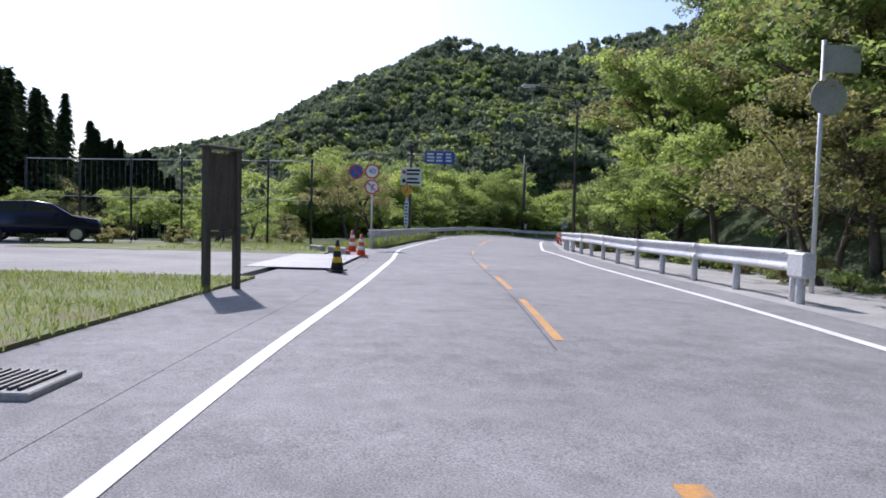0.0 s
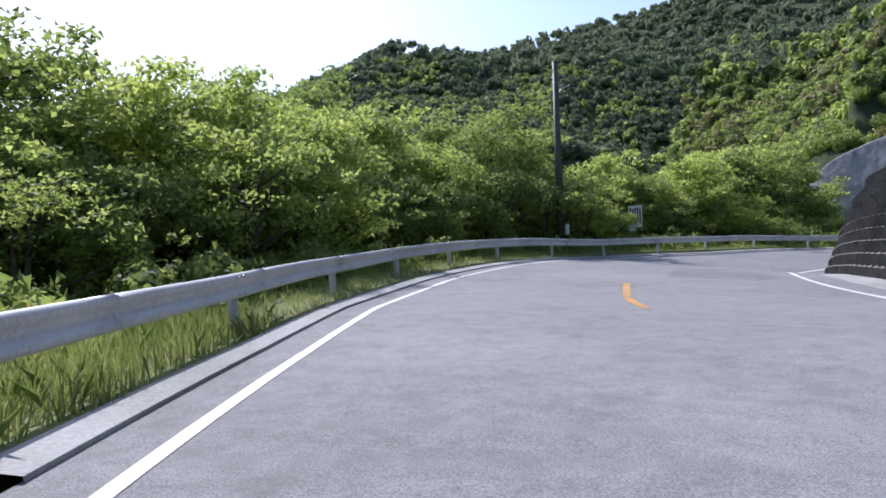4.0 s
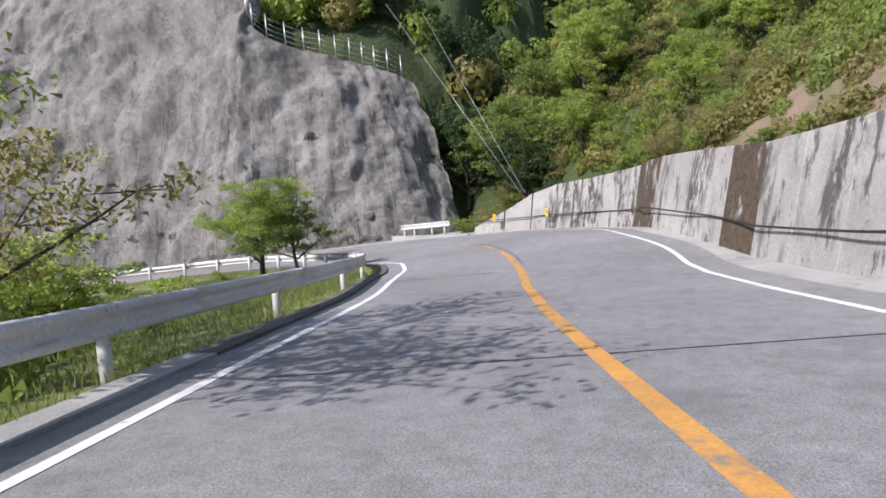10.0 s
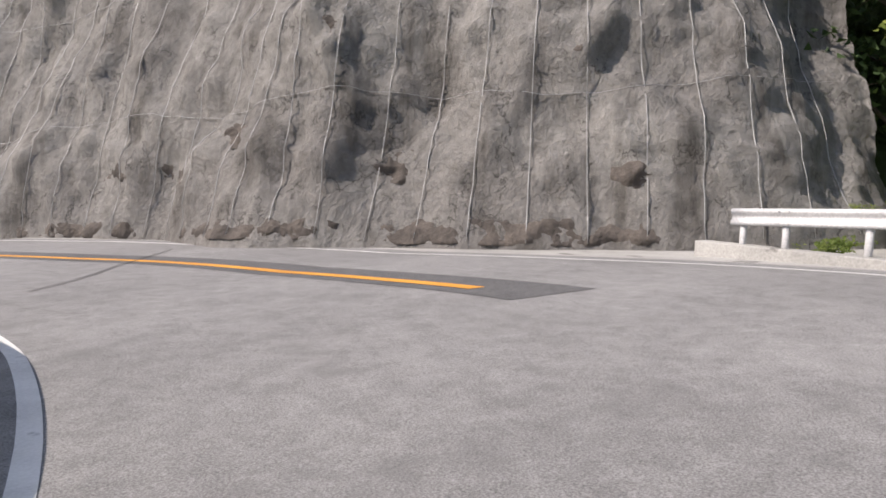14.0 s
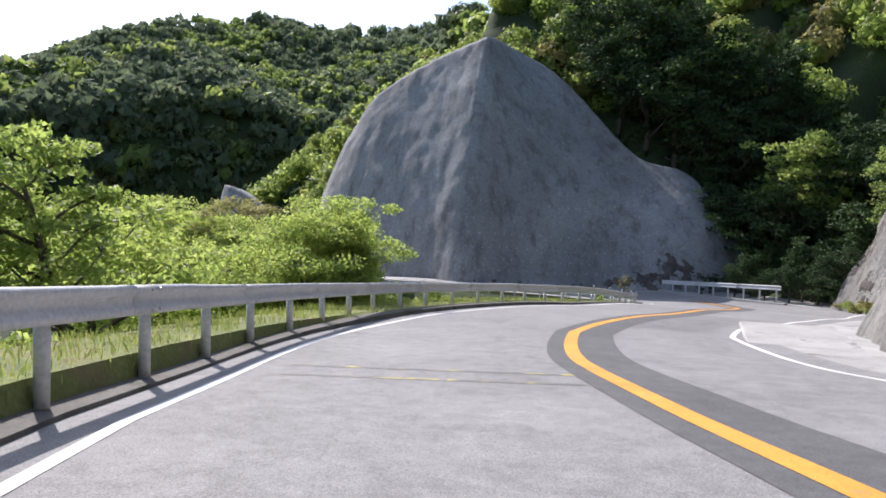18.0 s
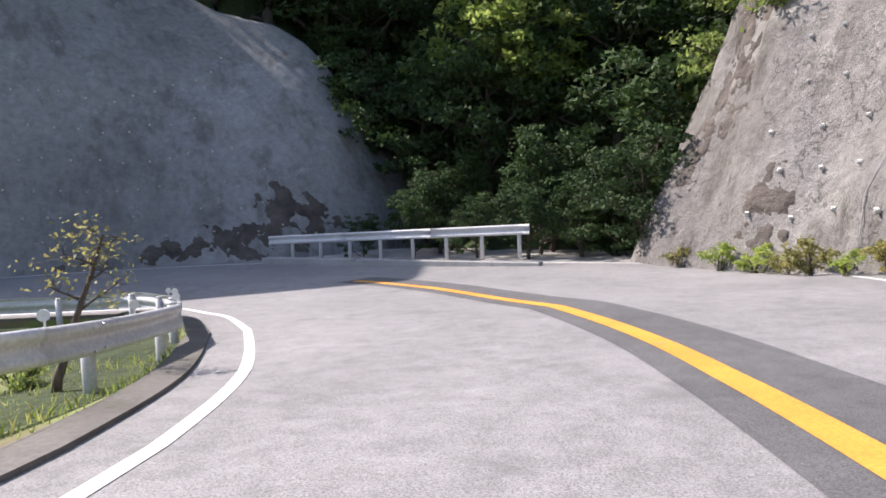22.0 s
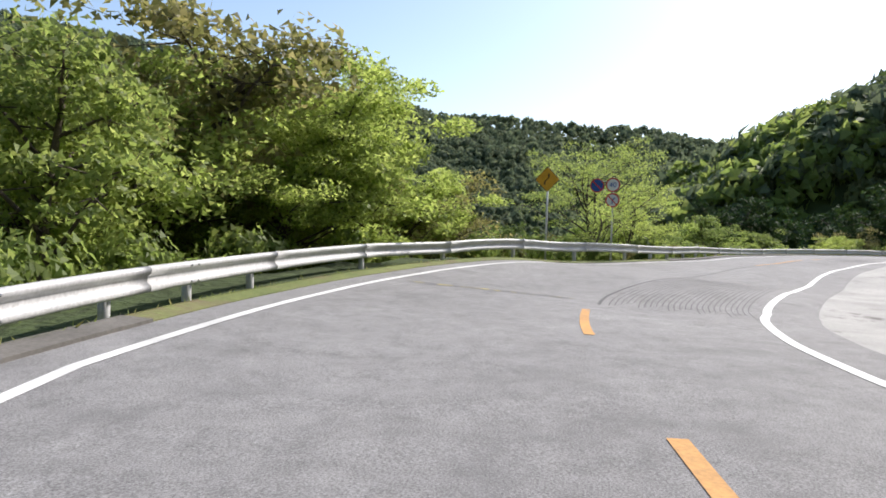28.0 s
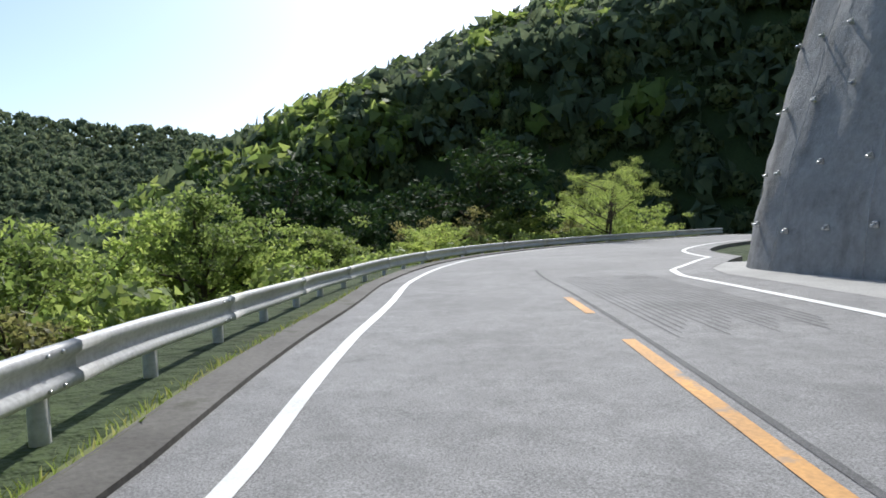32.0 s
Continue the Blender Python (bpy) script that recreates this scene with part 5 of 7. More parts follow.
# Two tall trees added up-sun to swallow the utility pole's shadow on the road.
plant("tall_b", 0.6, 19.2, 16)
plant("tall_a", -1.8, 21.5, 16)
# Darker tall_a crowns from 107 on put the trees' shaded sides into leaf colour.
for s, o, h, k in ((97.5, -13.0, 13, "tall_b"), (100.5, -13.5, 13, "tall_b"), (104.0, -16.5, 16.5, "tall_b"), (107.0, -16.5, 15.5, "tall_a"), (109.6, -17, 14, "tall_a"), (111.6, -17.5, 12, "tall_a"), (113.6, -18, 10.5, "mid_b")):
    plant_at(k, s, o, h, group="valley trees")
plant("open_a", 42.7, 37.3, 8.6)
plant("sparse_b", 46.0, 39.5, 6.2)
plant("tall_d", 63.9, 46.3, 5.5, at(149, 0)[2] - 0.4)
# Extra tree, added to thicken the tree shadow on the hairpin lane.
plant("mid_a", 63.4, 44.2, 4.0, at(149, 0)[2] - 0.4)
for s, o, h in ((132, -8, 4), (136, -10, 4.4), (140, -9, 3.6), (129, -11, 5), (134, -13, 5), (144, -12, 4)):
    plant_at(_rng.choice(["mid_b", "fresh_b", "mid_a"]), s, o, h, group="valley trees")
for s in (131, 134.5, 138, 151.5, 155, 158.5, 163):
    plant_at("shrub_c", s, float(RAIL_L(s)) - 2.2, _rng.uniform(0.6, 1.0), group="valley shrubs")
# between the two hairpins
for s, o, h, k in ((171, -9, 6, "fresh_b"), (176, -9, 6.5, "sparse_b"), (178, -8, 7, "olive_a"), (180, -9.5, 7.2, "fresh_b"), (183, -9.2, 7.4, "sparse_b"), (185.5, -10.2, 7.6, "fresh_a"), (188, -9.4, 7.0, "fresh_b"), (190.5, -10, 7.4, "fresh_b"), (193, -9.4, 7.0, "fresh_a"), (195, -11, 7.4, "fresh_b"), (186, -14, 10, "tall_b"), (191, -14, 9.5, "tall_b"), (180, -14, 10, "tall_a"), (176, -13, 9, "tall_c"), (198, -12.5, 6.0, "fresh_b"), (200.3, -10.4, 8.2, "tall_d"), (201.8, -12.4, 9.4, "tall_d"), (204.3, -13.2, 9.8, "tall_d")):
    plant_at(k, s, o, h, group="valley trees")
for s in (178, 183, 188, 193, 199, 206, 213.5, 216.5, 219, 221.5, 223.5):
    plant_at(_rng.choice(["shrub_c", "shrub_a"]), s, float(RAIL_L(s)) - 1.3 - _rng.uniform(0, 0.8), _rng.uniform(0.6, 1.1), group="valley shrubs")
plant_at("sapling_a", 222.7, float(RAIL_L(222.7)) - 0.6, 2.4)
plant_at("sapling_a", 219.0, float(RAIL_L(219.0)) - 0.7, 1.3)
# after the second hairpin
for s, o, h, k in ((262, -13, 13, "tall_d"), (261, -9.5, 9.5, "tall_d"), (260, -7.6, 6.5, "mid_a"), (263.5, -11, 12, "tall_c"), (264.5, -8, 6.5, "tall_d"), (266.5, -9.5, 10, "tall_d"), (268, -7.4, 5.2, "fresh_b"), (271, -8.2, 5.0, "olive_a"), (273.5, -9, 5.2, "olive_a"), (276, -8, 4.4, "mid_b")):
    plant_at(k, s, o, h, group="valley trees")
for _x, _y, _h in ((38, 108.5, 13), (34.5, 111.5, 14), (31, 114, 9.8), (28, 116.5, 7.6), (35.5, 107, 14)):
    plant("tall_d", _x, _y, _h, group="valley trees")
plant("sparse_b", 25.2, 118.8, 6.6, group="valley trees")
plant("sparse_b", 27.2, 117.8, 6.2, group="valley trees")
plant("spread_a", 21.8, 124.9, 7.9, at(280, 0)[2] - 1.5, rz=20)
plant("open_b", 16.5, 126.6, 5.6, rz=40)
plant("spread_a", -10.0, 158.5, 6.4, at(338, 0)[2] - 0.8, rz=200)
for s, o, h, k in ((285, -7, 5, "fresh_b"), (288, -8.5, 6, "fresh_a"), (292, -8, 5.5, "mid_b"), (296, -9, 6.5, "fresh_b"), (300, -8, 6, "mid_a"), (304, -7.5, 5, "fresh_b"), (308, -8, 5.5, "mid_b"), (312, -7, 4.4, "fresh_b"), (316, -7, 5, "sparse_b"), (320, -8, 6, "mid_a"), (306, -12, 8, "dark_a"), (312, -12, 9, "dark_a"), (298, -14, 9, "mid_a"), (281, -9, 5, "mid_b"), (278, -11, 6, "fresh_b"), (318, -14, 10, "dark_a")):
    plant_at(k, s, o, h, group="valley trees")
for s, o, h, k in ((299.5, -10.2, 6.6, "tall_d"), (303, -11, 7.2, "tall_d"), (307, -12, 7.0, "fresh_b"), (310, -12.5, 11.5, "dark_a"), (308, -15, 11, "dark_a"), (314, -10.5, 7.4, "tall_d"), (317, -11, 7.6, "sparse_b"), (320.2, -11, 13.2, "dark_a"), (318.5, -14, 12, "dark_a"), (322, -14, 11.5, "dark_a"), (325, -9.5, 6.6, "fresh_a"), (323.4, -9, 5.4, "olive_a"), (329.5, -11.5, 10.6, "open_b"), (331, -14, 10.2, "open_b"), (331, -8.5, 6.2, "fresh_b"), (328, -8.5, 5.0, "mid_b")):
    plant_at(k, s, o, h, group="trees beyond the last bend")
for s in np.arange(257, 330, 1.3):
    plant_at(_rng.choice(["shrub_c", "shrub_a", "shrub_b"]), float(s), float(RAIL_L(s)) - 1.7 - _rng.uniform(0, 1.2), _rng.uniform(0.6, 1.3), group="valley shrubs")
# slope along the right-hand guardrail
for s in np.arange(-8, 42, 2.3):
    for row in (0, 1, 2):
        o = 8.2 + row * 3.4 + _rng.uniform(0, 1.6)
        k = _rng.choice(["fresh_a", "mid_a", "mid_b", "fresh_b", "olive_a", "sparse_b"] if row == 0 else ["mid_a", "olive_a", "fresh_b", "mid_b"])
        plant_at(k, float(s) + _rng.uniform(-1, 1), o, (4.6, 7.5, 9.0)[row] * _rng.uniform(0.8, 1.2), group="trees above the right lane")
for s in np.arange(-6, 40, 1.7):
    plant_at(_rng.choice(["shrub_a", "shrub_b", "shrub_c"]), float(s), 7.3 + _rng.uniform(0, 1.0), _rng.uniform(0.9, 1.7), group="shrubs above the right lane")
for s in np.arange(42, 92, 3.0):
    plant_at(_rng.choice(["fresh_a", "fresh_b", "mid_b"]), float(s), float(BANK_R(s)) + 4.0 + _rng.uniform(0, 2), _rng.uniform(4.5, 7), group="trees above the block wall")
for s in np.arange(41, 92, 2.0):
    plant_at(_rng.choice(["shrub_c", "shrub_a"]), float(s), float(BANK_R(s)) + 2.3 + _rng.uniform(0, 1.2), _rng.uniform(0.8, 1.5), group="shrubs above the block wall")
# above the retaining wall, and the two gullies
for s in np.arange(128, 155, 1.5):
    plant_at(_rng.choice(["shrub_b", "shrub_a", "shrub_b", "shrub_c"]), float(s), float(BANK_R(s)) + 1.2 + _rng.uniform(0, 1.5), _rng.uniform(0.7, 1.7), group="shrubs above the retaining wall")
for s in np.arange(127, 155, 1.1):
    plant_at(_rng.choice(["shrub_b", "shrub_a", "shrub_c"]), float(s), float(BANK_R(s)) + 2.6 + _rng.uniform(0, 3.5), _rng.uniform(0.9, 2.0), group="shrubs above the retaining wall")
for s in np.arange(130, 158, 2.0):
    for row in (0, 1):
        plant_at(_rng.choice(["fresh_a", "mid_b", "mid_a", "fresh_b", "olive_a"]), float(s), float(BANK_R(s)) + 7 + row * 5 + _rng.uniform(0, 3), _rng.uniform(4, 6.5), group="trees above the retaining wall")
for s in np.arange(141, 157, 1.2):
    plant_at(_rng.choice(["sparse_a", "sparse_b", "sparse_b"]), float(s), float(BANK_R(s)) + 1.4 + _rng.uniform(0, 2.5), _rng.uniform(2.2, 3.6), group="thin trees above the retaining wall")
for s in np.arange(113, 157, 6.0):
    for row in (0, 1):
        plant_at(_rng.choice(["fresh_a", "mid_a", "fresh_b", "mid_b"]), float(s), 16.5 + row * 5 + _rng.uniform(0, 2.5), _rng.uniform(4.5, 6.5), group="trees above the retaining wall")
plant_at("sparse_b", 155.2, 13.4, 2.6)
plant_at("shrub_b", 154.6, 13.8, 2.0)
plant_at("shrub_a", 156.8, 14.6, 1.6)
for s, o, h, k in ((155.6, 14.0, 1.7, "shrub_b"), (158.2, 13.8, 1.2, "shrub_a"), (159.5, 14.8, 1.6, "shrub_c"), (157.6, 16.4, 2.2, "shrub_a"), (155.4, 16.0, 2.4, "shrub_b"), (159.0, 17.6, 2.4, "mid_b"), (156.6, 18.6, 3.0, "olive_a"), (161.0, 16.6, 2.2, "mid_a")):
    plant_at(k, s, o, h, group="gully scrub")
for x, y, h, k in ((84, 38, 7, "dark_a"), (88, 40, 9, "mid_a"), (86, 34, 8, "fresh_a"), (91, 44, 10, "dark_a"), (93, 38, 10, "mid_b"), (82, 33, 6, "fresh_b"), (90, 33, 9, "fresh_a"), (96, 45, 10, "dark_a")):
    plant(k, x, y, h, group="gully trees")
# Small dark trees fill the gully, leaf colour standing in for its shade.
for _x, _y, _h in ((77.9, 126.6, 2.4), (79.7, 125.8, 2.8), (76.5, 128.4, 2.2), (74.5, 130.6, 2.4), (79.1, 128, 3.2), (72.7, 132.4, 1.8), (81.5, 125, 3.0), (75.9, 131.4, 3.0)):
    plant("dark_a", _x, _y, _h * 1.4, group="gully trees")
# Leaf colour carries the light here: one sunlit tree fresh, the shaded ones dark.
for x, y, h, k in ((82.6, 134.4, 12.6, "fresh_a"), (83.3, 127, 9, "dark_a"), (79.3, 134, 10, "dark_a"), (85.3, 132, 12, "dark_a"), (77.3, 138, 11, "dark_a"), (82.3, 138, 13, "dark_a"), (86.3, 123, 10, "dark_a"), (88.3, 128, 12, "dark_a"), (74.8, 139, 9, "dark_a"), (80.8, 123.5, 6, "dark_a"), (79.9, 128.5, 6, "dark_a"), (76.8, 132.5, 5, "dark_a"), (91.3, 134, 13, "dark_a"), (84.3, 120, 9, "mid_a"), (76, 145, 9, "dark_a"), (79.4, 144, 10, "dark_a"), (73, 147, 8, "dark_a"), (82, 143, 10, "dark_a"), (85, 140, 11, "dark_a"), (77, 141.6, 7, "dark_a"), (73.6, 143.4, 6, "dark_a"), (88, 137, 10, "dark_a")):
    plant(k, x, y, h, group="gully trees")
# Tall trees added on the hill to block the sun and shade the gully.
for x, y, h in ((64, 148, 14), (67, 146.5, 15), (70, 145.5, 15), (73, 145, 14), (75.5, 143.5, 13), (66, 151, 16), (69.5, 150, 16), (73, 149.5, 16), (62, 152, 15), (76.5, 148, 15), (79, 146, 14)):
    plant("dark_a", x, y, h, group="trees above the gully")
for x, y, h, k in ((97, 51, 7, "dark_a"), (95.5, 55, 8, "mid_a"), (94, 58.5, 8, "dark_a"), (98, 57, 9, "mid_a"), (96, 61, 9, "dark_a"), (100, 50, 9, "fresh_b"), (101, 56, 10, "dark_a")):
    plant(k, x, y, h, group="trees behind the sunlit face")
for s in np.arange(219, 230, 0.9):
    plant_at(_rng.choice(["shrub_b", "shrub_a", "shrub_c"]), float(s), float(np.interp(s, [219, 222, 226, 230], [10.0, 10.7, 10.7, 11.0])), _rng.uniform(0.8, 1.5), at(s, 0)[2], group="plants at the foot of the slope")

for k in range(15):
    u = k / 14
    x, y = -2.9 + 2.7 * u, -42.6 + 5.2 * u
    top = float(np.interp(u, [0, 0.2, 0.45, 0.65, 1.0], [6.8, 5.8, 4.2, 4.8, 2.4])) * _rng.uniform(0.85, 1.08)
    plant("cedar_a", x, y, top - float(ground_height(x, y)), group="cedars")
for k in range(26):
    u = k / 25
    x, y = -6.5 + 6.2 * u - 7 * (k % 3), -50.0 + 12.6 * u + 1.5 * (k % 3)
    top = float(np.interp(u, [0, 0.4, 0.62, 0.75, 0.85, 1.0], [11, 9, 6.6, 4.6, 5.0, 2.6])) * (1 + 0.16 * (k % 3)) * _rng.uniform(0.82, 1.1)
    plant("cedar_a", x, y, top - float(ground_height(x, y)), group="cedars")
for _group, _rows in JOINED.items():
    grove(_group, _rows)

# ---------------------------------------------------------------- woods on the slopes


def crown_proto(seed, quads, size, squash=0.8):
    """Corners of a rough crown of one-metre radius: leaf sprays over an uneven shell."""
    r = np.random.RandomState(seed)
    d = r.normal(size=(quads, 3))
    d /= np.linalg.norm(d, axis=1)[:, None]
    lump = 0.78 + 0.22 * np.sin(d[:, 0] * 5 + seed) * np.cos(d[:, 1] * 4 + d[:, 2] * 3)
    p = d * (lump * r.uniform(0.72, 1.05, quads))[:, None]
    p[:, 2] *= squash
    t = np.cross(d, r.normal(size=(quads, 3)))
    t /= np.linalg.norm(t, axis=1)[:, None]
    b = np.cross(d + 0.5 * r.normal(size=(quads, 3)), t)
    b /= np.linalg.norm(b, axis=1)[:, None]
    sz = size * r.uniform(0.6, 1.3, quads)[:, None]
    return np.stack([p - t * sz - b * sz * 0.5, p + t * sz * 0.9 - b * sz * 0.7, p + b * sz * 1.2], 1)


def woods(name, label, xyz, radii, protos, material, seed):
    """ONE mesh of crowns over the given feet."""
    r = np.random.RandomState(seed)
    out = []
    for i, (p, rad) in enumerate(zip(xyz, radii)):
        c = protos[i % len(protos)]
        a = r.uniform(0, 6.283)
        ca, sa = math.cos(a), math.sin(a)
        q = c.copy()
        q[..., 0], q[..., 1] = c[..., 0] * ca - c[..., 1] * sa, c[..., 0] * sa + c[..., 1] * ca
        q = q * (rad * np.array([r.uniform(0.85, 1.15), r.uniform(0.85, 1.15), r.uniform(0.95, 1.35)]))
        out.append(q + np.array([p[0], p[1], p[2] + rad * 0.75]))
    v = np.concatenate(out).reshape(-1, 3)
    me = bpy.data.meshes.new(name)
    n = len(v) // 3
    me.vertices.add(len(v))
    me.vertices.foreach_set("co", v.ravel())
    me.loops.add(3 * n)
    me.loops.foreach_set("vertex_index", np.arange(3 * n, dtype=np.int32))
    me.polygons.add(n)
    me.polygons.foreach_set("loop_start", np.arange(0, 3 * n, 3, dtype=np.int32))
    me.update(calc_edges=True)
    me.materials.append(M[material])
    return tagged(new(name, me), label, "woods", kind="stuff")


_r = np.random.RandomState(11)


def scatter(n, x0, x1, y0, y1):
    return np.stack([_r.uniform(x0, x1, n), _r.uniform(y0, y1, n)], 1)


def slope_feet(n, x0, x1, y0, y1):
    q = scatter(n, x0, x1, y0, y1)
    s, o, _ = nearest(q[:, 0], q[:, 1])
    reach = np.where((STEEP_R(s) > 1.2) & (HIGH_R(s) > 9), BANK_R(s) + HIGH_R(s) / STEEP_R(s) + 1.5, BANK_R(s) + 4.5)
    ok = (o > reach) & (o < 130)
    q = q[ok]
    return np.c_[q, ground_height(q[:, 0], q[:, 1])]


P_NEAR = [crown_proto(k, 470, 0.1) for k in range(6)]
P_FINE = [crown_proto(k + 80, 460, 0.085) for k in range(6)]
P_SLOPE = [crown_proto(k + 60, 130, 0.2) for k in range(6)]
P_MID = [crown_proto(k + 20, 58, 0.28) for k in range(6)]
P_FAR = [crown_proto(k + 40, 24, 0.46) for k in range(6)]
feet = np.concatenate([slope_feet(6500, -60, 190, -110, 260), slope_feet(1500, 10, 125, 122, 230), slope_feet(420, -15, 60, 212, 272)])
_keep = (np.hypot(feet[:, 0] - 55, feet[:, 1] - 40) < 232) & (np.hypot(feet[:, 0] - 78, feet[:, 1] - 138) > 12)
_s, _o, _z = nearest(feet[:, 0], feet[:, 1])
_keep &= ~((_s > 112) & (_s < 158) & (_o < 25))
feet, _o = feet[_keep], _o[_keep]
tone = fbm(feet[:, 0], feet[:, 1], 26, 4.0) + 0.5 * _r.normal(size=len(feet))
for lo, hi, mat_, nm in ((-9, -0.2, "leaf_mid", "dense mid-green woods on the steep slope"), (-0.2, 0.55, "leaf_fresh", "fresh green spring woods on the steep slope"), (0.55, 9, "leaf_olive", "brownish budding woods on the steep slope")):
    k = (tone >= lo) & (tone < hi)
    close = _o[k] < 42
    woods("hillside_woods", nm, feet[k][close], _r.uniform(1.7, 3.1, close.sum()), P_NEAR, mat_, 3)
    woods("hillside_woods", nm + ", higher up", feet[k][~close], _r.uniform(1.7, 3.1, (~close).sum()), P_SLOPE, mat_, 13)
q = scatter(1500, -40, 62, 25, 122)
s_, o_, _z = nearest(q[:, 0], q[:, 1])
q = q[(o_ < BANK_L(s_) - 9) & ~((s_ > 200) & (s_ < 257)) & (q[:, 1] < 112 - 0.4 * np.maximum(q[:, 0] - 20, 0))]
q = np.c_[q, ground_height(q[:, 0], q[:, 1])]
woods("valley_woods", "green woods down in the valley", q, _r.uniform(1.6, 2.9, len(q)), P_SLOPE, "leaf_fresh", 4)
q = scatter(900, -160, 0, -60, 130)
s_, o_, _z = nearest(q[:, 0], q[:, 1])
q = q[o_ < np.minimum(BANK_L(s_) - 12, -34)]
q = np.c_[q, ground_height(q[:, 0], q[:, 1])]
woods("valley_woods", "green woods across the flat valley", q, _r.uniform(2.0, 3.6, len(q)), P_MID, "leaf_mid", 5)
q = np.concatenate([scatter(15000, -440, 230, 15, 600), scatter(1500, 60, 260, -200, 60), scatter(3200, -170, 0, 120, 290)])
s_, o_, _z = nearest(q[:, 0], q[:, 1])
q = q[((o_ > 95) | (o_ < -75) | ((s_ > 283) & (o_ < -26))) & (q[:, 0] > -460 + 0.8 * np.maximum(q[:, 1] - 330, 0))]
q = np.c_[q, ground_height(q[:, 0], q[:, 1])]
tone = fbm(q[:, 0], q[:, 1], 60, 4.0) + 0.5 * _r.normal(size=len(q))
woods("mountain_woods", "mixed woods on the mountain side", q[tone < 0.3], _r.uniform(1.9, 5.2, (tone < 0.3).sum()), P_MID, "leaf_far_hazed", 6)
woods("mountain_woods", "lighter spring woods on the mountain side", q[tone >= 0.3], _r.uniform(1.9, 5.2, (tone >= 0.3).sum()), P_MID, "leaf_mid", 7)
q = scatter(2600, -140, -30, 130, 290)
s_, o_, _z = nearest(q[:, 0], q[:, 1])
q = q[(s_ > 283) & (o_ < -30)]
q = np.c_[q, ground_height(q[:, 0], q[:, 1])]
woods("mountain_woods", "dark green woods across the river bend", q, _r.uniform(1.8, 3.4, len(q)), P_SLOPE, "leaf_wood_hazed", 9)
q = np.concatenate([scatter(4600, -800, 600, 560, 1060), scatter(13000, -1300, -620, -820, 640), scatter(2000, -720, -140, -420, 20), scatter(3200, -720, -380, 20, 640)])
q = np.c_[q, ground_height(q[:, 0], q[:, 1])]
woods("far_woods", "woods on the far ridges", q, _r.uniform(4.5, 8.0, len(q)), P_FAR, "leaf_far_hazed", 8)

_us = np.r_[_r.uniform(137, 158, 420), _r.uniform(112, 137, 120)]
_uo = np.where(_us > 137, BANK_R(_us) + 1.6 + 10 * _r.uniform(size=540), BANK_R(_us) + 8 + 5 * _r.uniform(size=540))
_up = at(_us, _uo)
_up[:, 2] = ground_height(_up[:, 0], _up[:, 1]) - 0.2
woods("undergrowth", "low scrub covering the slope above the wall", _up[::2], _r.uniform(0.5, 1.1, 270), P_FINE, "leaf_olive", 21)
woods("undergrowth", "green scrub covering the slope above the wall", _up[1::2], _r.uniform(0.5, 1.1, 270), P_FINE, "leaf_mid", 22)
_us = np.r_[_r.uniform(250, 332, 330), _r.uniform(60, 128, 260)]
_up = at(_us, RAIL_L(_us) - 1.5 - 3.5 * _r.uniform(size=590))
_up[:, 2] = ground_height(_up[:, 0], _up[:, 1]) - 0.3
woods("undergrowth", "green scrub on the bank below the guardrail", _up, _r.uniform(0.5, 1.0, 590), P_FINE, "leaf_mid", 23)

# bare reddish soil on the cut slope above the retaining wall
_ss, _oo = np.linspace(124, 146, 45), np.linspace(0.9, 8.5, 16)
_v = []
for s in _ss:
    for o in _oo:
        p = at(s, float(BANK_R(s)) + o)
        _v.append((p[0], p[1], 0.0))
_v = np.array(_v)
_v[:, 2] = ground_height(_v[:, 0], _v[:, 1]) + 0.25 + 0.15 * fbm(_v[:, 0], _v[:, 1], 3, 2.0)
_f = [(i * 16 + j, i * 16 + j + 1, (i + 1) * 16 + j + 1, (i + 1) * 16 + j) for i in range(44) for j in range(15)]
tagged(new("soil_slope", mesh_of("soil_slope", _v.tolist(), _f, "soil", True)), "bare reddish-brown soil on the cut slope", "soil", kind="structure")


# ---------------------------------------------------------------- grass
def grass(name, label, feet_xyz, height, seed, material="leaf_grass"):
    r = np.random.RandomState(seed)
    n = len(feet_xyz)
    a = r.uniform(0, 6.283, n)
    h = height * r.uniform(0.35, 1.25, n)
    w = 0.004 + 0.007 * r.uniform(size=n)
    lean = r.normal(scale=0.35, size=(n, 2)) * h[:, None]
    side = np.stack([np.cos(a), np.sin(a), 0 * a], 1) * w[:, None]
    tip = feet_xyz + np.c_[lean, h]
    mid = feet_xyz + np.c_[lean * 0.35, h * 0.6]
    v = np.stack([feet_xyz - side, feet_xyz + side, mid + side * 0.8, tip, mid - side * 0.8], 1).reshape(-1, 3)
    f = np.arange(5 * n).reshape(n, 5)
    return tagged(new(name, mesh_of(name, v.tolist(), f.tolist(), material)), label, "grass", kind="stuff")


def verge_feet(n, s0, s1, fa, fb, dz):
    s = _r.uniform(s0, s1, n)
    clump = np.sin(s * 2.7) * np.sin(s * 0.83 + 1) * 0.5 + 0.5
    s = s[_r.uniform(size=n) < 0.25 + 0.75 * clump]
    o = fa(s) + _r.uniform(size=len(s)) * (fb(s) - fa(s))
    u = np.clip((verge_edge(s) - o) / np.maximum(verge_edge(s) - RAIL_L(s), 0.05), 0, 1)
    return at(s, o, dz + np.where(s > 27, u * RAIL_DZ(s), 0.0))


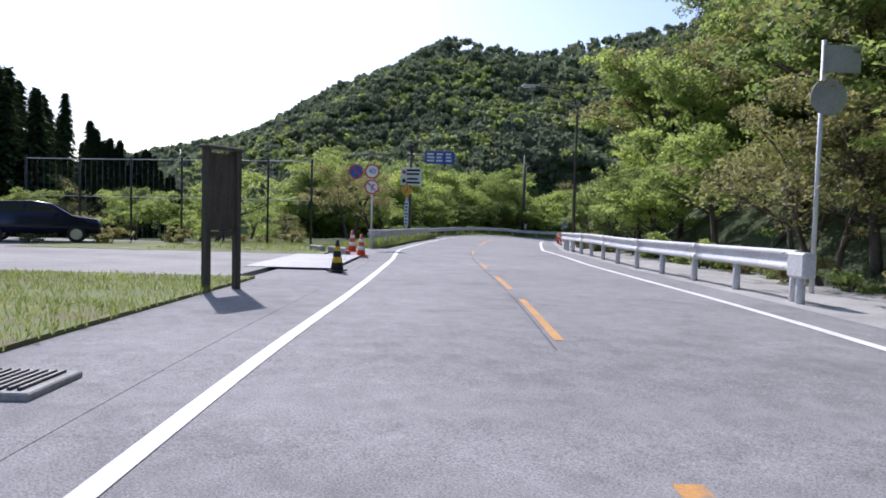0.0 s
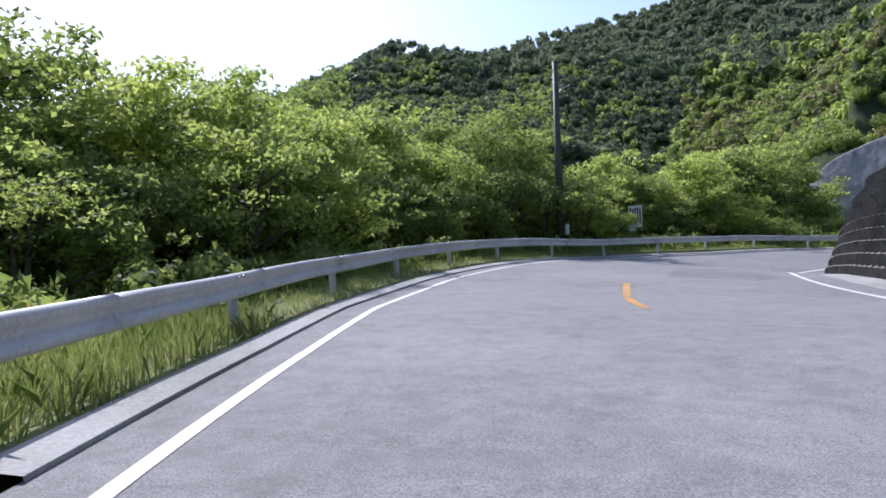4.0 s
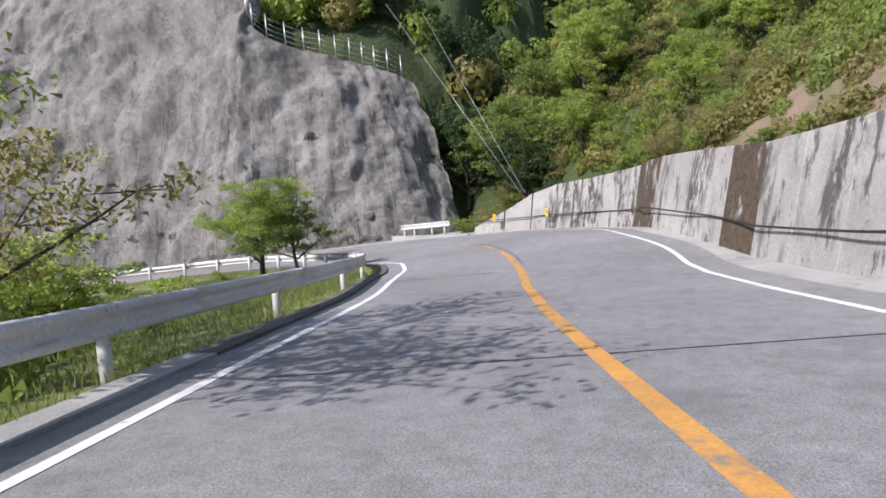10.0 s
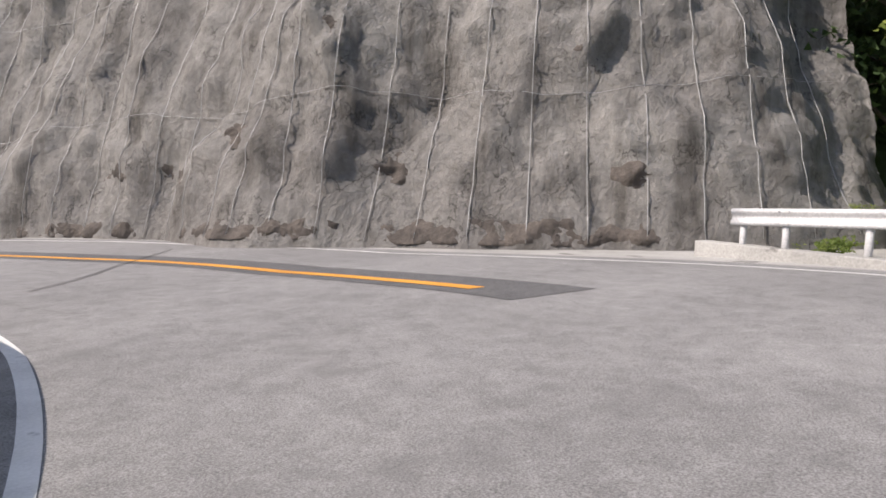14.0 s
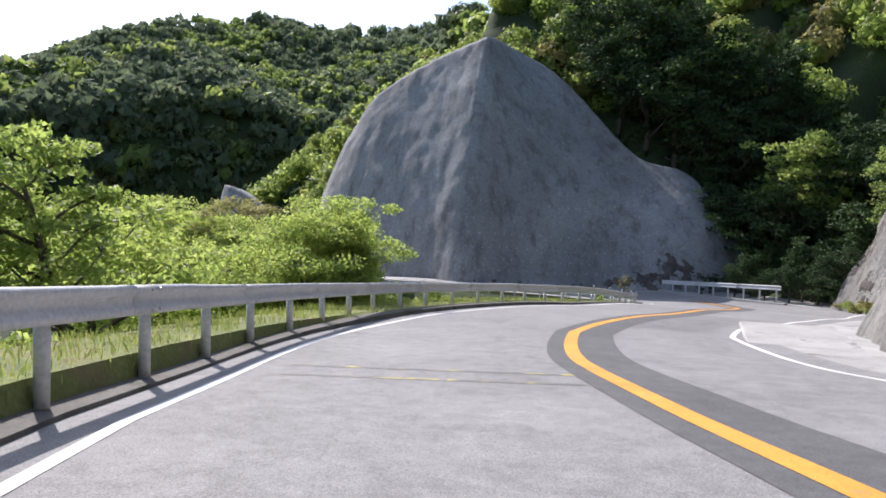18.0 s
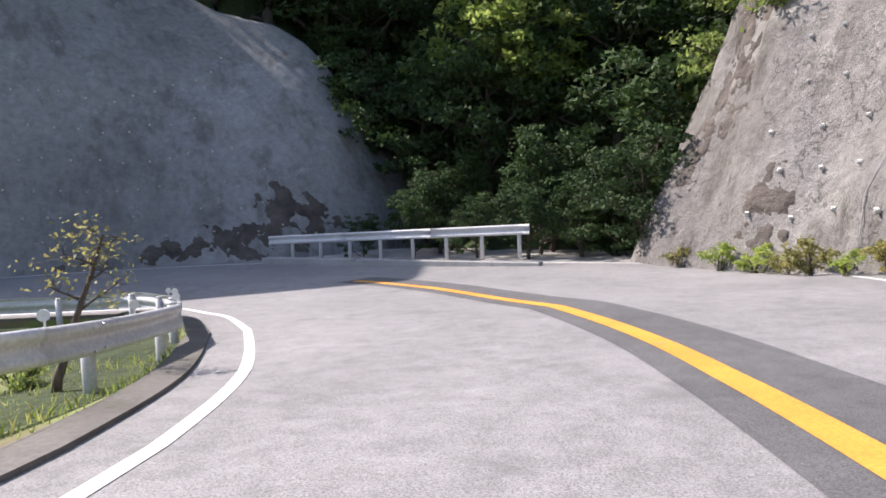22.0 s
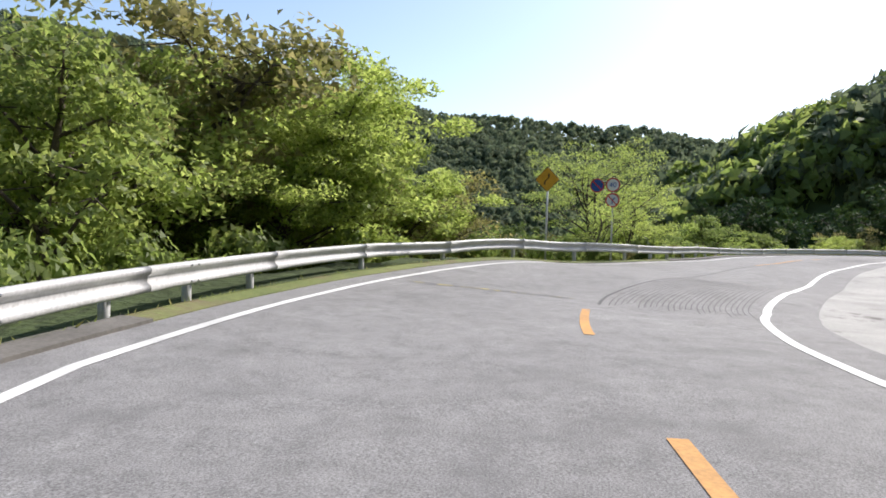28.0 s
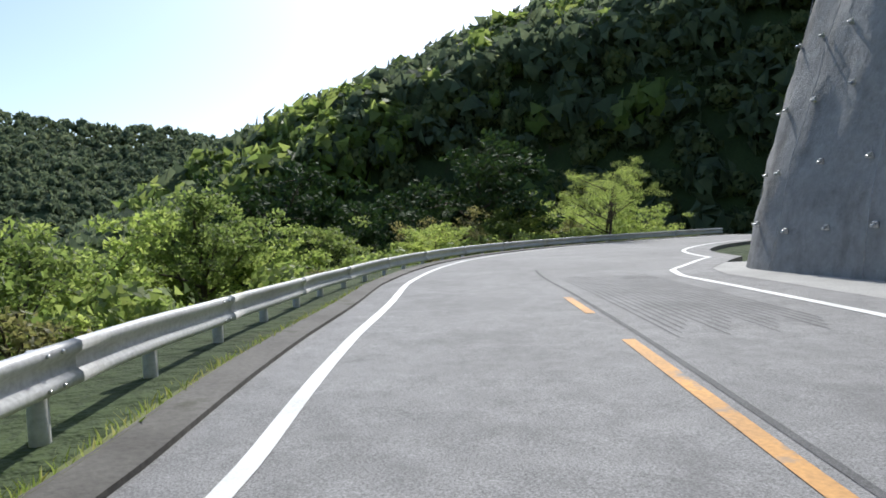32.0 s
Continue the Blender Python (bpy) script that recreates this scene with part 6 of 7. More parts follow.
grass("verge_grass", "tufts of dry and green grass on the verge", verge_feet(62000, 27, 160, off(RAIL_L, -2.4), verge_edge, 0.03), 0.15, 1)
grass("verge_grass", "tufts of grass under the close-set guardrail", np.concatenate([verge_feet(26000, 160, 235, off(RAIL_L, -2.0), verge_edge, 0.03), verge_feet(14000, 255, 300, off(RAIL_L, -1.0), verge_edge, 0.0)]), 0.13, 2)
grass("verge_grass", "tall pale grass beside the guardrail", verge_feet(24000, 27, 62, off(RAIL_L, -1.6), off(LINE_L, -1.0), 0.03), 0.3, 3)
grass("lawn_grass", "short green lawn", np.concatenate([verge_feet(34000, -4, 12.2, lambda s: 0 * s - 10.5, off(LINE_L, -2.0), 0.04), verge_feet(9000, 21, 33, lambda s: 0 * s - 9.5, off(LINE_L, -2.5), 0.09)]), 0.09, 4)

# ---------------------------------------------------------------- crib-block wall on the right of the first straight
_bm = bmesh.new()
bmesh.ops.create_cube(_bm, size=1, matrix=Matrix.Diagonal((0.56, 0.42, 0.37, 1)))
_front = [f for f in _bm.faces if f.normal.y < -0.9][0]
_ins = bmesh.ops.inset_region(_bm, faces=[_front], thickness=0.09, depth=0.0)
bmesh.ops.translate(_bm, vec=(0, 0.2, -0.03), verts=_front.verts[:])
_src = part("b", _bm, "crib", None)
CRIB_MESH = _src.data
bpy.data.objects.remove(_src)
crib_off = curve("38:8.9 44:8.5 50:8.4 58:8.7 64:8.7 70:7.6 80:6.7 92:6.3")
crib = thing("block_wall", "dark weathered wall of stacked hollow concrete blocks", "block wall", kind="structure")
_rest_v, _rest_f = [], []
_cv = np.array([v.co[:] for v in CRIB_MESH.vertices])
_cf = [tuple(p.vertices) for p in CRIB_MESH.polygons]
for row in range(9):
    for k, s in enumerate(np.arange(38.5, 92, 0.585)):
        if row * 0.4 > np.interp(s, [38, 42, 80, 92], [0.8, 3.4, 3.4, 2.0]):
            continue
        s = s + (0.29 if row % 2 else 0)
        p = at(s, float(crib_off(s)) + row * 0.14 + 0.2)
        m = pose(p[0], p[1], p[2] + 0.14 + row * 0.385, 0, 0, head_at(s) - 90)
        if s < 58 and row < 9 and k < 33:
            part("block", CRIB_MESH, None, crib).matrix_basis = m
        else:
            n0 = len(_rest_v)
            mm = np.array(m)
            _rest_v += (np.c_[_cv, np.ones(len(_cv))] @ mm.T)[:, :3].tolist()
            _rest_f += [tuple(i + n0 for i in f) for f in _cf]
o = part("blocks", mesh_of("blocks", _rest_v, _rest_f, "crib"), None, crib)
tagged(o, kind="stuff")
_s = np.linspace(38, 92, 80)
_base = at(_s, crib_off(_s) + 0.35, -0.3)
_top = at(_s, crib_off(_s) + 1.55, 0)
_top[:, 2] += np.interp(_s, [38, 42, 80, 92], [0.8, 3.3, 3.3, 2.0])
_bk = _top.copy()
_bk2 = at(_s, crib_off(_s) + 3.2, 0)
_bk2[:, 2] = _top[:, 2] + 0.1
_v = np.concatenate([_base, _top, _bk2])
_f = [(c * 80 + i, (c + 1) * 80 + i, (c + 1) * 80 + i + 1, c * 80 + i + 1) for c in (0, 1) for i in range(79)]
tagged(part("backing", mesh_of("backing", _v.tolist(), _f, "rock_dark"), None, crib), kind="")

# ---------------------------------------------------------------- signs


def disc_bm(r, y, t=0.006, seg=28):
    return cyl(r, r, t, (0, y, 0), seg, (90, 0, 0))


def text_mesh(txt, size, at_, material, parent, name="lettering"):
    cu = bpy.data.curves.new(name, "FONT")
    cu.body, cu.size, cu.extrude, cu.align_x, cu.align_y = txt, size, 0.002, "CENTER", "CENTER"
    o = bpy.data.objects.new(name, cu)
    scene.collection.objects.link(o)
    bpy.context.view_layer.update()
    me = bpy.data.meshes.new_from_object(o.evaluated_get(bpy.context.evaluated_depsgraph_get()))
    bpy.data.objects.remove(o)
    me.materials.clear()
    me.materials.append(M[material])
    p = part(name, me, None, parent)
    p.matrix_basis = pose(*at_, 90, 0, 0)
    return p


def pole_part(h, r, parent, material="pole_grey", y=0.05):
    p = part("pole", join_bm(cyl(r, r, h + 0.4, (0, y, -0.4), 14), cyl(r * 1.12, r * 0.5, 0.03, (0, y, h), 14)), material, parent)
    part("collar", cyl(r * 1.35, r * 1.35, 0.05, (0, y, 0.0), 14), material, parent)
    return p


def round_sign(parent, x, z, kind):
    """A disc sign that faces -y."""
    r = 0.3
    d = part("disc", disc_bm(r, 0.0, 0.012), "sign_back", parent, "round traffic sign")
    d.matrix_basis = pose(x, 0, z)
    if kind == "blue":
        part("face", disc_bm(r * 0.98, -0.014), "sign_red", d)
        part("field", disc_bm(r * 0.83, -0.021), "sign_blue", d)
        part("bar", box(0.5, 0.006, 0.05, (0, -0.03, 0), 0.0, (0, 45, 0)), "sign_red", d)
    else:
        part("face", disc_bm(r * 0.98, -0.014), "sign_red", d)
        part("field", disc_bm(r * 0.8, -0.021), "sign_white", d)
        if kind == "40":
            text_mesh("40", 0.3, (0, -0.029, -0.005), "sign_blue", d)
        else:
            part("bar", box(0.5, 0.006, 0.045, (0, -0.032, 0), 0.0, (0, 45, 0)), "sign_red", d)
            part("arrow", extrude_poly([(-0.03, -0.15), (0.02, -0.15), (0.02, 0.0), (0.08, 0.05), (0.08, 0.02), (0.12, 0.1), (0.03, 0.11), (0.05, 0.08), (-0.03, 0.02)], -0.005), "sign_blue", d).matrix_basis = pose(0, -0.027, 0)
    part("clamp", box(0.12, 0.07, 0.04, (0, 0.03, 0), 0.005), "steel", d)
    return d


def disc_cluster(p, rz, label, h):
    t = thing("traffic_sign", label, "traffic sign", p, rz, "speed limit signs")
    pole_part(h + 0.3, 0.038, t)
    round_sign(t, 0.0, h, "40")
    round_sign(t, 0.0, h - 0.63, "no")
    round_sign(t, -0.66, h - 0.02, "blue")
    part("bracket", join_bm(box(0.75, 0.03, 0.03, (-0.33, 0.04, h + 0.16), 0.004), box(0.75, 0.03, 0.03, (-0.33, 0.04, h - 0.2), 0.004)), "pole_grey", t)
    return t


def diamond_sign(p, rz, label, h, diag, symbol, r=0.038):
    t = thing("warning_sign", label, "warning sign", p, rz, "warning signs")
    pole_part(h + diag * 0.3, r, t)
    k = diag / 2
    rnd = 0.07 * k

    def dia(q):
        c = []
        for a in range(4):
            for e in (-0.12, 0.12):
                th = math.pi / 2 * a + e * 0.5
                c.append((q * math.cos(th) * (1 - 0.02), q * math.sin(th) * (1 - 0.02)))
        return c

    plate = part("plate", extrude_poly(dia(k), 0.012), "sign_black", t, "diamond warning plate")
    plate.matrix_basis = pose(0, -0.012, h)
    part("field", extrude_poly(dia(k * 0.95), -0.006), "sign_yellow", plate).matrix_basis = pose(0, -0.002, 0)
    if symbol == "rocks":
        part("symbol", extrude_poly([(-0.5 * k, -0.28 * k), (-0.1 * k, 0.36 * k), (0.05 * k, 0.3 * k), (0.12 * k, -0.02 * k), (0.2 * k, -0.28 * k)], -0.005), "sign_black", plate).matrix_basis = pose(0, -0.01, 0)
        part("symbol", extrude_poly([(0.2 * k, -0.28 * k), (0.5 * k, -0.28 * k), (0.5 * k, -0.23 * k), (0.2 * k, -0.23 * k)], -0.005), "sign_black", plate).matrix_basis = pose(0, -0.01, 0)
        for x, z, q in ((0.24, -0.05, 0.07), (0.3, 0.12, 0.05), (0.2, 0.25, 0.045)):
            part("symbol", extrude_poly([(x * k + q * k * math.cos(a), z * k + q * k * math.sin(a)) for a in np.arange(0, 6.2, 1.05)], -0.005), "sign_black", plate).matrix_basis = pose(0, -0.01, 0)
    else:
        pts = [(-0.22, -0.42), (-0.2, -0.15), (0.02, 0.02), (0.12, 0.14), (0.12, 0.3)]
        w = 0.055
        left = [((x - w) * k, z * k) for x, z in pts]
        right = [((x + w) * k, z * k) for x, z in pts][::-1]
        part("symbol", extrude_poly(left + [(0.02 * k, 0.3 * k), (0.12 * k, 0.52 * k), (0.22 * k, 0.3 * k)] + right, -0.005), "sign_black", plate).matrix_basis = pose(0, -0.01, 0)
    part("clamp", box(0.14, 0.07, 0.05, (0, 0.03, h + 0.12 * diag), 0.005), "steel", t)
    part("clamp", box(0.14, 0.07, 0.05, (0, 0.03, h - 0.12 * diag), 0.005), "steel", t)
    return t


def bars(parent, x0, x1, z0, z1, rows, y, material, seed, vertical=False, name="writing"):
    """Unreadable writing as plain bars."""
    r = random.Random(seed)
    for k in range(rows):
        a = (k + 0.2) / rows
        b = (k + 0.75) / rows
        e0, e1 = r.uniform(0.03, 0.12), r.uniform(0.72, 0.97)
        if vertical:
            q = (x0 + (x1 - x0) * (a + b) / 2, z1 - (z1 - z0) * (e0 + e1) / 2, (x1 - x0) * (b - a), (z1 - z0) * (e1 - e0))
        else:
            q = (x0 + (x1 - x0) * (e0 + e1) / 2, z1 - (z1 - z0) * (a + b) / 2, (x1 - x0) * (e1 - e0), (z1 - z0) * (b - a))
        part(name, box(q[2], 0.004, q[3], (q[0], y, q[1]), 0.0), material, parent)


p = at(26.6, -2.95)
disc_cluster((p[0], p[1], p[2] + 0.02), head_at(20) - 3, "three round speed and parking signs on one grey pole", 3.12)
p = at(277.75, -3.2)
disc_cluster((p[0], p[1], p[2]), head_at(268) + 4, "three round speed and parking signs on a pole behind the guardrail", 3.12)
p = at(42.2, -3.0)
t = diamond_sign((p[0], p[1], p[2]), head_at(36), "yellow diamond bend sign with a striped sheet on its pole", 3.25, 0.88, "bend", 0.05)
sh = part("sheet", box(0.26, 0.01, 1.6, (0, -0.01, 1.75), 0.003), "sign_white", t, "pale sheet with blue writing on the pole")
bars(sh, -0.11, 0.11, 1.0, 2.5, 7, -0.018, "sign_blue", 3)
p = at(117.3, -4.75)
diamond_sign((p[0], p[1], p[2]), head_at(108) + 2, "yellow diamond falling-rocks sign on a white pole behind the guardrail", 3.5, 1.0, "rocks", 0.042)
p = at(273.75, -3.85)
diamond_sign((p[0], p[1], p[2]), head_at(268) + 4, "yellow diamond winding-road sign behind the guardrail", 3.0, 0.92, "bend")

# information boards on a brown pole with a cabinet on top
p = at(53.4, -4.75)
t = thing("direction_sign", "brown pole with a blue direction board and a white notice board", "road sign", (p[0], p[1], p[2] - 0.1), head_at(44))
part("pole", join_bm(cyl(0.13, 0.1, 7.6, (0, 0.1, -0.3), 16), cyl(0.14, 0.12, 0.04, (0, 0.1, 7.3), 16)), "pole_brown", t)
part("arm", join_bm(cyl(0.05, 0.05, 3.9, (-0.2, 0.05, 6.55), 10, (0, 90, 0)), cyl(0.05, 0.05, 3.9, (-0.2, 0.05, 6.95), 10, (0, 90, 0))), "pole_brown", t)
b = part("board", box(2.4, 0.05, 1.02, (2.4, -0.04, 6.75), 0.02), "sign_blue", t, "blue direction board with white writing")
bars(b, 1.3, 2.0, 6.35, 7.15, 3, -0.07, "sign_white", 5)
bars(b, 2.1, 2.7, 6.35, 7.15, 3, -0.07, "sign_white", 6)
bars(b, 2.85, 3.5, 6.35, 7.15, 3, -0.07, "sign_white", 7)
b = part("board", box(1.7, 0.05, 1.45, (0.1, -0.08, 5.15), 0.02), "sign_white", t, "white notice board with dark writing")
bars(b, -0.35, 0.9, 5.2, 5.8, 2, -0.11, "sign_black", 8)
bars(b, -0.35, 0.9, 4.5, 5.1, 2, -0.11, "sign_black", 9)
part("mark", disc_bm(0.16, -0.11), "sign_red", b).matrix_basis = pose(-0.5, 0, 5.5)
part("mark", join_bm(cyl(0.17, 0.17, 0.005, (-0.5, -0.108, 4.8), 20, (90, 0, 0))), "sign_black", b)
part("cabinet", box(0.3, 0.3, 0.45, (0, 0.1, 7.5), 0.03), "dark_metal", t)
part("clamp", box(0.36, 0.12, 0.06, (0, 0.03, 5.5), 0.01), "steel", t)

# white notice with upright writing at the forest edge
p = np.array([11.2, 23.0])
z0 = height1(*p)
t = thing("notice_board", "white board with columns of dark writing on a thin post", "notice board", (p[0], p[1], z0), 20)
hb = -0.8 - z0
part("post", cyl(0.04, 0.04, hb + 0.5, (0, 0.06, -0.3), 10), "pole_grey", t)
b = part("board", box(0.92, 0.03, 1.75, (0, 0, hb + 0.92), 0.01), "sign_white", t)
bars(b, -0.4, 0.4, hb + 0.4, hb + 1.72, 5, -0.022, "sign_black", 11, True)
part("mark", box(0.3, 0.005, 0.12, (0.2, -0.022, hb + 0.17), 0.0), "sign_black", b)

# utility pole with a cabinet, a lamp and steps
px, py = 8.2, 13.5
t = thing("utility_pole", "tall brownish utility pole with a white cabinet and a lamp arm", "utility pole", (px, py, height1(px, py)), 100)
gz = height1(px, py)
H = 9.3 - gz
part("pole", cyl(0.25, 0.15, H + 0.5, (0, 0, -0.5), 18), "pole_brown", t)
part("cap", cyl(0.14, 0.1, 0.08, (0, 0, H), 18), "dark_metal", t)
c = part("cabinet", box(0.42, 0.24, 0.62, (-0.12, -0.36, -0.35 - gz), 0.03), "sign_white", t, "white metal cabinet")
part("label_plate", box(0.16, 0.006, 0.06, (-0.02, -0.483, -0.6 - gz), 0.0), "sign_black", c)
part("bracket", box(0.1, 0.3, 0.05, (0, -0.16, -0.3 - gz), 0.01), "steel", t)
part("lamp_arm", tube([(0, 0, H - 1.9), (0.3, -0.4, H - 1.45), (0.5, -0.75, H - 1.35)], 0.03, 8), "steel", t)
part("lamp_head", box(0.2, 0.5, 0.12, (0.55, -0.95, H - 1.33), 0.04), "dark_metal", t)
part("crossarm", box(0.9, 0.08, 0.08, (0, 0.15, H - 0.5), 0.01), "steel", t)
for k in range(8):
    part("step", cyl(0.012, 0.012, 0.3, (0, 0, 2.6 + 0.5 * k), 6, (90, 0, 90 if k % 2 else 0)), "steel", t)

# street lamp on the slope side
p = at(36.6, 6.9)
t = thing("street_lamp", "dark street lamp with a long curved arm over the road", "street lamp", p.tolist(), head_at(36))
part("pole", tube([(0, 0, -0.4), (0, 0, 3), (0, 0, 7.4), (-0.12, 0, 8.1), (-0.55, 0, 8.55), (-1.3, 0, 8.75), (-2.3, 0, 8.85)], [0.095, 0.085, 0.065, 0.058, 0.05, 0.045, 0.04], 12), "pole_brown", t)
part("lamp_head", join_bm(box(0.75, 0.26, 0.12, (-2.7, 0, 8.86), 0.05), box(0.5, 0.2, 0.05, (-2.75, 0, 8.78), 0.02)), "pole_grey", t)
part("base_door", box(0.12, 0.03, 0.4, (0, -0.085, 0.7), 0.01), "pole_brown", t)
part("collar", cyl(0.13, 0.12, 0.12, (0, 0, 0), 14), "pole_brown", t)

# tall sign pole above the end of the right-hand guardrail
p = at(12.2, 6.9)
t = thing("sign_pole", "tall pale pole with two sign backs beside the guardrail end", "sign pole", p.tolist(), head_at(12))
part("pole", cyl(0.045, 0.04, 5.0, (0, 0, -0.3), 12), "pole_grey", t)
part("sign_plate", box(0.7, 0.02, 0.5, (0.32, -0.05, 4.35), 0.02), "sign_back", t)
part("sign_plate", disc_bm(0.34, -0.05, 0.012), "sign_back", t).matrix_basis = pose(0.1, 0, 3.65)
p = at(10.4, 5.55)
t = thing("guardrail_end", "boxed white end piece of a guardrail", "guardrail end", p.tolist(), head_at(10))
part("end_box", box(0.22, 0.5, 0.4, (0.05, -0.1, 0.62), 0.03), "rail_white", t)
part("end_post", cyl(0.07, 0.07, 1.0, (0.08, -0.05, -0.3), 12), "rail_white", t)

# ---------------------------------------------------------------- red delineators, cones, reflectors


def delineator(p, rz):
    t = thing("delineator_post", "red plastic delineator post with white bands", "delineator", p, rz, "delineators before the block wall")
    part("base", cyl(0.1, 0.085, 0.05, (0, 0, 0), 16), "rubber", t)
    part("post", join_bm(cyl(0.042, 0.04, 0.72, (0, 0, 0.05), 12), cyl(0.04, 0.02, 0.03, (0, 0, 0.77), 12)), "cone_red", t)
    for z in (0.5, 0.64):
        part("band", cyl(0.0445, 0.0445, 0.06, (0, 0, z), 12), "sign_white", t)
    return t


first = None
for s in (42.0, 45.2, 48.5, 51.7, 55.0, 58.2, 61.5, 65):
    p = at(s, float(LINE_R(s)) + 1.25)
    if first is None:
        first = delineator(p.tolist(), 0)
    else:
        copy_thing(first, pose(p[0], p[1], p[2]))


def cone(p, rz, body, label):
    t = thing("traffic_cone", label, "traffic cone", p, rz, "traffic cones")
    part("base", box(0.38, 0.38, 0.04, (0, 0, 0.02), 0.015), "rubber" if body == "rubber" else body, t)
    part("cone_body", cyl(0.14, 0.035, 0.66, (0, 0, 0.04), 20), body, t)
    band = "yellow_box" if body == "rubber" else "sign_white"
    for z, h in ((0.2, 0.12), (0.45, 0.1)):
        r = lambda q: 0.14 - 0.105 * (q - 0.04) / 0.66 + 0.003
        part("band", cyl(r(z), r(z + h), h, (0, 0, z), 20), band, t)
    return t


p = at(14.4, -2.35)
cone((p[0], p[1], p[2] + 0.03), 20, "rubber", "black and yellow striped cone beside a steel plate")
p = at(20.7, -2.55)
cone((p[0], p[1], p[2] + 0.03), 50, "cone_red", "red traffic cone with faded white bands by the kerb")
p = at(21.5, -2.95)
cone((p[0], p[1], p[2] + 0.12), 10, "cone_red", "red traffic cone standing on the grass edge")

# steel plates over the gutter
for s in (15.0, 16.9, 18.8):
    p = at(s + 0.92, -3.55, 0.057)
    t = thing("steel_plate", "flat pale steel road plate over the gutter", "steel plate", p.tolist(), head_at(s), "steel plates")
    part("plate", box(2.0, 1.85, 0.022, (0, 0, 0), 0.006), "steel_plate", t)
    part("lifting_hole", cyl(0.03, 0.03, 0.004, (0.8, 0.75, 0.011), 10), "dark_metal", t)
# drain grating
p = at(4.3, -3.0, 0.02)
t = thing("drain_grating", "rusty steel drain grating in a concrete frame", "drain", p.tolist(), head_at(4))
part("frame", box(0.9, 0.62, 0.06, (0, 0, 0.0), 0.01), "concrete", t)
for k in range(12):
    part("grate_bar", box(0.03, 0.5, 0.02, (-0.36 + 0.065 * k, 0, 0.04), 0.004), "dark_metal", t)
# concrete blocks at the driveway's mouth
for s, o, l in ((22.2, -3.5, 1.4), (23.0, -4.4, 1.0)):
    p = at(s, o, 0.1)
    t = part("kerb_stone", box(0.2, l, 0.26, (0, 0, 0), 0.03), "concrete", None)
    t.matrix_basis = pose(p[0], p[1], p[2], 0, 0, head_at(s) + (35 if s > 20 else 8))
    tagged(t, "loose concrete kerb stone on the verge", "kerb stone", group="kerb stones")

# yellow reflectors on the retaining wall, its pipe
for s, o in ((154.3, 12.2), (151.7, 12.15)):
    p = at(s, o, 0.95)
    t = thing("wall_reflector", "small yellow reflector with a dark arrow on the wall", "reflector", p.tolist(), head_at(s) - 90, "wall reflectors")
    part("housing", extrude_poly([(-0.13, 0.2), (0.13, 0.2), (0.08, -0.25), (-0.08, -0.25)], 0.05), "yellow_box", t)
    part("arrow", extrude_poly([(-0.03, 0.12), (0.03, 0.12), (0.02, -0.12), (-0.02, -0.12)], -0.006), "sign_black", t).matrix_basis = pose(0, -0.002, 0)
_s = np.linspace(124.5, 155.2, 60)
_rw_s = np.array([128, 132, 136, 140, 144, 147, 150, 152.4, 154.2, 155.4])
_rw_o = np.array([6.6, 6.75, 7.15, 8.0, 9.4, 10.9, 12.2, 12.75, 12.7, 12.3])
_p = at(_s, np.interp(_s, _rw_s, _rw_o) + 0.02, 0.78)
t = thing("wall_pipe", "thin dark conduit running along the retaining wall", "pipe")
part("conduit", tube(_p[:, :3].tolist(), 0.028, 7), "dark_metal", t)

# ---------------------------------------------------------------- fixtures on the rock faces
_src = part("b", join_bm(box(0.11, 0.025, 0.11, (0, 0, 0), 0.006), cyl(0.03, 0.025, 0.09, (0, -0.01, 0), 8, (90, 0, 0))), "steel", None)
ANCHOR_MESH = _src.data
bpy.data.objects.remove(_src)


def anchors(cliff_ob, face, u0, u1, du, zs, seed, size=1.0):
    r = random.Random(seed)
    for row, z in enumerate(zs):
        for u in np.arange(u0 + (du / 2 if row % 2 else 0), u1, du):
            p, n = face(float(u) + r.uniform(-0.15, 0.15), z + 0.3 + r.uniform(-0.08, 0.08))
            o = part("rock_bolt", ANCHOR_MESH, None, cliff_ob)
            o.matrix_basis = pose(p.x + n.x * 0.03, p.y + n.y * 0.03, p.z, 12, 0, math.degrees(math.atan2(n.x, -n.y))) @ Matrix.Scale(size, 4)


anchors(cliff_c, face_c, 10.6, 30.6, 0.95, (1.25, 2.2, 3.3, 4.6, 6.0, 7.6), 1, 0.85)
anchors(cliff_b, face_b, 12.0, 31.0, 1.05, (1.4, 2.5, 3.6, 4.8, 6.0, 7.4), 2, 1.1)
anchors(cliff_d, face_d, 3.0, 17.0, 1.3, (1.0, 2.2, 3.6, 5.0, 6.6, 8.4), 3)


def face_rope(cliff_ob, face, pts, r=0.008):
    q = []
    for u, z in pts:
        p, n = face(u, z)
        q.append(p + n * 0.05)
    part("rope", tube(q, r, 5), "wire", cliff_ob)


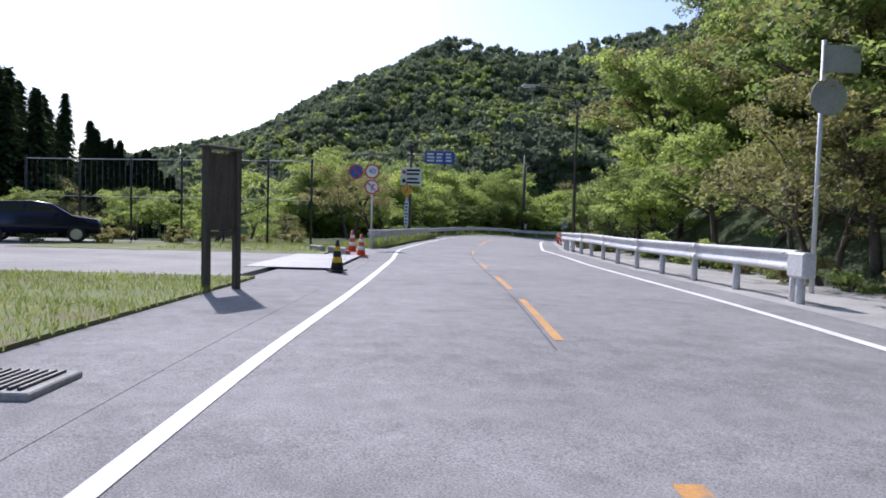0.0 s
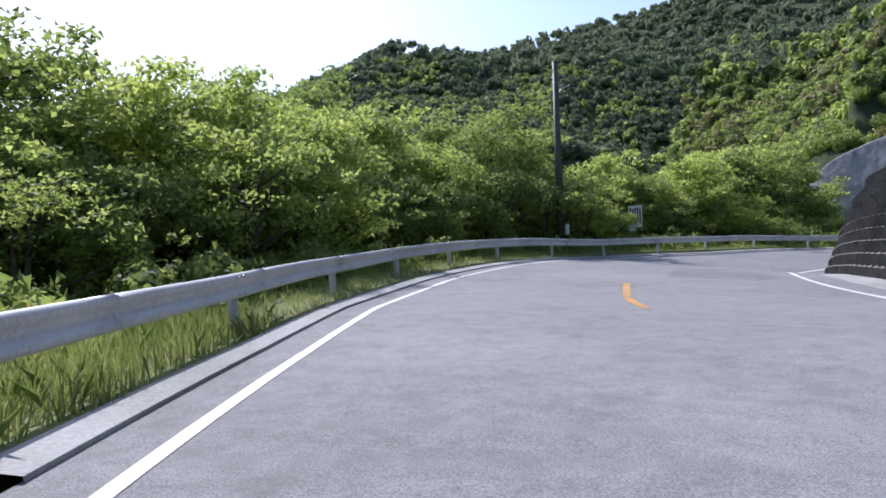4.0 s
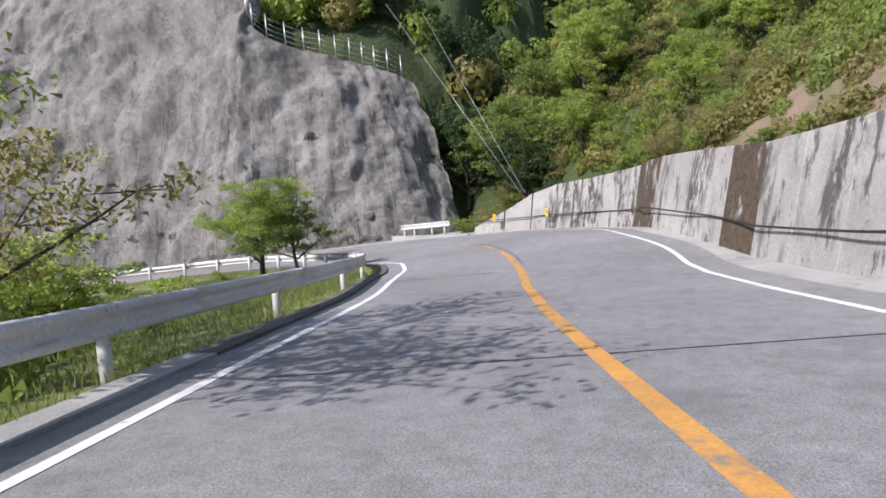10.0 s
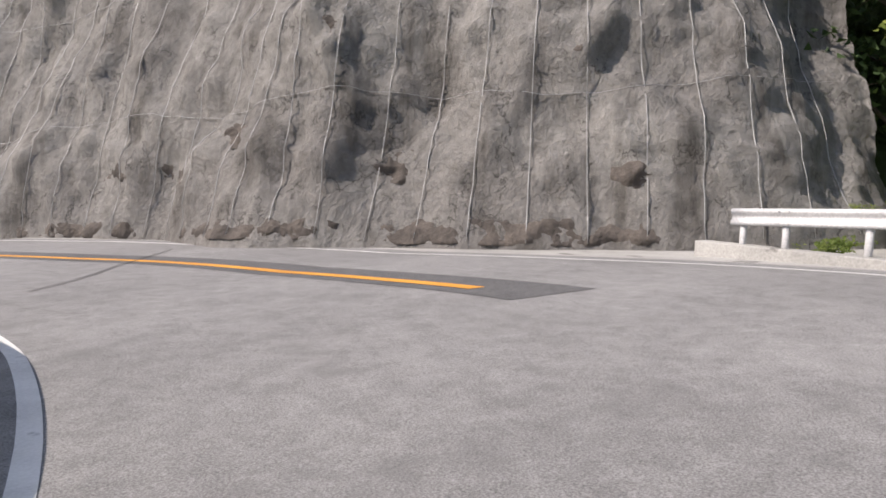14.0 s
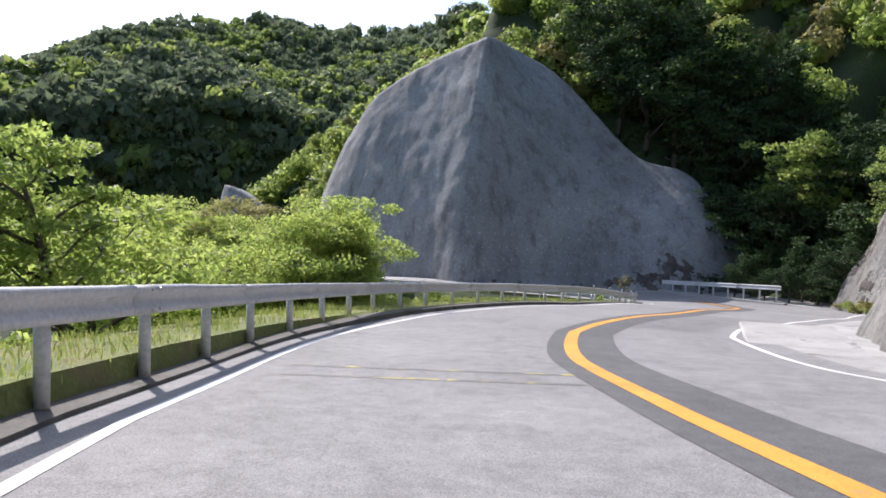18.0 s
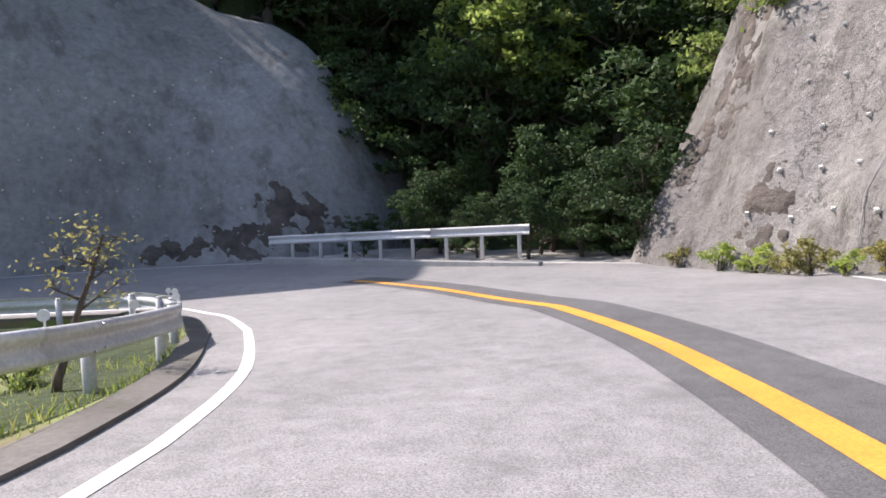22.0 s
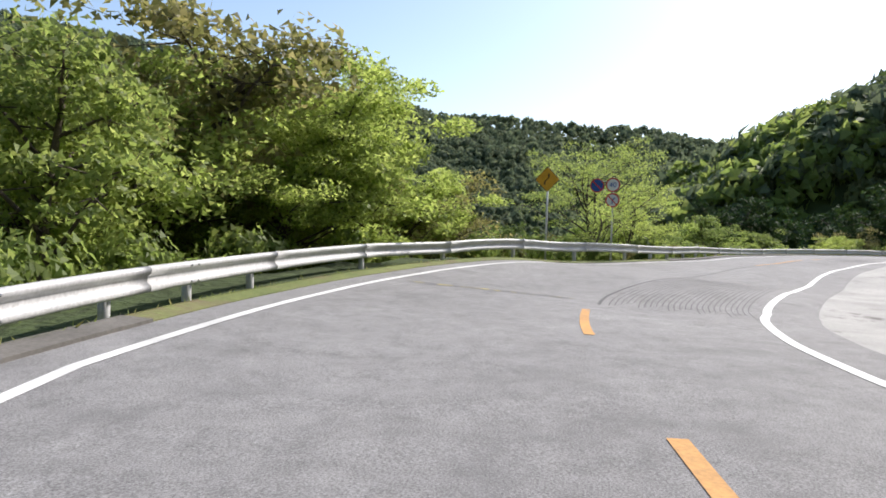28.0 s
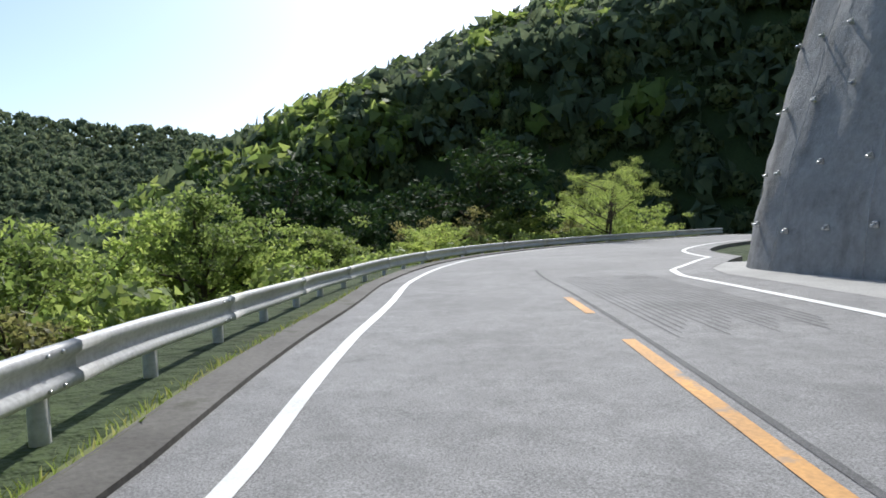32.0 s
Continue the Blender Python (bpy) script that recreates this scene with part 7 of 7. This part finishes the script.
for k, u in enumerate(np.arange(2.0, 40, 1.45)):
    face_rope(cliff_a, face_a, [(u + 0.1 * math.sin(z * 0.35 + k), z) for z in np.arange(0.4, 12, 0.5)], 0.012)
for z in (4.4, 9.5):
    face_rope(cliff_a, face_a, [(u, z + 0.12 * math.sin(u * 0.5)) for u in np.arange(1, 40, 0.5)])
for u in np.arange(3, 30, 3.1):
    face_rope(cliff_b, face_b, [(u + 0.2 * math.sin(z), z) for z in np.arange(0.4, 13, 0.8)])
for u in np.arange(2, 18, 2.6):
    face_rope(cliff_d, face_d, [(u, z) for z in np.arange(0.4, 13, 0.8)])
face_rope(cliff_d, face_d, [(u, 6.0 + 0.05 * u) for u in np.arange(2, 18, 0.7)])
face_rope(cliff_b, face_b, [(u, 5.0 + 0.03 * u) for u in np.arange(3, 29, 0.7)])


def rock_patch(cliff_ob, face, u0, z0, w, h, seed, name="rock_patch", solid=0.3, rough=1.5):
    """A rough patch of bare dark rock or dead plants on a face."""
    bm = bmesh.new()
    n, m = max(10, int(w / 0.06)), max(8, int(h / 0.06))
    g = []
    for i in range(n + 1):
        row = []
        for j in range(m + 1):
            a, b = i / n * 2 - 1, j / m * 2 - 1
            u, z = u0 + a * w * 0.6, max(0.02, z0 + b * h * 0.6)
            p, d = face(u, z + 0.3)
            k = Vector((u * 1.4, z * 1.8, seed * 7.3))
            lift = solid - 0.75 * (a * a + b * b) + rough * noise.fractal(k, 0.9, 2.1, 4) + 0.25 * noise.noise(k * 5.0)
            row.append(bm.verts.new(p + d * max(-0.1, min(0.07, 0.09 * lift))))
        g.append(row)
    for i in range(n):
        for j in range(m):
            bm.faces.new((g[i][j], g[i + 1][j], g[i + 1][j + 1], g[i][j + 1])).smooth = True
    part(name, bm, "rock_dark", cliff_ob)


for u, z, w, h, s in ((12.6, 0.8, 5.2, 1.3, 1), (9.6, 1.7, 3.6, 2.0, 2), (15.4, 0.5, 2.4, 0.7, 8), (19.2, 0.22, 1.0, 0.3, 3), (24.6, 0.22, 0.9, 0.26, 4), (26.2, 0.16, 0.3, 0.2, 7), (27.2, 0.2, 0.4, 0.22, 5), (29.4, 0.2, 0.6, 0.24, 6)):
    rock_patch(cliff_c, face_c, u, z, w, h, s, solid=0.42 if w > 2 else 0.3, rough=1.2)
# dry creepers and torn netting on the bolted face
for u, z, w, h, s in ((run_b - 6.6, 6.2, 1.9, 4.6, 1), (run_b - 8.4, 9.0, 2.2, 3.4, 2), (run_b - 9.6, 1.6, 1.3, 1.9, 3), (run_b - 5.6, 3.8, 1.0, 2.4, 4)):
    rock_patch(cliff_b, face_b, u, z, w, h, s + 60, "creeper_patch", 0.45, 1.7)
for u, z, w, h, s in ((8.0, 1.6, 1.0, 0.8, 1), (14.5, 2.2, 1.2, 0.8, 2), (17.0, 6.0, 1.4, 0.5, 3), (12.0, 8.0, 1.6, 0.6, 4), (21.0, 3.2, 0.8, 0.7, 5), (24.0, 2.1, 1.6, 0.7, 6), (27.0, 2.2, 1.4, 0.6, 7), (10.0, 5.2, 0.9, 0.4, 8), (6.0, 9.0, 1.2, 0.4, 9), (19.0, 9.0, 1.3, 0.5, 10)):
    rock_patch(cliff_a, face_a, u, z, w, h, s + 20)
for u, z, w, h, s in ((12, 0.3, 8.0, 0.7, 1), (20, 0.25, 7.0, 0.6, 2), (28, 0.25, 6.0, 0.5, 3)):
    rock_patch(cliff_a, face_a, u, z, w, h, s + 40)

# fence along the top of the sunlit face, its anchor wires
fence_top = thing("rockfall_fence", "steel rockfall fence along the top of the face", "fence")
_prev = None
for u in np.arange(1.0, 22, 1.6):
    p, n = face_a(float(u), 40)
    p = p - n * 0.3
    part("post", cyl(0.05, 0.05, 2.2, (p.x, p.y, p.z - 0.3), 8), "steel", fence_top)
    if _prev is not None:
        for h in (0.4, 0.8, 1.2, 1.6):
            part("cable", tube([_prev + Vector((0, 0, h)), (_prev + p) / 2 + Vector((0, 0, h - 0.05)), p + Vector((0, 0, h))], 0.015, 5), "wire", fence_top)
    _prev = p
for k, (a, b) in enumerate((((78.3, 37.1, -2.5), (91.5, 47.0, 12.8)), ((78.6, 37.4, -2.5), (90.0, 49.5, 13.4)))):
    t = thing("anchor_wire", "taut steel wire from the retaining wall up the slope", "wire", group="anchor wires")
    part("wire", tube([a, tuple((x + y) / 2 for x, y in zip(a, b)), b], 0.018, 6), "wire", t)
# concrete apron with a drain at the second rock face's nose
p = at(200.6, 6.6, 0.02)
t = part("apron", box(2.6, 6.0, 0.14, (0, 0, 0), 0.03), "concrete", None)
t.matrix_basis = pose(p[0], p[1], p[2], 0, 0, head_at(200))
tagged(t, "concrete apron at the foot of the rock", "apron", kind="structure")

# ---------------------------------------------------------------- monument, fence, parked car
p = at(10.15, -3.5, 0.05)
t = thing("notice_board", "tall dark wooden board on two posts at the lawn's edge", "notice board", p.tolist(), head_at(10) + 62)
for x in (-0.36, 0.36):
    part("post", box(0.12, 0.12, 3.0, (x, 0, 1.3), 0.01), "wood_dark", t)
part("board", box(0.76, 0.07, 1.55, (0, 0.02, 1.95), 0.01), "wood_dark", t)
part("roof_cap", box(0.92, 0.2, 0.06, (0, 0, 2.83), 0.015), "wood_dark", t)
part("rail", box(0.7, 0.08, 0.1, (0, 0, 1.1), 0.01), "wood_dark", t)
t.scale = (0.85, 0.9, 0.76)

net = thing("net_fence", "tall steel post fence with thin top rails", "fence")
_fp = [at(28.3, -18.3), at(28.1, -15.8), at(27.8, -13.4), at(27.5, -11.1), at(27.2, -9.2), at(27.0, -7.3), at(26.8, -5.45)]
for k, q in enumerate(_fp):
    part("post", cyl(0.045, 0.045, 3.9, (q[0], q[1], q[2] - 0.3), 10), "dark_metal", net)
    if k:
        a = _fp[k - 1]
        for z in (3.5, 1.9):
            part("rail", tube([(a[0], a[1], a[2] + z), (q[0], q[1], q[2] + z)], 0.02, 6), "pole_grey", net)
for a, q in zip(_fp, _fp[1:]):
    for j in range(1, 9):
        u = j / 9
        m_ = a * (1 - u) + q * u
        part("wire", tube([(m_[0], m_[1], m_[2] + 0.1), (m_[0], m_[1], m_[2] + 3.5)], 0.004, 4), "wire", net)


def car(p, rz):
    t = thing("car", "dark blue compact hatchback parked on gravel", "car", p, rz)
    prof = [(-2.05, 0.35), (-2.1, 0.62), (-2.02, 0.86), (-1.2, 1.0), (-0.55, 1.42), (0.1, 1.52), (1.1, 1.48), (1.75, 1.12), (2.02, 1.0), (2.1, 0.7), (2.05, 0.35)]

    def skin(outline, w, name, mat_, inset=0.0):
        bm = bmesh.new()
        rows = []
        for y, k in ((-w, 0.93), (-w * 0.96, 1.0), (0, 1.01), (w * 0.96, 1.0), (w, 0.93)):
            rows.append([bm.verts.new((x * (0.985 if k < 1 else 1), y * (0.86 if z > 1.05 else 1), z * (1 if k >= 1 else 0.985))) for x, z in outline])
        n = len(outline)
        for a, b in zip(rows, rows[1:]):
            for i in range(n):
                bm.faces.new((a[i], a[(i + 1) % n], b[(i + 1) % n], b[i]))
        bm.faces.new(rows[0][::-1])
        bm.faces.new(rows[-1])
        bmesh.ops.recalc_face_normals(bm, faces=bm.faces[:])
        for f in bm.faces:
            f.smooth = True
        return part(name, bm, mat_, t)

    skin(prof, 0.86, "body", "car_paint")
    for y in (-0.775, 0.775):
        g = part("side_window", extrude_poly([(-0.85, 1.04), (-0.42, 1.36), (0.25, 1.42), (0.3, 1.05)], 0.02), "glass_dark", t)
        g.matrix_basis = pose(0, y, 0)
        g = part("side_window", extrude_poly([(0.36, 1.05), (0.34, 1.42), (1.0, 1.38), (1.3, 1.12)], 0.02), "glass_dark", t)
        g.matrix_basis = pose(0, y, 0)
    part("windscreen", box(0.78, 1.3, 0.02, (-0.88, 0, 1.235), 0.005, (0, -33, 0)), "glass_dark", t)
    part("rear_window", box(0.6, 1.2, 0.02, (1.46, 0, 1.33), 0.005, (0, 30, 0)), "glass_dark", t)
    for x in (-1.32, 1.3):
        for y in (-0.8, 0.8):
            w = part("wheel", cyl(0.31, 0.31, 0.2, (x, y + 0.1, 0.31), 24, (90, 0, 0)), "rubber", t)
            part("rim", cyl(0.2, 0.19, 0.21, (x, y + 0.105, 0.31), 16, (90, 0, 0)), "steel", w)
    for y in (-0.62, 0.62):
        part("headlight", box(0.16, 0.34, 0.14, (-2.0, y, 0.78), 0.04), "sign_white", t)
        part("tail_light", box(0.1, 0.26, 0.3, (2.02, y, 0.95), 0.03), "lamp_red", t)
        part("mirror", box(0.12, 0.2, 0.13, (-0.72, y * 1.5, 1.08), 0.04), "car_paint", t)
    part("bumper", box(0.14, 1.6, 0.2, (-2.06, 0, 0.45), 0.05), "car_paint", t)
    part("bumper", box(0.14, 1.6, 0.2, (2.06, 0, 0.45), 0.05), "car_paint", t)
    part("number_plate", box(0.02, 0.33, 0.16, (2.15, 0, 0.75), 0.004), "sign_white", t)
    part("number_plate", box(0.02, 0.33, 0.16, (-2.15, 0, 0.5), 0.004), "sign_white", t)
    return t


p = at(24.4, -15.2, 0.04)
car(p.tolist(), head_at(18) + 205)
